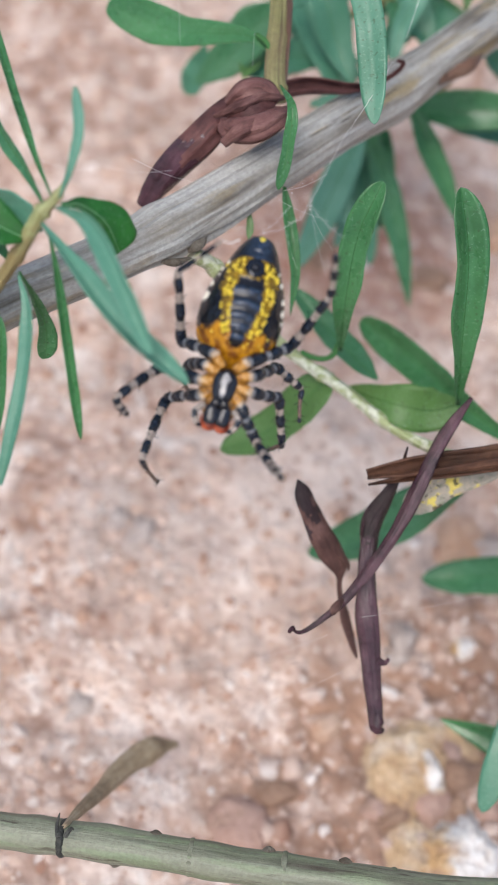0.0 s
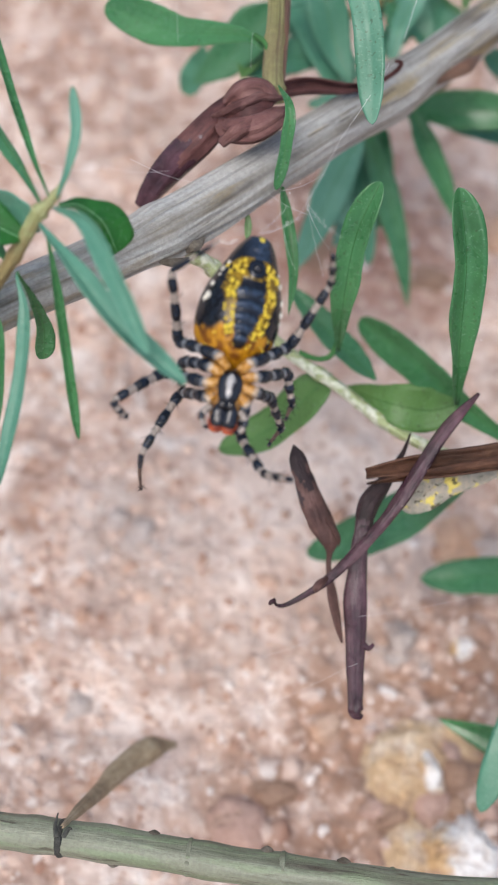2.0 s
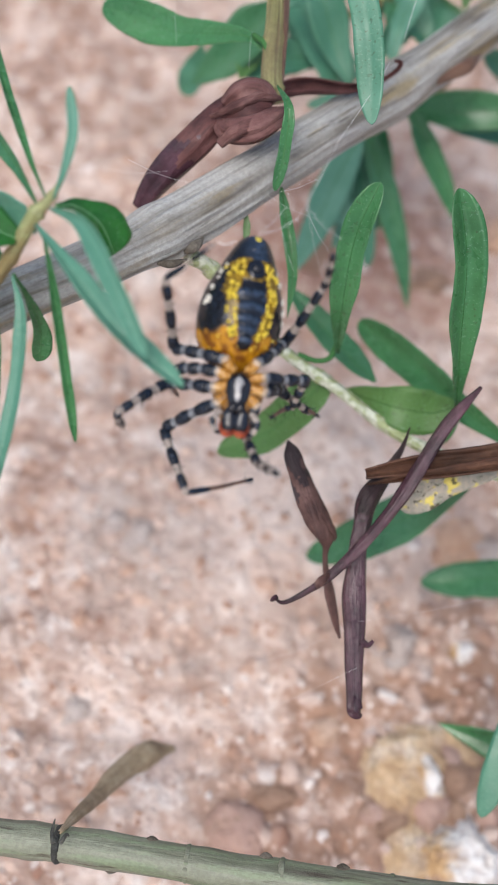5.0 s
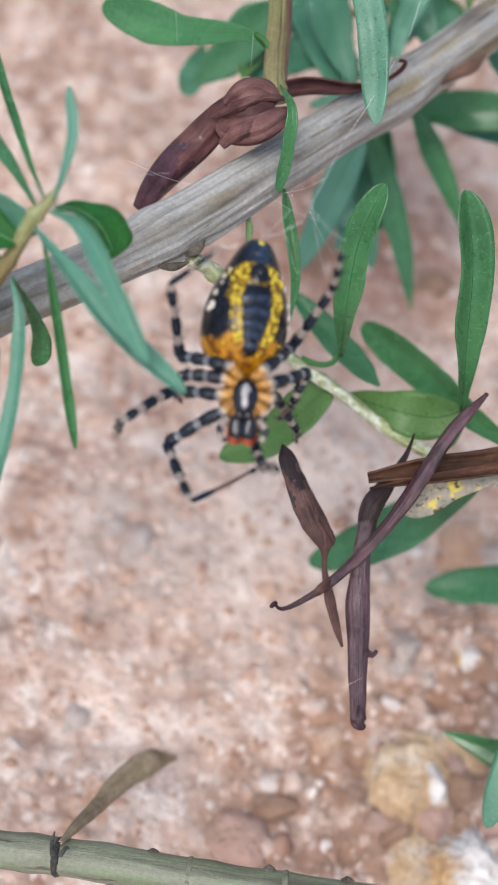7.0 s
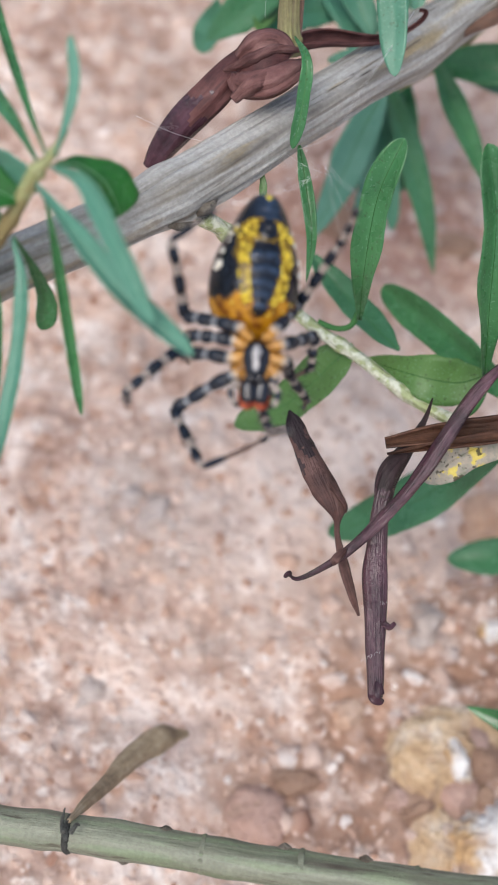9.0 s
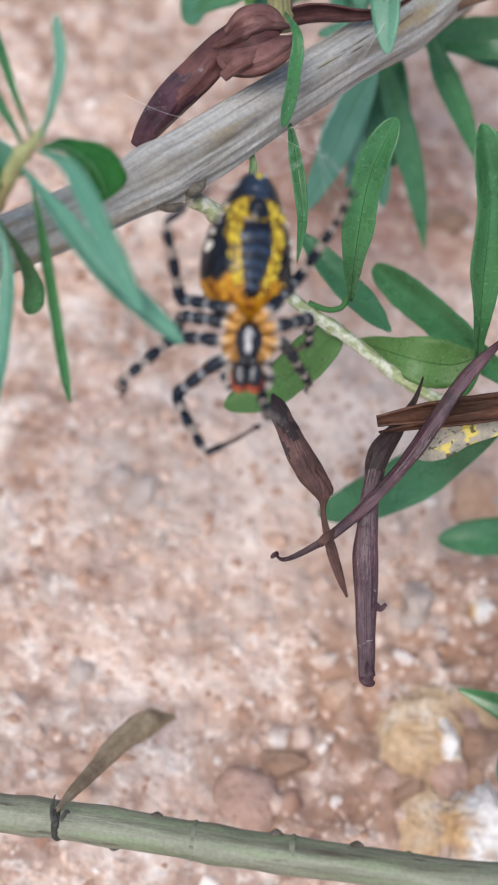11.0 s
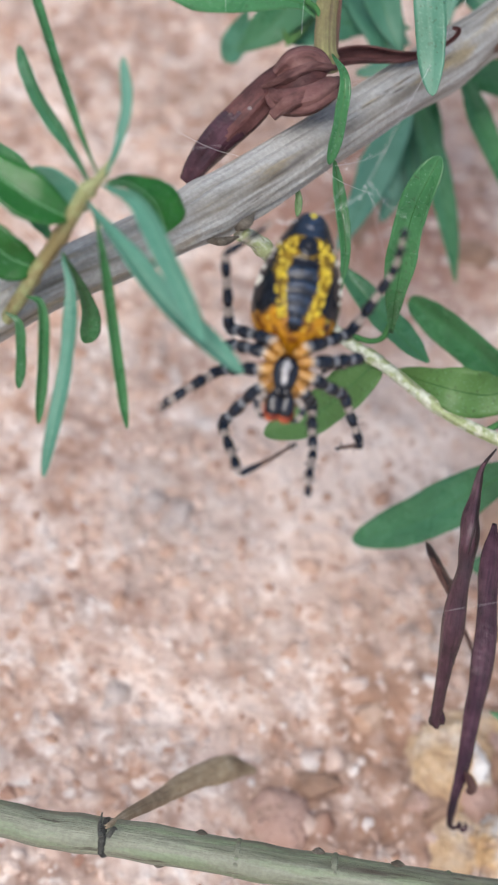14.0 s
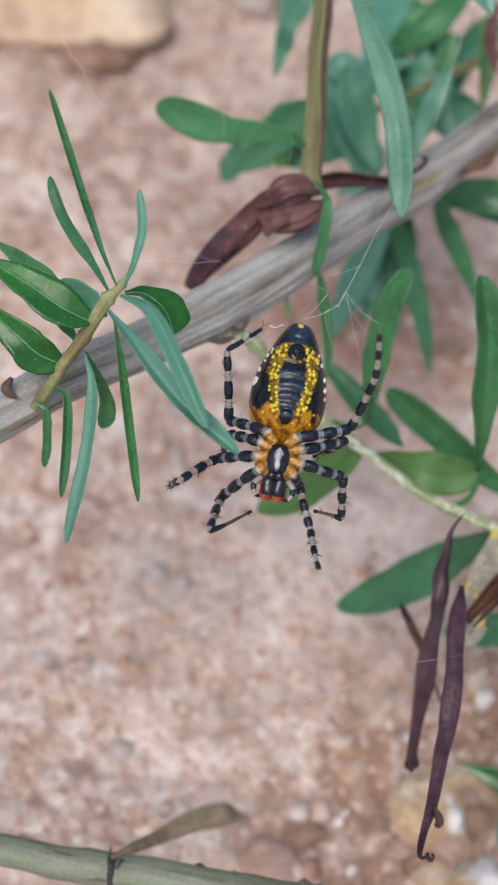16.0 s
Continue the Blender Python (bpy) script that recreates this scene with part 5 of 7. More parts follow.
def spider_body(sp):
    bm = lathe(PROFILE, 160, 130, 0.92, -SET_BACK)
    shades = []
    for v in bm.verts:
        p = v.co / MM
        c, up = skin_and_sheen(p.x, p.y, p.z + SET_BACK)
        shades.append(c)
        d = Vector((p.x, 0, p.z + SET_BACK))
        if d.length > 1e-3:
            v.co += d.normalized() * up * MM
    abdomen = part("abdomen", bm, SKIN_AND_SHEEN, sp, "black abdomen with yellow granular bands and an orange base")
    layer = abdomen.data.color_attributes.new("skin_and_sheen", "FLOAT_COLOR", "POINT")
    for k, c in enumerate(shades):
        layer.data[k].color = (*c, 1)
    rnd = random.Random(12)
    gold, pale = [], []
    for side in (-1, 1):
        y = 2.75
        while y < 8.0:
            inner = (midline(y) or 0.85) + 0.28
            across = 3 if y > 7.2 else 2
            for k in range(across):
                x = inner + k * 0.46 + rnd.uniform(-0.16, 0.16)
                if rnd.random() < (0.95 if k == 0 else 0.3 + 0.07 * y):
                    gold.append((side * x, y + rnd.uniform(-0.15, 0.15), rnd.uniform(0.15, 0.25)))
            y += 0.4
        gold += [(side * (0.95 + 0.4 * k + rnd.uniform(-0.1, 0.1)), 8.15 + 0.45 * m + rnd.uniform(-0.1, 0.1) - 0.15 * k, rnd.uniform(0.15, 0.24)) for m in range(2) for k in range(2 if m else 3)]
        flank = ((7.5, 2.5, 0.27), (6.3, 2.95, 0.27), (8.2, 2.1, 0.18)) + (((5.2, 3.15, 0.38), (4.9, 3.2, 0.3), (6.9, 2.6, 0.15)) if side < 0 else ((5.4, 3.12, 0.3), (4.6, 3.25, 0.2)))
        for y, x, r in flank:
            pale.append((side * (x + rnd.uniform(-0.08, 0.02)), y + rnd.uniform(-0.15, 0.15), r))
    gold += [(rnd.uniform(-2.6, 2.6), rnd.uniform(1.2, 3.0), rnd.uniform(0.08, 0.16)) for k in range(16)]
    for side in (-1, 1):
        beads([q for q in gold if q[0] * side > 0], BEAD_YELLOW, "yellow_band", abdomen, "band of bright yellow grains")
        beads([q for q in pale if q[0] * side > 0], BEAD_PALE, "flank_marking", abdomen, "creamy white spots on the flank")
    rim = bmesh.new()
    bmesh.ops.create_uvsphere(rim, u_segments=20, v_segments=12, radius=0.3 * MM)
    mound = skin_point(0, 8.15)[0]
    for v in rim.verts:
        v.co = Vector((v.co.x, v.co.y, v.co.z * 0.6)) * (1 + 0.4 * noise.noise(v.co * 6000)) + (mound + Vector((0, 0, 0.12))) * MM
    part("spinneret", rim, HEAD_DARK, abdomen, "glossy black spinneret mound")
    # fore body seen from below
    part("sternum", lathe([(-3.0, 0.05), (-2.8, 0.5), (-2.2, 0.85), (-1.2, 1.0), (-0.6, 0.8), (-0.25, 0.35), (-0.1, 0.05)], 28, 20, 0.55, 0.5), HEAD_DARK, sp, "glossy dark breast plate")
    stripe = lathe([(-2.5, 0.02), (-2.2, 0.2), (-1.6, 0.24), (-1.0, 0.32), (-0.6, 0.2), (-0.4, 0.02)], 24, 20, 0.45, 0.98)
    for v in stripe.verts:
        v.co.x *= 1 + 0.7 * noise.noise(v.co * 2200)
    part("breast_stripe", stripe, STERNUM_PALE, sp, "whitish breast stripe")
    part("carapace", lathe([(-4.4, 0.05), (-4.2, 1.0), (-3.2, 1.5), (-2.0, 2.0), (-0.9, 1.8), (-0.2, 0.8), (0.0, 0.05)], 36, 24, 0.6, -0.55), FORE_BODY, sp, "amber-brown fore body")
    for side in (-1, 1):
        jaw = lathe([(-4.7, 0.05), (-4.64, 0.42), (-4.25, 0.6), (-3.6, 0.58), (-3.1, 0.42), (-2.8, 0.2), (-2.7, 0.05)], 24, 20, 0.72, 0.42)
        for v in jaw.verts:
            v.co.x += side * 0.47 * MM
            v.co.z += 0.08 * MM * noise.noise(v.co * 1500)
        part("jaw", jaw, HEAD_DARK, sp, "glossy blue-black jaw")
        fang = lathe([(-5.2, 0.03), (-5.12, 0.35), (-4.85, 0.58), (-4.4, 0.68), (-3.8, 0.5), (-3.5, 0.05)], 20, 16, 0.5, 0.26)
        for v in fang.verts:
            v.co.x += side * 0.52 * MM
        part("fang", fang, FANG, sp, "orange-red fang base")
        part("mouthpart", lathe([(-3.3, 0.03), (-3.1, 0.34), (-2.7, 0.36), (-2.45, 0.03)], 14, 10, 0.6, 0.85 if side < 0 else 0.9), HEAD_DARK, sp, "dark grey mouthpart").location.x += side * 0.32 * MM
        palp = [(side * 1.2, -3.2, 0.2), (side * 1.75, -3.9, 0.5), (side * 1.5, -4.7, 0.6), (side * 1.05, -4.95, 0.5)]
        bm = tube(palp, [0.28, 0.26, 0.22, 0.12], 10, samples=20)
        ob = part("palp", bm, [LEG_PALE, LEG_DARK], sp, "banded feeler beside the jaws")
        band_faces(ob.data, 10, ((0.3, 0.5), (0.7, 1.0)))
    return abdomen


def band_faces(me, sides, bands):
    """Gives the faces of a tube that lie within the bands (0..1 along it) the second material."""
    rows = (len(me.polygons) - 2) // sides
    for p in me.polygons:
        u = (p.index // sides) / rows
        if any(a <= u < b for a, b in bands):
            p.material_index = 1


def leg_piece(sp, name, length, r0, r1, bands, pale, dark, seed, bend=0.0, hairs=8, label=""):
    """One rigid limb of a leg along +y from its joint, banded, with bristles."""
    rnd = random.Random(seed)
    sides, samples = 12, 43
    line = [(0, 0, 0), (bend * 0.7, length * 0.35, bend), (bend * 0.5, length * 0.7, bend * 0.8), (0, length, 0)]
    bm = bmesh.new()
    pts = spline(line, samples)
    rings = []
    for k, p in enumerate(pts):
        u = k / (samples - 1)
        swell = max([math.sin(math.pi * min(1, max(0, (u - a) / (b - a)))) for a, b in bands])
        r = (r0 + (r1 - r0) * u) * (0.88 + 0.28 * swell ** 0.6) * (0.55 if k in (0, samples - 1) else 1)
        rings.append([bm.verts.new((p + Vector((math.cos(2 * math.pi * j / sides) * r, 0, math.sin(2 * math.pi * j / sides) * r))) * MM) for j in range(sides)])
    for k in range(samples - 1):
        u = (k + 0.5) / (samples - 1)
        for j in range(sides):
            f = bm.faces.new((rings[k][j], rings[k][(j + 1) % sides], rings[k + 1][(j + 1) % sides], rings[k + 1][j]))
            f.material_index = 1 if any(a <= u < b for a, b in bands) else 0
    bm.faces.new(rings[0][::-1])
    bm.faces.new(rings[-1])
    ob = part(name, bm, [pale, dark], sp, label)
    bm = bmesh.new()
    for k in range(hairs):
        u, a = rnd.uniform(0.12, 0.95), rnd.uniform(0, 6.28)
        p = pts[int(u * (samples - 1))]
        out = Vector((math.cos(a), rnd.uniform(0.2, 0.9), math.sin(a))).normalized()
        r = r0 + (r1 - r0) * u
        root, tip = p + Vector((out.x, 0, out.z)) * r * 0.9, p + out * (r + rnd.uniform(0.3, 0.7))
        s = out.orthogonal().normalized() * 0.045
        q = out.cross(s).normalized() * 0.045
        vs = [bm.verts.new(w * MM) for w in (root + s, root - s * 0.5 + q, root - s * 0.5 - q, tip)]
        for tri in ((0, 1, 3), (1, 2, 3), (2, 0, 3)):
            bm.faces.new([vs[i] for i in tri])
    tagged(part("bristles", bm, dark, ob), kind="stuff")
    return ob


spider = thing("spider", (0, 0, 0), "black, yellow and orange spider with banded legs hanging head down", "spider")
abdomen = spider_body(spider)
LEGS = {}
# leg: root of the coxa, joint with the thigh, lengths of thigh, shin and foot (mm)
for leg_name, root, hip, lengths in (
        ("L1", (-0.75, -1.9, 0.2), (-1.5, -2.6, 0.2), (5.6, 6.4, 6.2)),
        ("L2", (-0.8, -1.2, 0.2), (-1.9, -1.5, 0.2), (4.4, 5.0, 1.9)),
        ("L3", (-0.75, -0.5, 0.2), (-1.7, -0.2, 0.2), (3.4, 2.6, 2.0)),
        ("L4", (-0.5, -0.1, 0.5), (-1.3, 0.75, 0.7), (4.6, 6.7, 5.2)),
        ("R1", (0.75, -1.9, 0.2), (1.5, -2.5, 0.2), (3.1, 4.4, 4.7)),
        ("R2", (0.8, -1.2, 0.2), (2.0, -1.4, 0.2), (4.2, 4.5, 3.2)),
        ("R3", (0.75, -0.5, 0.2), (1.8, -0.3, 0.2), (4.8, 3.1, 2.9)),
        ("R4", (0.5, -0.1, 0.5), (1.2, 0.7, 0.7), (5.2, 6.3, 4.3)),
        ):
    d = Vector(hip) - Vector(root)
    bm = tube([Vector(root), Vector(root) + d * 0.6, Vector(hip) + d.normalized() * 0.25], [0.34, 0.44, 0.4], 12, samples=14)
    ob = part("coxa", bm, [COXA, COXA_RING], spider, "orange hip joint with a pale ring")
    band_faces(ob.data, 12, ((0.75, 1.0),))
    k = len(LEGS)
    blunt = leg_name in ("R1", "R4", "L2")
    shin_end, foot_end = ((0.31, 0.2) if leg_name == "R4" else (0.33, 0.2)) if blunt else (0.3, 0.13)
    LEGS[leg_name] = (
        leg_piece(spider, "leg_femur", lengths[0], 0.47, 0.43, ((0.08, 0.36), (0.46, 0.7), (0.78, 1.0)), LEG_BLUISH, LEG_DARK, k, 0.1, 6, "thigh of a leg with dark and pale bands"),
        leg_piece(spider, "leg_tibia", lengths[1], 0.41, shin_end, ((0.0, 0.2), (0.32, 0.54), (0.68, 0.9)), LEG_PALE, LEG_DARK, k + 20, 0.08, 18, "shin of a leg with dark and pale bands"),
        leg_piece(spider, "leg_foot", lengths[2], shin_end if blunt else 0.24, foot_end, ((0.0, 0.22), (0.42, 0.62), (0.8, 1.0)) if blunt else (((0.0, 0.4), (0.52, 0.84)) if leg_name == "L4" else ((0.0, 0.3), (0.85, 1.0))), LEG_PALE if blunt or leg_name == "L4" else LEG_BROWN, LEG_DARK, k + 40, 0.12, 26 if blunt else 10, "dark-ended foot of a leg with fine bristles"))

# ---- silk threads ----
def thread(parent, a, b, r=0.035, sag=0.4, name="thread"):
    a, b = Vector(a), Vector(b)
    mid = (a + b) / 2 - Vector((0, 0, sag))
    return part(name, tube([a, mid, b], [r, r, r], 5, samples=10), SILK, parent)


web = thing("spider_web", (4.1, -4.9, 70.4), "torn sparse web of fine white silk threads", "web")
for a, b, r in (((0.4, -7.9, 69.4), (3.3, -5.9, 69.8), 0.07), ((3.3, -5.9, 69.8), (5.7, 2.1, 71.2), 0.05), ((1.5, 8.3, 58.2), (4.9, -0.4, 69.5), 0.05),
                ((3.9, -5, 70.3), (6.9, -7.3, 69.8), 0.045), ((0.5, -7.7, 69.5), (2.3, -3, 67.9), 0.05), ((5.7, 2.1, 71.2), (10.1, 24.3, 61.8), 0.06),
                ((11.1, 26.4, 63.2), (13.2, 38.2, 71), 0.065), ((3.9, -5, 70.3), (6.1, -7.3, 65), 0.03), ((2.3, -5.8, 67.9), (3.7, -7.1, 65.1), 0.03),
                ((-28, 21.5, 73.1), (-25.3, 18.8, 71.3), 0.04), ((-25.3, 18.8, 71.3), (-22.4, 15.7, 69.2), 0.04), ((-25.3, 18.8, 71.3), (-21.4, 18.5, 71.1), 0.025),
                ((-11.8, 27.5, 63.9), (-11, 25.1, 59.4), 0.03), ((-3.7, 24.9, 62.2), (-3.4, 22, 60.4), 0.03), ((-12.2, 5.2, 62.3), (-6.9, 12, 53.7), 0.04),
                ((-17.5, -5.4, 71), (-13.8, -3.8, 69.3), 0.04), ((4.9, -37.9, 44.9), (14.3, -31.2, 44.1), 0.019), ((13.7, -28, 46.2), (23.8, -25.1, 48.1), 0.019),
                ((5.6, -33.8, 47.6), (11.1, -30.3, 46.8), 0.019), ((-6.7, -31.8, 53.7), (3.2, -26.5, 57.2), 0.019), ((20.4, 4.1, 45.6), (23.8, 4.6, 45.9), 0.04),
                ((-8.1, 1.3, 65.5), (-12.5, -5.2, 71.2), 0.03), ((-1.2, -8.5, 69), (-2.6, -8.2, 68.3), 0.14), ((4.1, 3.6, 61.3), (6.3, -5.5, 66.2), 0.03),
                ((-0.1, 12.2, 53.9), (5, 3, 60.9), 0.03)):
    thread(web, a, b, r * 0.27)
    if r >= 0.045:
        for f in (0.22, 0.47, 0.7):
            bm = bmesh.new()
            bmesh.ops.create_icosphere(bm, subdivisions=1, radius=0.04 * MM)
            bmesh.ops.translate(bm, verts=bm.verts, vec=V(Vector(a).lerp(Vector(b), f)))
            part("silk_tuft", bm, SILK, web)
for p in ((3.9, -5, 70.4), (3.3, -6, 69.7), (2.3, 3.1, 63.3), (-25.3, 18.8, 71.3), (4.1, 3.5, 61.2)):
    bm = bmesh.new()
    bmesh.ops.create_icosphere(bm, subdivisions=2, radius=0.06 * MM)
    for v in bm.verts:
        v.co = v.co * (1 + 0.5 * noise.noise(v.co * 9000)) + V(p)
    part("silk_tuft", bm, SILK, web)

# ---- pebbles in the soil, singly ----
def build_pebbles():
    rnd = random.Random(21)
    kinds = []
    for k in range(10):
        bm = stone(MM, 40 + k, rnd.uniform(0.5, 0.85), 2, 0.6, 8)
        me = bpy.data.meshes.new("pebble")
        bm.to_mesh(me)
        bm.free()
        me.materials.append(PEBBLE)
        me.shade_smooth()
        kinds.append(me)
    for k in range(290):
        stony = k % 2 == 0
        x, y = (rnd.uniform(6, 48), rnd.uniform(-45, 12)) if stony else (rnd.uniform(-45, 50), rnd.uniform(-52, 70))
        r = (0.85 + 1.3 * rnd.random() ** 2.4) if stony else (0.8 + 0.9 * rnd.random() ** 3)
        ob = new("pebble", rnd.choice(kinds))
        ob.parent = ground
        ob.location = V((x, y, ground_height(x, y) - r * (0.25 if stony else 0.3)))
        ob.rotation_euler = (rnd.uniform(-0.3, 0.3), rnd.uniform(-0.3, 0.3), rnd.uniform(0, 6.28))
        ob.scale = (r, r * rnd.uniform(0.75, 1.2), r)


build_pebbles()


# ---- what moves ----
def motions():
    """All that moves: the animal, its legs, and the dry leaves that sway and swing round."""
    walk(spider, [
        (0, pose(-0.00047, -0.01647, 0.06284, 33.2, 2.9, -4.4)),
        (0.5, pose(-0.00033, -0.01646, 0.06285, 33.2, 3.1, -4.7)),
        (1, pose(-0.00059, -0.01648, 0.06284, 33.1, 3.7, -5.7)),
        (1.5, pose(-0.00046, -0.01656, 0.06278, 33.1, 3.4, -5.3)),
        (2, pose(0.00009, -0.01646, 0.06285, 33.3, 1.3, -2.0)),
        (2.5, pose(0.00042, -0.01642, 0.06287, 33.3, 0.2, -0.3)),
        (3, pose(0.00060, -0.01642, 0.06287, 33.3, -0.6, 0.8)),
        (3.5, pose(0.00077, -0.01631, 0.06295, 33.3, -0.9, 1.4)),
        (4, pose(0.00074, -0.01632, 0.06294, 33.3, -0.9, 1.4)),
        (6.5, pose(0.00089, -0.01643, 0.06287, 33.2, -2.2, 3.3)),
        (7, pose(0.00101, -0.01640, 0.06289, 33.2, -2.2, 3.3)),
        (7.5, pose(0.00093, -0.01638, 0.06290, 33.2, -2.3, 3.5)),
        (8, pose(0.00100, -0.01640, 0.06289, 33.2, -2.5, 3.9)),
        (10.5, pose(0.00090, -0.01612, 0.06307, 33.2, -3.2, 4.9)),
        (11, pose(0.00101, -0.01604, 0.06313, 33.2, -3.3, 5.0)),
        (11.5, pose(0.00090, -0.01607, 0.06311, 33.2, -3.0, 4.5)),
        (12, pose(-0.00019, -0.01621, 0.06301, 33.3, 0.8, -1.2)),
        (12.5, pose(0.00002, -0.01637, 0.06291, 33.3, 0.9, -1.3)),
        (13, pose(0.00013, -0.01645, 0.06286, 33.3, 0.1, -0.1)),
        (13.5, pose(-0.00006, -0.01610, 0.06309, 33.3, 1.0, -1.5)),
        (14, pose(-0.00010, -0.01634, 0.06293, 33.3, 0.5, -0.7)),
        (14.5, pose(-0.00005, -0.01646, 0.06285, 33.3, 1.0, -1.5)),
        (15, pose(-0.00002, -0.01651, 0.06282, 33.3, 0.8, -1.2)),
        (15.5, pose(-0.00000, -0.01665, 0.06272, 33.3, 0.9, -1.4)),
        (16, pose(0.00023, -0.01670, 0.06269, 33.3, 0.3, -0.4)),
    ])
    # the abdomen rolls on its stalk, and leans to the other side as it does
    rows = []
    for t, roll in ((0, 4), (1, 7), (1.5, 10), (2, 14), (3, 16), (4, 16), (7, 15), (8.2, 15), (10.5, 15), (11, 13), (11.6, 9), (12.2, 3), (13, 2), (14, 3), (15, 1), (16, 1)):
        rows.append((t, pose(-0.00006 * roll, 0, 0, 0, 0, -0.32 * roll) @ pose(0, 0, -SET_BACK * MM) @ pose(0, 0, 0, 0, roll, 0) @ pose(0, 0, SET_BACK * MM)))
    walk(abdomen, rows)
    walk(LEGS["L1"][0], [
        (0, pose(-0.00150, -0.00260, 0.00020, -56.1, -0.0, 104.6)),
        (1, pose(-0.00150, -0.00260, 0.00020, -64.4, 0.0, 107.3)),
        (2, pose(-0.00150, -0.00260, 0.00020, -63.0, -0.0, 87.0)),
        (2.5, pose(-0.00150, -0.00260, 0.00020, -34.1, -0.0, 127.0)),
        (3, pose(-0.00150, -0.00260, 0.00020, -33.8, -0.0, 120.7)),
        (4, pose(-0.00150, -0.00260, 0.00020, -33.6, -0.0, 118.1)),
        (6.5, pose(-0.00150, -0.00260, 0.00020, -24.1, 0.0, 124.3)),
        (8, pose(-0.00150, -0.00260, 0.00020, -17.7, -0.0, 122.6)),
        (10.5, pose(-0.00150, -0.00260, 0.00020, -27.0, -0.0, 124.0)),
        (12, pose(-0.00150, -0.00260, 0.00020, -32.6, -0.0, 137.5)),
        (13, pose(-0.00150, -0.00260, 0.00020, -35.0, -0.0, 129.3)),
        (14, pose(-0.00150, -0.00260, 0.00020, -39.2, 0.0, 142.1)),
        (15, pose(-0.00150, -0.00260, 0.00020, -41.9, 0.0, 145.5)),
        (16, pose(-0.00150, -0.00260, 0.00020, -42.3, 0.0, 134.6)),
    ])
    walk(LEGS["L1"][1], [
        (0, pose(-0.00454, -0.00339, -0.00447, 32.8, -0.0, 174.8)),
        (1, pose(-0.00382, -0.00332, -0.00488, 14.7, 0.0, 165.6)),
        (2, pose(-0.00405, -0.00246, -0.00482, 21.2, -0.0, 160.4)),
        (2.5, pose(-0.00522, -0.00541, -0.00296, 35.2, -0.0, -162.1)),
        (3, pose(-0.00552, -0.00499, -0.00293, 22.5, -0.0, -163.9)),
        (4, pose(-0.00564, -0.00481, -0.00291, 23.0, 0.0, -155.6)),
        (6.5, pose(-0.00574, -0.00550, -0.00210, 39.9, -0.0, -150.2)),
        (8, pose(-0.00602, -0.00549, -0.00151, 41.9, -0.0, -148.2)),
        (10.5, pose(-0.00566, -0.00540, -0.00236, 40.2, -0.0, -146.8)),
        (12, pose(-0.00471, -0.00610, -0.00284, 45.1, -0.0, -150.0)),
        (13, pose(-0.00507, -0.00552, -0.00303, 43.9, -0.0, -150.7)),
        (14, pose(-0.00418, -0.00604, -0.00336, 51.4, -0.0, -147.8)),
        (15, pose(-0.00388, -0.00605, -0.00356, 51.4, -0.0, -153.7)),
        (16, pose(-0.00446, -0.00553, -0.00359, 60.7, -0.0, 173.3)),
    ])
    walk(LEGS["L1"][2], [
        (0, pose(-0.00503, -0.00876, -0.00099, -69.2, -0.0, -140.8)),
        (1, pose(-0.00537, -0.00934, -0.00326, -71.3, 0.0, -173.2)),
        (2, pose(-0.00606, -0.00810, -0.00250, -59.6, -0.0, -177.3)),
        (2.5, pose(-0.00360, -0.01040, 0.00074, -53.1, -0.0, -86.7)),
        (3, pose(-0.00388, -0.01069, -0.00047, -43.7, -0.0, -90.5)),
        (4, pose(-0.00320, -0.01019, -0.00040, -33.5, 0.0, -85.3)),
        (6.5, pose(-0.00330, -0.00977, 0.00201, -27.3, 0.0, -58.0)),
        (8, pose(-0.00350, -0.00955, 0.00278, -26.5, -0.0, -61.7)),
        (10.5, pose(-0.00298, -0.00951, 0.00178, -44.4, -0.0, -63.5)),
        (12, pose(-0.00244, -0.01002, 0.00171, -44.0, -0.0, -56.5)),
        (13, pose(-0.00280, -0.00956, 0.00142, -45.4, -0.0, -58.4)),
        (14, pose(-0.00205, -0.00943, 0.00166, -39.1, 0.0, -52.9)),
        (15, pose(-0.00210, -0.00964, 0.00146, -22.2, 0.0, -39.7)),
        (16, pose(-0.00483, -0.00865, 0.00201, -49.5, -0.0, -54.4)),
    ])
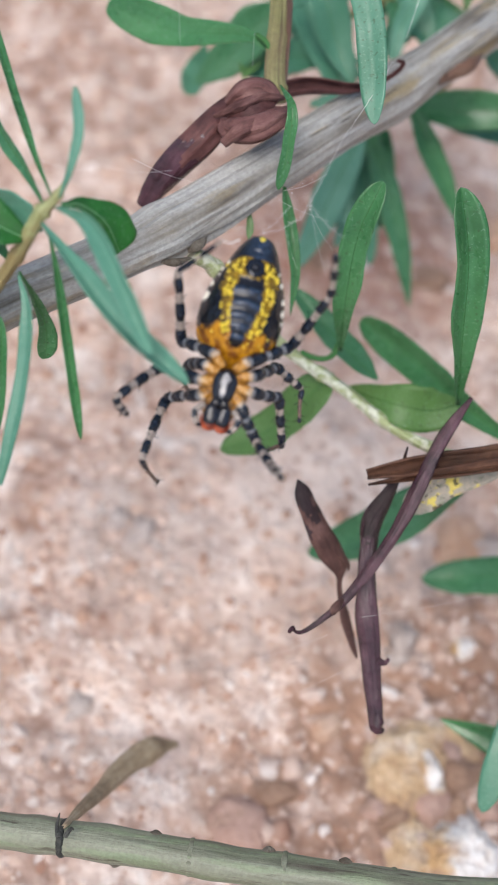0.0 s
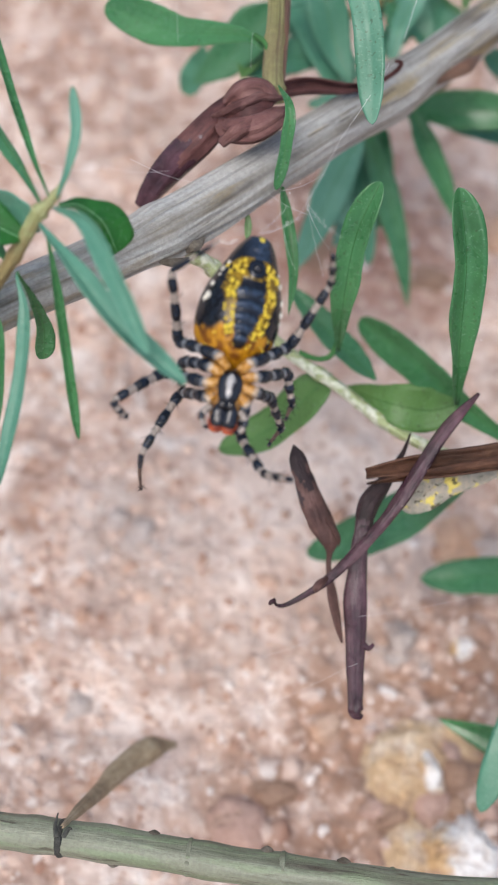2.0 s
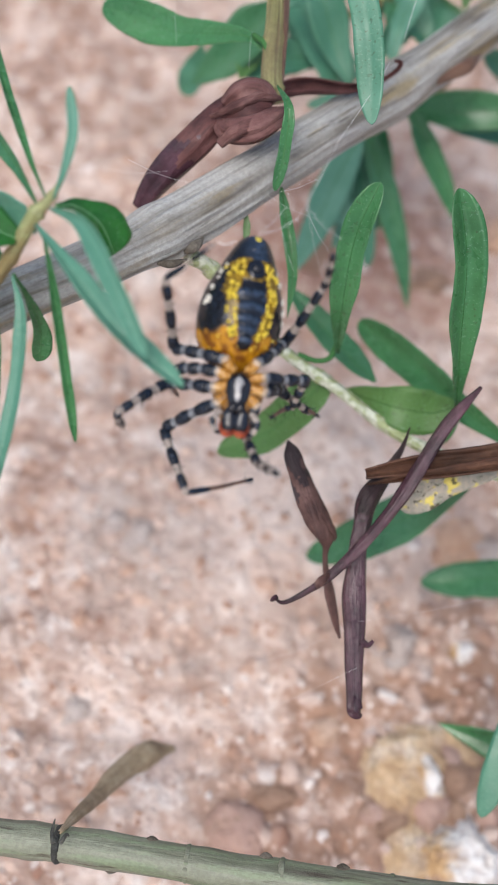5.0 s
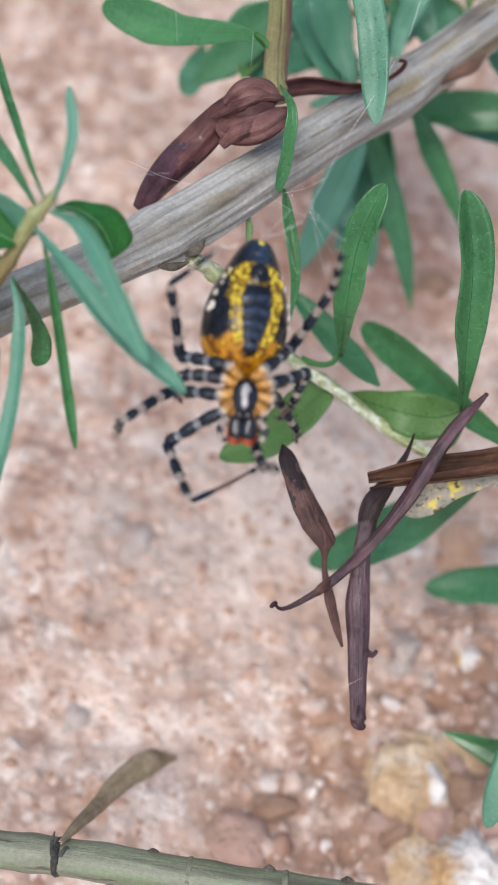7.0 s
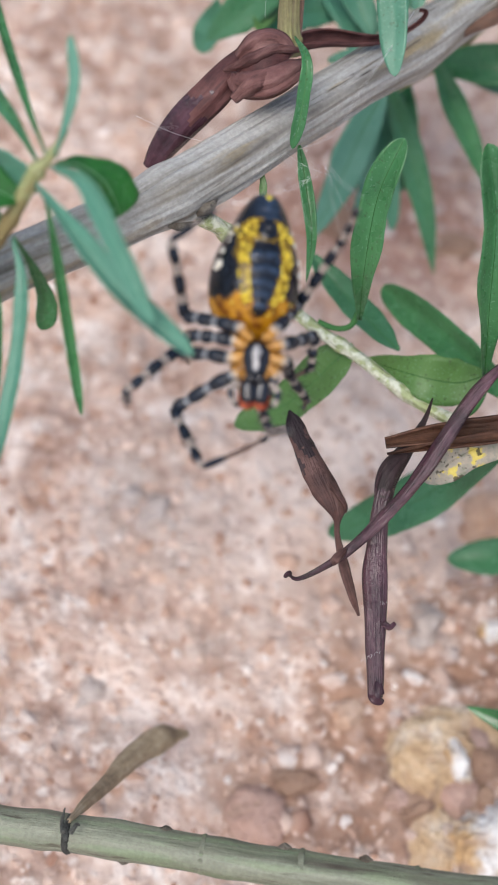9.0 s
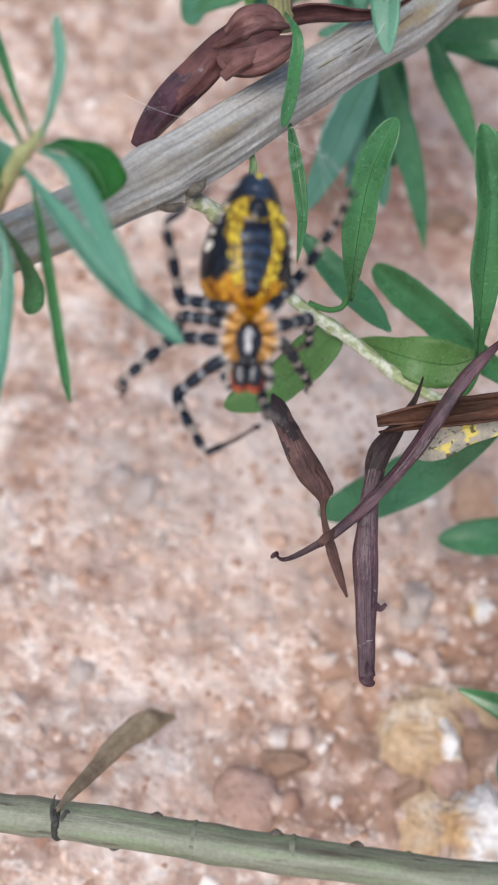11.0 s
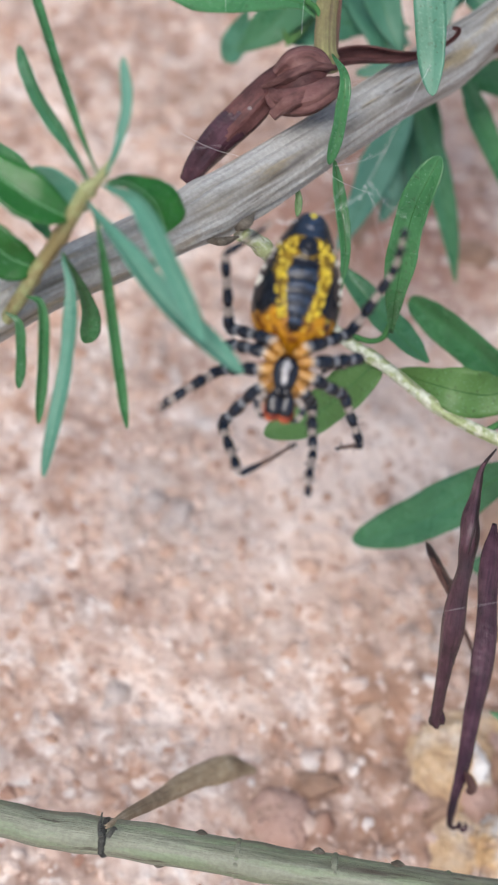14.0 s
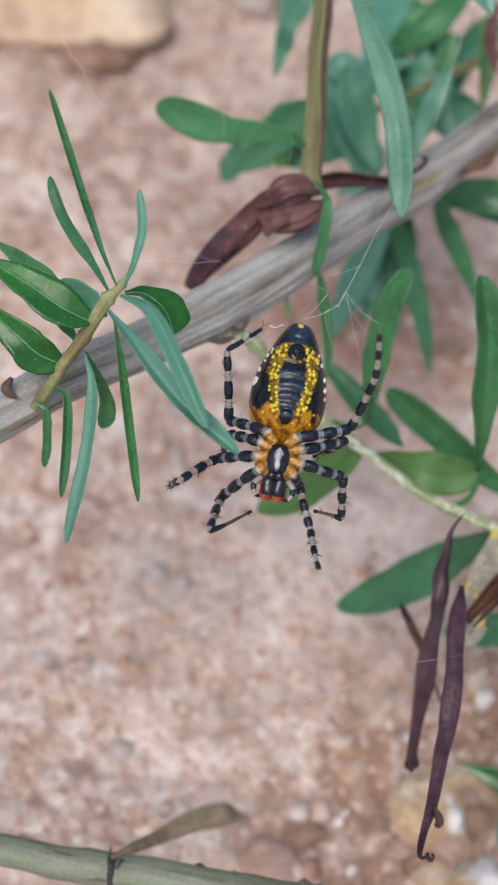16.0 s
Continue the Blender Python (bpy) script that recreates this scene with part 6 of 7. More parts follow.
    walk(LEGS["L2"][0], [
        (0, pose(-0.00190, -0.00150, 0.00020, -35.5, -0.0, 83.7)),
        (1, pose(-0.00190, -0.00150, 0.00020, -38.7, -0.0, 93.2)),
        (2, pose(-0.00190, -0.00150, 0.00020, -33.5, -0.0, 85.9)),
        (2.5, pose(-0.00190, -0.00150, 0.00020, -26.6, -0.0, 86.8)),
        (3, pose(-0.00190, -0.00150, 0.00020, -22.7, 0.0, 87.4)),
        (4, pose(-0.00190, -0.00150, 0.00020, -24.5, -0.0, 89.1)),
        (6.5, pose(-0.00190, -0.00150, 0.00020, -28.2, 0.0, 89.9)),
        (8, pose(-0.00190, -0.00150, 0.00020, -17.6, 0.0, 86.3)),
        (10.5, pose(-0.00190, -0.00150, 0.00020, -26.7, -0.0, 85.0)),
        (12, pose(-0.00190, -0.00150, 0.00020, -37.1, -0.0, 98.5)),
        (13, pose(-0.00190, -0.00150, 0.00020, -33.3, -0.0, 94.1)),
        (14, pose(-0.00190, -0.00150, 0.00020, -44.2, -0.0, 98.4)),
        (15, pose(-0.00190, -0.00150, 0.00020, -37.1, -0.0, 107.5)),
        (16, pose(-0.00190, -0.00150, 0.00020, -36.2, -0.0, 101.1)),
    ])
    walk(LEGS["L2"][1], [
        (0, pose(-0.00545, -0.00111, -0.00235, 32.2, -0.0, 142.0)),
        (1, pose(-0.00532, -0.00169, -0.00254, 37.9, -0.0, 139.0)),
        (2, pose(-0.00555, -0.00124, -0.00222, 25.8, 0.0, 132.7)),
        (2.5, pose(-0.00581, -0.00128, -0.00176, 28.4, -0.0, 133.8)),
        (3, pose(-0.00594, -0.00132, -0.00149, 30.2, -0.0, 135.5)),
        (4, pose(-0.00589, -0.00144, -0.00162, 29.6, 0.0, 133.1)),
        (6.5, pose(-0.00576, -0.00150, -0.00187, 31.9, -0.0, 127.1)),
        (8, pose(-0.00607, -0.00123, -0.00112, 28.3, -0.0, 132.7)),
        (10.5, pose(-0.00580, -0.00116, -0.00177, 25.4, -0.0, 134.6)),
        (12, pose(-0.00536, -0.00202, -0.00244, 25.6, -0.0, 133.7)),
        (13, pose(-0.00556, -0.00176, -0.00220, 36.6, -0.0, 134.6)),
        (14, pose(-0.00501, -0.00196, -0.00286, 27.1, -0.0, 132.7)),
        (15, pose(-0.00524, -0.00255, -0.00244, 34.5, 0.0, 130.0)),
        (16, pose(-0.00537, -0.00218, -0.00239, 38.1, -0.0, 132.2)),
    ])
    walk(LEGS["L2"][2], [
        (0, pose(-0.00807, -0.00447, 0.00033, -36.7, -0.0, -135.0)),
        (1, pose(-0.00792, -0.00469, 0.00056, -39.5, -0.0, -121.6)),
        (2, pose(-0.00888, -0.00431, -0.00003, -28.1, -0.0, -130.8)),
        (2.5, pose(-0.00901, -0.00435, 0.00063, -44.8, -0.0, -134.2)),
        (3, pose(-0.00899, -0.00442, 0.00103, -56.7, 0.0, -137.1)),
        (4, pose(-0.00908, -0.00443, 0.00087, -56.7, -0.0, -137.8)),
        (6.5, pose(-0.00917, -0.00407, 0.00079, -65.2, -0.0, 158.3)),
        (8, pose(-0.00933, -0.00424, 0.00126, -63.1, -0.0, 171.1)),
        (10.5, pose(-0.00904, -0.00435, 0.00039, -64.8, -0.0, 175.9)),
        (12, pose(-0.00864, -0.00515, -0.00027, -51.5, 0.0, 142.4)),
        (13, pose(-0.00843, -0.00459, 0.00080, -56.9, -0.0, 133.3)),
        (14, pose(-0.00830, -0.00500, -0.00057, -66.1, -0.0, 141.7)),
        (15, pose(-0.00841, -0.00522, 0.00041, -68.1, -0.0, 132.1)),
        (16, pose(-0.00830, -0.00484, 0.00071, -62.6, -0.0, 129.2)),
    ])
    walk(LEGS["L3"][0], [
        (0, pose(-0.00170, -0.00020, 0.00020, -61.9, -0.0, 93.5)),
        (1, pose(-0.00170, -0.00020, 0.00020, -65.8, 0.0, 95.2)),
        (2, pose(-0.00170, -0.00020, 0.00020, -44.3, 0.0, 86.1)),
        (2.5, pose(-0.00170, -0.00020, 0.00020, -35.0, 0.0, 87.5)),
        (3, pose(-0.00170, -0.00020, 0.00020, -28.2, -0.0, 88.2)),
        (4, pose(-0.00170, -0.00020, 0.00020, -19.1, -0.0, 90.3)),
        (6.5, pose(-0.00170, -0.00020, 0.00020, -19.6, 0.0, 89.0)),
        (8, pose(-0.00170, -0.00020, 0.00020, -5.9, 0.0, 88.0)),
        (10.5, pose(-0.00170, -0.00020, 0.00020, -15.9, -0.0, 82.3)),
        (12, pose(-0.00170, -0.00020, 0.00020, -12.5, -0.0, 86.5)),
        (13, pose(-0.00170, -0.00020, 0.00020, 0.0, 0.0, 84.1)),
        (14, pose(-0.00170, -0.00020, 0.00020, -30.7, -0.0, 85.5)),
        (15, pose(-0.00170, -0.00020, 0.00020, -36.4, -0.0, 87.9)),
        (16, pose(-0.00170, -0.00020, 0.00020, -28.9, -0.0, 85.2)),
    ])
    walk(LEGS["L3"][1], [
        (0, pose(-0.00332, -0.00030, -0.00284, -64.0, -0.0, 168.8)),
        (1, pose(-0.00311, -0.00033, -0.00294, -64.0, -0.0, 170.3)),
        (2, pose(-0.00416, -0.00003, -0.00220, -64.2, 0.0, 165.1)),
        (2.5, pose(-0.00452, -0.00008, -0.00178, -64.2, -0.0, 163.1)),
        (3, pose(-0.00473, -0.00010, -0.00142, -64.3, -0.0, 161.8)),
        (4, pose(-0.00495, -0.00022, -0.00093, -64.4, 0.0, 160.7)),
        (6.5, pose(-0.00494, -0.00014, -0.00096, -64.8, -0.0, 158.6)),
        (8, pose(-0.00512, -0.00008, -0.00015, -65.0, -0.0, 156.4)),
        (10.5, pose(-0.00498, 0.00024, -0.00075, -66.5, -0.0, 153.2)),
        (12, pose(-0.00505, 0.00000, -0.00054, -65.5, -0.0, 154.8)),
        (13, pose(-0.00512, 0.00015, 0.00020, -66.2, -0.0, 151.8)),
        (14, pose(-0.00465, 0.00003, -0.00156, -65.7, -0.0, 166.5)),
        (15, pose(-0.00447, -0.00010, -0.00184, -62.6, 0.0, 168.7)),
        (16, pose(-0.00470, 0.00005, -0.00146, -60.9, 0.0, 168.1)),
    ])
    walk(LEGS["L3"][2], [
        (0, pose(-0.00354, -0.00142, -0.00517, -58.2, 0.0, -154.5)),
        (1, pose(-0.00330, -0.00145, -0.00527, -58.2, -0.0, -153.0)),
        (2, pose(-0.00445, -0.00113, -0.00454, -58.6, 0.0, -158.0)),
        (2.5, pose(-0.00484, -0.00116, -0.00411, -58.7, -0.0, -160.0)),
        (3, pose(-0.00509, -0.00117, -0.00376, -58.8, -0.0, -161.4)),
        (4, pose(-0.00532, -0.00128, -0.00327, -59.1, -0.0, -162.4)),
        (6.5, pose(-0.00535, -0.00117, -0.00330, -59.6, -0.0, -164.9)),
        (8, pose(-0.00556, -0.00108, -0.00251, -60.3, 0.0, -166.7)),
        (10.5, pose(-0.00545, -0.00068, -0.00313, -62.8, -0.0, -170.0)),
        (12, pose(-0.00551, -0.00097, -0.00290, -63.4, -0.0, -167.9)),
        (13, pose(-0.00562, -0.00077, -0.00217, -63.5, 0.0, -163.8)),
        (14, pose(-0.00490, -0.00101, -0.00392, -59.7, 0.0, -157.6)),
        (15, pose(-0.00470, -0.00127, -0.00415, -55.6, -0.0, -156.2)),
        (16, pose(-0.00496, -0.00118, -0.00373, -53.4, -0.0, -156.9)),
    ])
    walk(LEGS["L4"][0], [
        (0, pose(-0.00130, 0.00075, 0.00070, -46.0, -0.0, 80.1)),
        (1, pose(-0.00130, 0.00075, 0.00070, -47.0, -0.0, 86.3)),
        (2, pose(-0.00130, 0.00075, 0.00070, -36.5, -0.0, 79.3)),
        (2.5, pose(-0.00130, 0.00075, 0.00070, -29.1, -0.0, 81.4)),
        (3, pose(-0.00130, 0.00075, 0.00070, -23.3, 0.0, 82.7)),
        (4, pose(-0.00130, 0.00075, 0.00070, -18.8, -0.0, 83.0)),
        (6.5, pose(-0.00130, 0.00075, 0.00070, -27.4, -0.0, 82.0)),
        (8, pose(-0.00130, 0.00075, 0.00070, -19.2, -0.0, 82.3)),
        (10.5, pose(-0.00130, 0.00075, 0.00070, -21.3, 0.0, 78.1)),
        (12, pose(-0.00130, 0.00075, 0.00070, -40.0, -0.0, 87.3)),
        (13, pose(-0.00130, 0.00075, 0.00070, -30.1, -0.0, 79.6)),
        (14, pose(-0.00130, 0.00075, 0.00070, -37.6, -0.0, 82.1)),
        (15, pose(-0.00130, 0.00075, 0.00070, -39.4, -0.0, 79.0)),
        (16, pose(-0.00130, 0.00075, 0.00070, -36.2, -0.0, 81.0)),
    ])
    walk(LEGS["L4"][1], [
        (0, pose(-0.00442, 0.00129, -0.00258, 39.7, -0.0, 14.1)),
        (1, pose(-0.00441, 0.00095, -0.00264, 35.7, -0.0, 14.8)),
        (2, pose(-0.00490, 0.00143, -0.00201, 40.1, 0.0, 14.4)),
        (2.5, pose(-0.00524, 0.00135, -0.00152, 39.7, -0.0, 12.1)),
        (3, pose(-0.00546, 0.00128, -0.00111, 39.4, -0.0, 10.5)),
        (4, pose(-0.00559, 0.00128, -0.00077, 42.4, -0.0, 10.5)),
        (6.5, pose(-0.00531, 0.00131, -0.00140, 40.7, -0.0, 10.7)),
        (8, pose(-0.00557, 0.00133, -0.00080, 39.7, -0.0, 10.2)),
        (10.5, pose(-0.00546, 0.00163, -0.00096, 41.0, -0.0, 10.8)),
        (12, pose(-0.00479, 0.00091, -0.00223, 38.2, 0.0, 9.8)),
        (13, pose(-0.00518, 0.00146, -0.00159, 42.6, 0.0, 10.2)),
        (14, pose(-0.00488, 0.00125, -0.00208, 39.0, -0.0, 11.8)),
        (15, pose(-0.00476, 0.00142, -0.00219, 35.5, 0.0, 13.1)),
        (16, pose(-0.00494, 0.00132, -0.00200, 25.6, -0.0, 10.6)),
    ])
    walk(LEGS["L4"][2], [
        (0, pose(-0.00567, 0.00627, 0.00168, 39.7, -0.0, -48.3)),
        (1, pose(-0.00579, 0.00619, 0.00125, 41.7, -0.0, -48.2)),
        (2, pose(-0.00617, 0.00638, 0.00228, 34.7, -0.0, -52.5)),
        (2.5, pose(-0.00632, 0.00636, 0.00274, 33.2, 0.0, -54.2)),
        (3, pose(-0.00639, 0.00635, 0.00312, 31.4, 0.0, -55.3)),
        (4, pose(-0.00649, 0.00612, 0.00372, 31.5, 0.0, -54.4)),
        (6.5, pose(-0.00625, 0.00628, 0.00295, 31.1, -0.0, -52.4)),
        (8, pose(-0.00648, 0.00638, 0.00346, 30.6, -0.0, -57.6)),
        (10.5, pose(-0.00640, 0.00657, 0.00342, 29.0, 0.0, -58.5)),
        (12, pose(-0.00568, 0.00608, 0.00190, 37.7, 0.0, -47.1)),
        (13, pose(-0.00606, 0.00629, 0.00292, 38.0, 0.0, -49.8)),
        (14, pose(-0.00594, 0.00632, 0.00212, 39.6, -0.0, -52.4)),
        (15, pose(-0.00599, 0.00671, 0.00168, 36.0, 0.0, -51.3)),
        (16, pose(-0.00604, 0.00724, 0.00089, 37.1, -0.0, -53.5)),
    ])
    walk(LEGS["R1"][0], [
        (0, pose(0.00150, -0.00250, 0.00020, -22.5, -0.0, -142.5)),
        (1, pose(0.00150, -0.00250, 0.00020, -21.9, -0.0, -139.5)),
        (2, pose(0.00150, -0.00250, 0.00020, -38.2, -0.0, 179.7)),
        (2.5, pose(0.00150, -0.00250, 0.00020, -31.8, -0.0, 172.5)),
        (3, pose(0.00150, -0.00250, 0.00020, -27.2, -0.0, 170.0)),
        (4, pose(0.00150, -0.00250, 0.00020, -29.9, -0.0, 167.1)),
        (6.5, pose(0.00150, -0.00250, 0.00020, -54.0, -0.0, 161.8)),
        (8, pose(0.00150, -0.00250, 0.00020, -31.0, -0.0, 159.9)),
        (10.5, pose(0.00150, -0.00250, 0.00020, -42.7, -0.0, 161.3)),
        (12, pose(0.00150, -0.00250, 0.00020, -48.2, -0.0, 177.4)),
        (13, pose(0.00150, -0.00250, 0.00020, -50.0, -0.0, -176.6)),
        (14, pose(0.00150, -0.00250, 0.00020, -66.2, -0.0, -130.0)),
        (15, pose(0.00150, -0.00250, 0.00020, -63.6, -0.0, -127.7)),
        (16, pose(0.00150, -0.00250, 0.00020, -68.4, -0.0, -135.7)),
    ])
    walk(LEGS["R1"][1], [
        (0, pose(0.00326, -0.00480, -0.00100, 54.6, -0.0, -135.3)),
        (1, pose(0.00339, -0.00471, -0.00097, 55.0, 0.0, -147.3)),
        (2, pose(0.00149, -0.00496, -0.00174, 36.5, 0.0, -138.1)),
        (2.5, pose(0.00115, -0.00514, -0.00145, 38.1, -0.0, -139.6)),
        (3, pose(0.00102, -0.00524, -0.00123, 39.7, -0.0, -140.4)),
        (4, pose(0.00090, -0.00515, -0.00136, 50.8, -0.0, -144.1)),
        (6.5, pose(0.00092, -0.00425, -0.00234, 51.2, -0.0, -156.9)),
        (8, pose(0.00058, -0.00502, -0.00141, 65.3, -0.0, -154.6)),
        (10.5, pose(0.00076, -0.00468, -0.00193, 60.3, -0.0, -163.6)),
        (12, pose(0.00140, -0.00459, -0.00213, 58.8, -0.0, -154.5)),
        (13, pose(0.00162, -0.00451, -0.00220, 35.9, 0.0, -157.8)),
        (14, pose(0.00247, -0.00331, -0.00267, 33.9, 0.0, -170.1)),
        (15, pose(0.00260, -0.00335, -0.00261, 35.2, -0.0, -158.0)),
        (16, pose(0.00231, -0.00333, -0.00271, 19.2, -0.0, -156.9)),
    ])
    walk(LEGS["R1"][2], [
        (0, pose(0.00504, -0.00660, 0.00257, 80.4, -11.2, -176.6)),
        (1, pose(0.00474, -0.00682, 0.00261, 69.9, 0.0, -130.3)),
        (2, pose(0.00384, -0.00758, 0.00086, 60.7, -0.0, -88.7)),
        (2.5, pose(0.00338, -0.00776, 0.00125, 67.2, -0.0, -83.8)),
        (3, pose(0.00316, -0.00784, 0.00156, 93.2, -17.0, -174.7)),
        (4, pose(0.00251, -0.00739, 0.00203, 65.3, -0.0, -105.1)),
        (6.5, pose(0.00200, -0.00677, 0.00107, 88.9, -11.9, -176.4)),
        (8, pose(0.00136, -0.00667, 0.00256, 90.4, -17.3, -174.6)),
        (10.5, pose(0.00137, -0.00676, 0.00187, 89.3, -13.7, -175.8)),
        (12, pose(0.00238, -0.00663, 0.00161, 77.4, -11.5, -176.5)),
        (13, pose(0.00296, -0.00779, 0.00037, 69.1, -0.0, -158.8)),
        (14, pose(0.00310, -0.00689, -0.00023, 47.3, 0.0, -179.7)),
        (15, pose(0.00394, -0.00667, -0.00009, 25.7, -0.0, -167.5)),
        (16, pose(0.00392, -0.00712, -0.00127, 45.1, -0.0, -160.2)),
    ])
    walk(LEGS["R2"][0], [
        (0, pose(0.00200, -0.00140, 0.00020, -53.8, -0.0, -84.2)),
        (1, pose(0.00200, -0.00140, 0.00020, -40.4, -0.0, -106.5)),
        (2, pose(0.00200, -0.00140, 0.00020, -70.9, -0.0, -93.8)),
        (2.5, pose(0.00200, -0.00140, 0.00020, -87.6, -13.3, -4.1)),
        (3, pose(0.00200, -0.00140, 0.00020, -84.0, -10.1, -3.1)),
        (4, pose(0.00200, -0.00140, 0.00020, -66.7, -0.0, -77.8)),
        (6.5, pose(0.00200, -0.00140, 0.00020, -82.8, -9.0, -2.7)),
        (8, pose(0.00200, -0.00140, 0.00020, -97.1, -5.3, -1.6)),
        (10.5, pose(0.00200, -0.00140, 0.00020, -99.1, -11.1, -3.4)),
        (12, pose(0.00200, -0.00140, 0.00020, -56.5, -0.0, -103.7)),
        (13, pose(0.00200, -0.00140, 0.00020, -47.8, 0.0, -111.7)),
        (14, pose(0.00200, -0.00140, 0.00020, -46.1, 0.0, -106.5)),
        (15, pose(0.00200, -0.00140, 0.00020, -25.1, 0.0, -99.5)),
        (16, pose(0.00200, -0.00140, 0.00020, -18.5, 0.0, -97.8)),
    ])
    walk(LEGS["R2"][1], [
        (0, pose(0.00449, -0.00115, -0.00322, -28.8, -0.0, -161.5)),
        (1, pose(0.00509, -0.00232, -0.00254, -28.7, 0.0, -160.0)),
        (2, pose(0.00338, -0.00149, -0.00380, -52.8, -0.0, -146.5)),
        (2.5, pose(0.00298, -0.00130, -0.00392, -54.7, 0.0, -147.2)),
        (3, pose(0.00276, -0.00100, -0.00395, -56.5, -0.0, -147.2)),
        (4, pose(0.00363, -0.00105, -0.00369, -54.1, -0.0, -100.5)),
        (6.5, pose(0.00268, -0.00090, -0.00395, -39.0, 0.0, -141.6)),
        (8, pose(0.00237, -0.00194, -0.00399, -51.7, -0.0, -138.7)),
        (10.5, pose(0.00277, -0.00211, -0.00390, -51.9, -0.0, -143.1)),
        (12, pose(0.00427, -0.00195, -0.00333, -51.4, 0.0, -143.8)),
        (13, pose(0.00464, -0.00245, -0.00294, -62.4, -0.0, -135.3)),
        (14, pose(0.00482, -0.00223, -0.00285, -19.4, -0.0, -150.2)),
        (15, pose(0.00578, -0.00203, -0.00160, -16.9, -0.0, -168.2)),
        (16, pose(0.00598, -0.00194, -0.00114, -32.3, 0.0, -170.2)),
    ])
    walk(LEGS["R2"][2], [
        (0, pose(0.00574, -0.00488, -0.00538, 61.5, -0.0, 121.4)),
        (1, pose(0.00644, -0.00602, -0.00470, 59.5, -0.0, 79.0)),
        (2, pose(0.00488, -0.00376, -0.00738, 53.5, -0.0, 150.4)),
        (2.5, pose(0.00439, -0.00348, -0.00758, 59.7, -0.0, 155.3)),
        (3, pose(0.00410, -0.00308, -0.00769, 65.0, 0.0, 163.8)),
        (4, pose(0.00622, -0.00153, -0.00733, 71.3, -0.0, -123.2)),
        (6.5, pose(0.00485, -0.00363, -0.00678, 78.9, -2.6, -179.2)),
        (8, pose(0.00421, -0.00403, -0.00751, 76.0, 8.5, 177.4)),
        (10.5, pose(0.00443, -0.00433, -0.00744, 78.7, 4.6, 178.6)),
        (12, pose(0.00592, -0.00422, -0.00684, 78.8, 9.0, 177.3)),
        (13, pose(0.00611, -0.00393, -0.00692, 0.0, -0.0, 165.5)),
        (14, pose(0.00692, -0.00591, -0.00434, 47.8, -0.0, 103.9)),
        (15, pose(0.00666, -0.00624, -0.00291, 38.8, -0.0, 99.4)),
        (16, pose(0.00663, -0.00568, -0.00354, 30.6, -0.0, 83.2)),
    ])
    walk(LEGS["R3"][0], [
        (0, pose(0.00180, -0.00030, 0.00020, -59.5, -0.0, -49.1)),
        (1, pose(0.00180, -0.00030, 0.00020, -55.4, -0.0, -60.1)),
        (2, pose(0.00180, -0.00030, 0.00020, -54.8, -0.0, -66.1)),
        (2.5, pose(0.00180, -0.00030, 0.00020, -55.0, -0.0, -73.9)),
        (3, pose(0.00180, -0.00030, 0.00020, -52.4, -0.0, -80.4)),
        (4, pose(0.00180, -0.00030, 0.00020, -41.7, -0.0, -91.5)),
        (6.5, pose(0.00180, -0.00030, 0.00020, -44.1, 0.0, -66.6)),
        (8, pose(0.00180, -0.00030, 0.00020, -53.1, -0.0, -65.3)),
        (10.5, pose(0.00180, -0.00030, 0.00020, -56.5, -0.0, -69.3)),
        (12, pose(0.00180, -0.00030, 0.00020, -44.0, -0.0, -69.3)),
        (13, pose(0.00180, -0.00030, 0.00020, -43.9, -0.0, -63.7)),
        (14, pose(0.00180, -0.00030, 0.00020, -35.0, -0.0, -74.2)),
        (15, pose(0.00180, -0.00030, 0.00020, -17.2, -0.0, -68.5)),
        (16, pose(0.00180, -0.00030, 0.00020, -28.3, 0.0, -66.9)),
    ])
    walk(LEGS["R3"][1], [
        (0, pose(0.00365, 0.00130, -0.00394, -26.7, -0.0, -115.6)),
        (1, pose(0.00417, 0.00106, -0.00375, -21.9, -0.0, -144.8)),
        (2, pose(0.00434, 0.00082, -0.00373, -28.0, -0.0, -159.9)),
        (2.5, pose(0.00445, 0.00047, -0.00374, -40.1, 0.0, -161.6)),
        (3, pose(0.00469, 0.00019, -0.00361, -49.6, 0.0, -162.6)),
        (4, pose(0.00539, -0.00039, -0.00300, -46.1, -0.0, 164.7)),
        (6.5, pose(0.00497, 0.00107, -0.00314, -19.0, -0.0, 158.7)),
        (8, pose(0.00442, 0.00090, -0.00365, -27.5, -0.0, 166.1)),
        (10.5, pose(0.00428, 0.00064, -0.00381, -44.8, -0.0, -169.9)),
        (12, pose(0.00503, 0.00092, -0.00314, -56.4, -0.0, 151.3)),
        (13, pose(0.00490, 0.00124, -0.00313, -46.2, 0.0, 143.9)),
        (14, pose(0.00559, 0.00077, -0.00256, -57.7, -0.0, 119.5)),
        (15, pose(0.00607, 0.00138, -0.00122, -55.7, -0.0, 112.8)),
        (16, pose(0.00569, 0.00136, -0.00208, -56.4, 0.0, 131.6)),
    ])
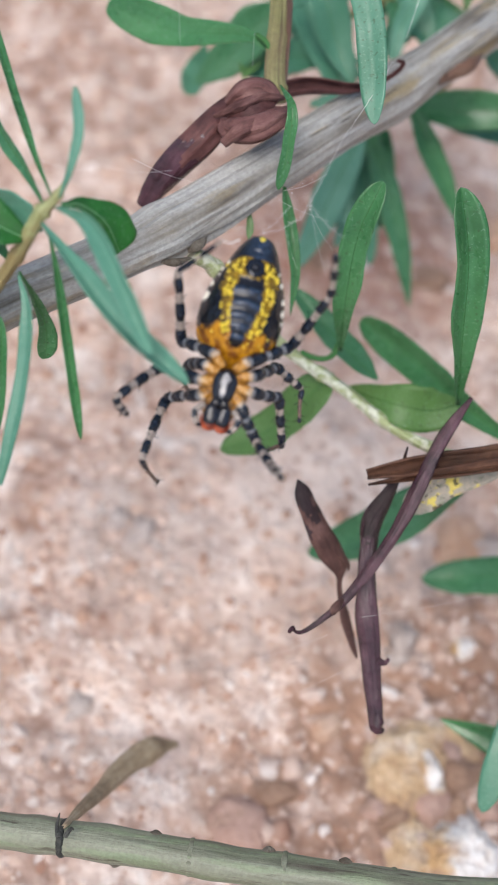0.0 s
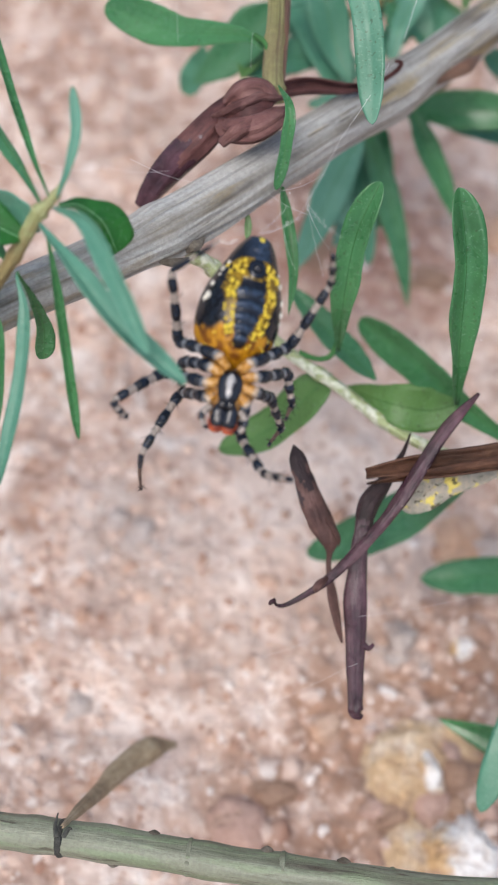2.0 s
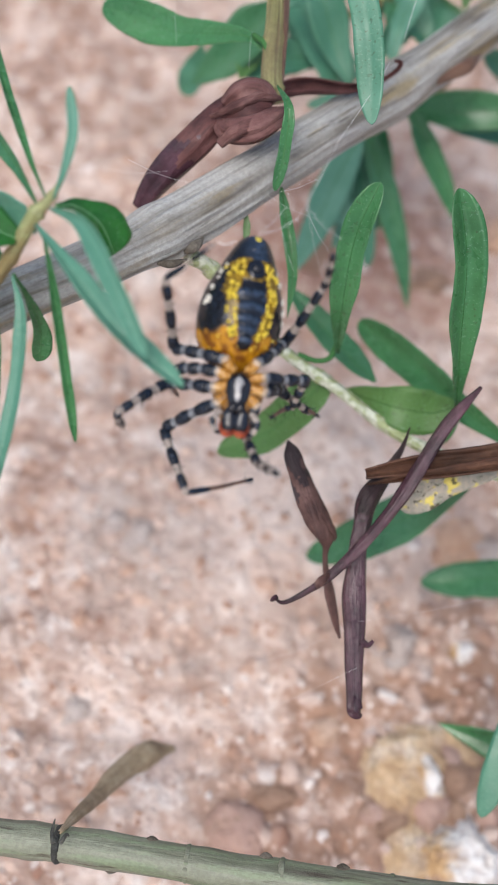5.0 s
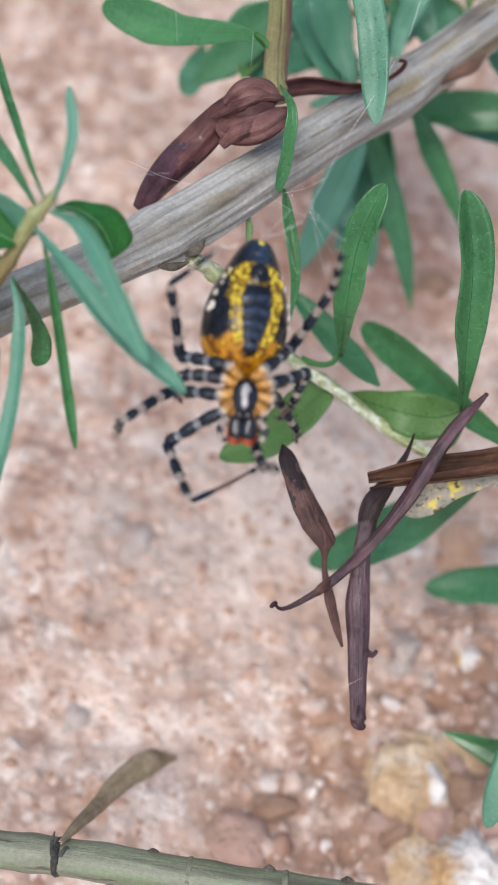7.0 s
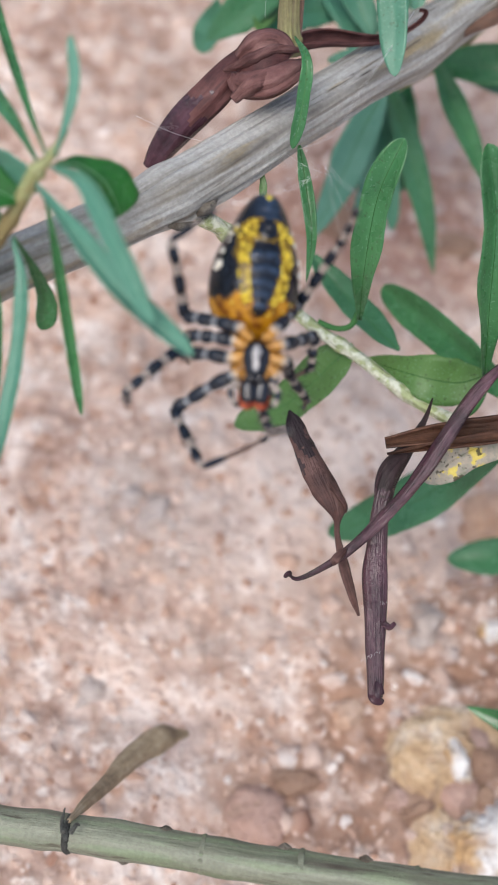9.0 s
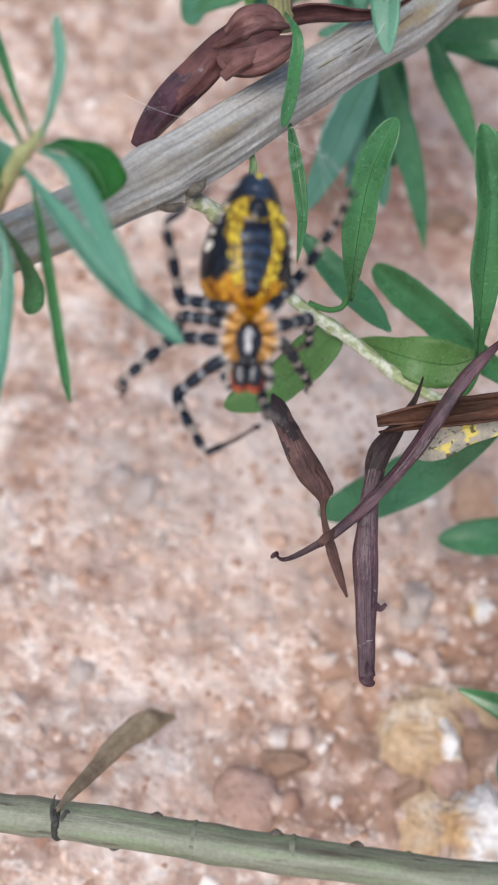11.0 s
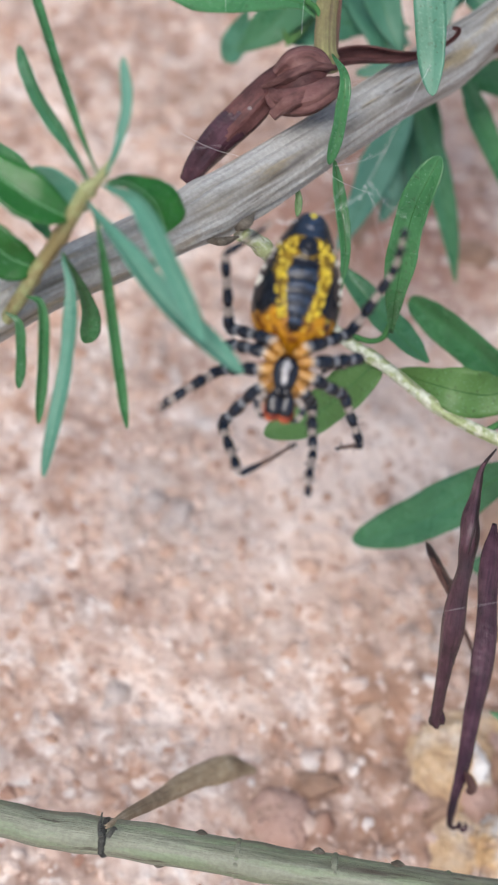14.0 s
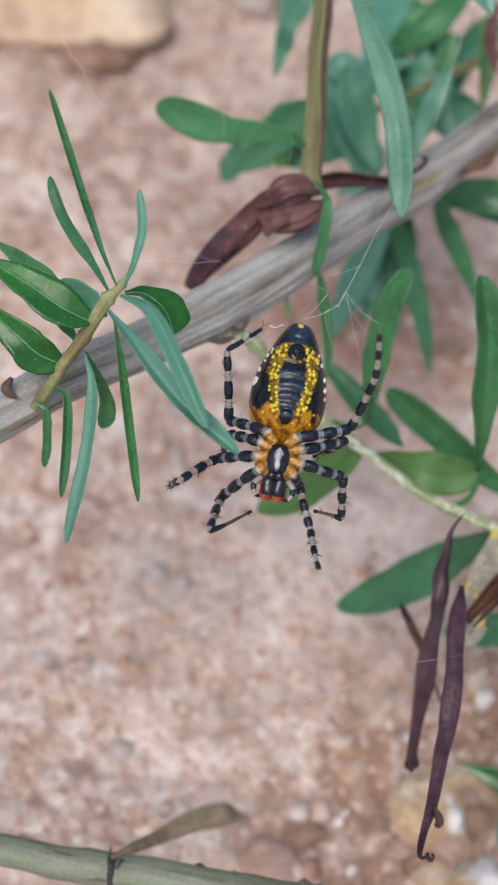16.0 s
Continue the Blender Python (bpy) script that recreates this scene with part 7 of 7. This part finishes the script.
    walk(LEGS["R3"][2], [
        (0, pose(0.00617, 0.00009, -0.00535, 10.9, 0.0, -171.0)),
        (1, pose(0.00585, -0.00132, -0.00493, 64.3, -0.0, 157.7)),
        (2, pose(0.00529, -0.00178, -0.00520, 61.1, -0.0, 162.0)),
        (2.5, pose(0.00521, -0.00181, -0.00576, 58.0, -0.0, 160.4)),
        (3, pose(0.00530, -0.00175, -0.00600, 54.9, -0.0, 159.4)),
        (4, pose(0.00481, -0.00249, -0.00526, 44.6, 0.0, 118.5)),
        (6.5, pose(0.00389, -0.00170, -0.00417, 54.7, 0.0, 139.8)),
        (8, pose(0.00375, -0.00180, -0.00509, 54.0, -0.0, 128.8)),
        (10.5, pose(0.00467, -0.00156, -0.00602, 52.7, 0.0, 122.8)),
        (12, pose(0.00420, -0.00060, -0.00575, 52.0, -0.0, 123.7)),
        (13, pose(0.00362, -0.00052, -0.00540, 53.9, -0.0, 107.0)),
        (14, pose(0.00413, -0.00005, -0.00521, 57.8, -0.0, 119.6)),
        (15, pose(0.00444, 0.00069, -0.00382, 52.9, 0.0, 127.9)),
        (16, pose(0.00439, 0.00021, -0.00470, 58.2, 0.0, 122.9)),
    ])
    walk(LEGS["R4"][0], [
        (0, pose(0.00120, 0.00070, 0.00070, -40.8, -0.0, -53.2)),
        (1, pose(0.00120, 0.00070, 0.00070, -40.8, -0.0, -54.7)),
        (2, pose(0.00120, 0.00070, 0.00070, -47.3, -0.0, -52.7)),
        (2.5, pose(0.00120, 0.00070, 0.00070, -51.2, -0.0, -47.9)),
        (3, pose(0.00120, 0.00070, 0.00070, -52.4, 0.0, -42.8)),
        (4, pose(0.00120, 0.00070, 0.00070, -51.9, 0.0, -41.7)),
        (6.5, pose(0.00120, 0.00070, 0.00070, -50.6, 0.0, -42.9)),
        (8, pose(0.00120, 0.00070, 0.00070, -54.1, -0.0, -39.4)),
        (10.5, pose(0.00120, 0.00070, 0.00070, -49.1, 0.0, -31.3)),
        (12, pose(0.00120, 0.00070, 0.00070, -40.6, 0.0, -56.1)),
        (13, pose(0.00120, 0.00070, 0.00070, -43.6, -0.0, -53.5)),
        (14, pose(0.00120, 0.00070, 0.00070, -44.3, 0.0, -59.7)),
        (15, pose(0.00120, 0.00070, 0.00070, -42.6, -0.0, -59.9)),
        (16, pose(0.00120, 0.00070, 0.00070, -18.3, -0.0, -70.4)),
    ])
    walk(LEGS["R4"][1], [
        (0, pose(0.00435, 0.00306, -0.00269, 42.3, -0.0, -24.7)),
        (1, pose(0.00441, 0.00298, -0.00270, 39.2, 0.0, -25.5)),
        (2, pose(0.00401, 0.00284, -0.00312, 25.0, -0.0, -22.7)),
        (2.5, pose(0.00362, 0.00288, -0.00335, 30.8, -0.0, -25.6)),
        (3, pose(0.00335, 0.00303, -0.00342, 35.5, -0.0, -27.9)),
        (4, pose(0.00333, 0.00309, -0.00339, 41.2, -0.0, -28.2)),
        (6.5, pose(0.00345, 0.00311, -0.00332, 40.2, 0.0, -31.8)),
        (8, pose(0.00313, 0.00305, -0.00351, 40.6, 0.0, -30.2)),
        (10.5, pose(0.00297, 0.00361, -0.00323, 47.4, -0.0, -37.2)),
        (12, pose(0.00447, 0.00290, -0.00269, 43.2, -0.0, -24.4)),
        (13, pose(0.00423, 0.00294, -0.00289, 44.2, -0.0, -26.9)),
        (14, pose(0.00441, 0.00258, -0.00293, 36.5, -0.0, -24.7)),
        (15, pose(0.00451, 0.00262, -0.00282, 35.8, -0.0, -28.5)),
        (16, pose(0.00585, 0.00235, -0.00094, 44.4, 0.0, -14.5)),
    ])
    walk(LEGS["R4"][2], [
        (0, pose(0.00630, 0.00729, 0.00154, 49.5, 0.0, 10.1)),
        (1, pose(0.00651, 0.00738, 0.00129, 44.8, 0.0, 14.1)),
        (2, pose(0.00621, 0.00810, -0.00045, 64.3, 0.0, 12.7)),
        (2.5, pose(0.00595, 0.00776, -0.00013, 63.7, -0.0, 5.3)),
        (3, pose(0.00575, 0.00756, 0.00024, 62.8, -0.0, -1.1)),
        (4, pose(0.00557, 0.00726, 0.00076, 62.3, 0.0, -8.1)),
        (6.5, pose(0.00598, 0.00720, 0.00075, 58.4, -0.0, -4.7)),
        (8, pose(0.00554, 0.00719, 0.00058, 56.7, 0.0, -16.6)),
        (10.5, pose(0.00554, 0.00701, 0.00141, 59.3, -0.0, -27.0)),
        (12, pose(0.00637, 0.00708, 0.00162, 65.1, -0.0, -5.2)),
        (13, pose(0.00627, 0.00696, 0.00150, 50.4, 0.0, -2.9)),
        (14, pose(0.00652, 0.00717, 0.00082, 47.1, -0.0, -1.7)),
        (15, pose(0.00695, 0.00710, 0.00087, 38.6, -0.0, 3.7)),
        (16, pose(0.00698, 0.00671, 0.00347, 34.7, -0.0, 8.0)),
    ])
    walk(curled[0], [
        (0, pose(0.00729, -0.01075, 0.03881, -44.4, 14.9, -156.2)),
        (0.5, pose(0.00853, -0.00936, 0.03972, -44.9, 11.6, -161.8)),
        (1, pose(0.00761, -0.00719, 0.04115, -32.8, 9.8, -164.7)),
        (1.5, pose(0.00729, -0.00766, 0.04084, -29.2, 10.8, -163.1)),
        (2, pose(0.00654, -0.00794, 0.04065, -31.2, 12.3, -160.7)),
        (3.5, pose(0.00635, -0.00749, 0.04095, -37.0, 12.5, -160.4)),
        (7, pose(0.00515, -0.00742, 0.04100, -25.4, 13.6, -158.5)),
        (11, pose(0.00362, -0.00757, 0.04090, -29.2, 15.4, -155.2)),
        (11.6, pose(0.00351, -0.00722, 0.04113, -30.6, 15.4, -155.2)),
        (12, pose(0.02005, -0.01715, 0.03315, -74.6, -7.0, -113.5)),
        (12.5, pose(0.01909, -0.01710, 0.03245, -75.1, -10.4, -90.4)),
        (13, pose(0.01579, -0.01460, 0.03410, -63.7, -12.0, -90.8)),
        (14.5, pose(0.01613, -0.01473, 0.03401, -62.1, -12.7, -91.0)),
        (16, pose(0.01590, -0.01444, 0.03420, -62.0, -14.5, -91.4)),
    ])
    walk(curled[1], [
        (0, pose(0.01730, -0.00736, 0.04246, -35.5, 1.5, -177.7)),
        (0.5, pose(0.01736, -0.00688, 0.04277, -39.1, 0.1, -179.9)),
        (1, pose(0.01720, -0.00635, 0.04313, -35.5, -1.7, 177.4)),
        (1.5, pose(0.01749, -0.00622, 0.04321, -27.4, -1.6, 177.5)),
        (2, pose(0.01754, -0.00622, 0.04321, -33.3, -1.3, 178.0)),
        (3.5, pose(0.01740, -0.00548, 0.04369, -30.7, -1.4, 177.8)),
        (7, pose(0.01734, -0.00561, 0.04361, -29.0, -1.6, 177.6)),
        (11, pose(0.01691, -0.00527, 0.04383, -27.4, -1.4, 177.9)),
        (11.6, pose(0.01776, -0.00503, 0.04399, -30.2, -2.4, 176.3)),
        (12, pose(0.02122, -0.01392, 0.04225, -84.2, -14.7, -119.7)),
        (12.5, pose(0.01893, -0.01103, 0.04361, -83.2, -38.0, -98.5)),
        (13, pose(0.02002, -0.01000, 0.04429, -83.5, -43.3, -100.7)),
        (14.5, pose(0.02006, -0.00955, 0.04459, -82.9, -44.1, -101.0)),
        (16, pose(0.02025, -0.00894, 0.04499, -82.4, -47.2, -102.6)),
    ])
    walk(curled[2], [
        (0, pose(0.02227, -0.00400, 0.04743, -29.9, -15.3, 155.3)),
        (0.5, pose(0.02264, -0.00372, 0.04761, -29.3, -16.6, 153.0)),
        (1, pose(0.02303, -0.00322, 0.04794, -28.1, -18.7, 148.9)),
        (1.5, pose(0.02298, -0.00332, 0.04787, -28.4, -18.2, 149.9)),
        (2, pose(0.02307, -0.00355, 0.04773, -28.1, -18.7, 149.0)),
        (3.5, pose(0.02309, -0.00276, 0.04824, -28.3, -18.3, 149.7)),
        (7, pose(0.02315, -0.00298, 0.04810, -27.9, -19.0, 148.4)),
        (11, pose(0.02308, -0.00289, 0.04816, -27.5, -19.6, 147.2)),
        (11.6, pose(0.02357, -0.00286, 0.04817, -26.9, -20.4, 145.6)),
        (12, pose(0.01966, -0.01577, 0.04235, 4.4, -52.7, 172.4)),
        (12.5, pose(0.02043, -0.01631, 0.04199, 22.0, -75.1, 153.1)),
        (13, pose(0.02049, -0.01611, 0.04213, 19.2, -75.5, 156.2)),
        (14.5, pose(0.02083, -0.01613, 0.04211, 12.0, -76.2, 164.1)),
        (16, pose(0.02090, -0.01589, 0.04227, -3.5, -76.9, 179.5)),
    ])
    walk(brown_leaf, [
        (0, pose(0.01371, -0.01076, 0.04162, 14.0, 31.9, -71.2)),
        (4, pose(0.01379, -0.01057, 0.04174, 18.5, 31.8, -71.0)),
        (7, pose(0.01354, -0.01034, 0.04189, 10.4, 31.9, -71.3)),
        (11, pose(0.01330, -0.00979, 0.04226, 6.8, 32.0, -72.0)),
        (11.6, pose(0.01357, -0.00964, 0.04235, 4.9, 32.1, -72.5)),
        (12, pose(0.02158, -0.01824, 0.03941, 15.9, 18.3, -30.1)),
        (12.5, pose(0.02188, -0.01871, 0.03910, 15.9, 18.2, -30.0)),
        (13.5, pose(0.02183, -0.01832, 0.03936, 16.0, 18.9, -31.3)),
        (16, pose(0.02209, -0.01822, 0.03943, 22.1, 19.5, -32.7)),
    ])
    walk(yellow_leaf, [
        (0, pose(0.01805, -0.01190, 0.03805, 14.6, 27.4, -52.2)),
        (4, pose(0.01800, -0.01168, 0.03820, 18.5, 27.5, -52.3)),
        (7, pose(0.01767, -0.01141, 0.03838, 13.1, 27.6, -52.8)),
        (11, pose(0.01744, -0.01067, 0.03887, 12.2, 28.8, -56.7)),
        (11.6, pose(0.01802, -0.01042, 0.03902, 7.5, 28.9, -57.3)),
        (12, pose(0.02336, -0.01780, 0.03199, 32.7, 6.4, -9.9)),
        (12.5, pose(0.02309, -0.01638, 0.03292, 32.3, 8.7, -13.5)),
        (13.5, pose(0.02377, -0.01720, 0.03238, 32.7, 7.0, -10.7)),
        (16, pose(0.02393, -0.01727, 0.03234, 26.2, 5.3, -8.1)),
    ])
    walk(hanging_leaf, [
        (0, pose(0.00040, -0.00029, 0.00237, -65.0, 32.4, -75.2)),
        (4, pose(0.00046, -0.00026, 0.00239, -65.2, 32.4, -75.2)),
        (7, pose(0.00050, -0.00007, 0.00252, -66.4, 32.7, -77.4)),
        (11, pose(0.00020, -0.00035, 0.00233, -67.6, 32.7, -78.0)),
        (11.7, pose(0.00279, 0.00043, 0.00285, -69.0, 32.9, -80.1)),
        (12, pose(0.00061, -0.00009, 0.00251, -67.9, 33.3, -91.6)),
        (12.5, pose(0.00198, 0.00014, 0.00266, -75.5, 33.1, -98.0)),
        (13, pose(0.00058, 0.00011, 0.00263, -68.5, 33.1, -97.5)),
        (14.5, pose(0.00035, -0.00046, 0.00226, -65.5, 33.3, -93.3)),
        (16, pose(0.00005, -0.00020, 0.00243, -65.6, 33.2, -94.2)),
    ])

motions()
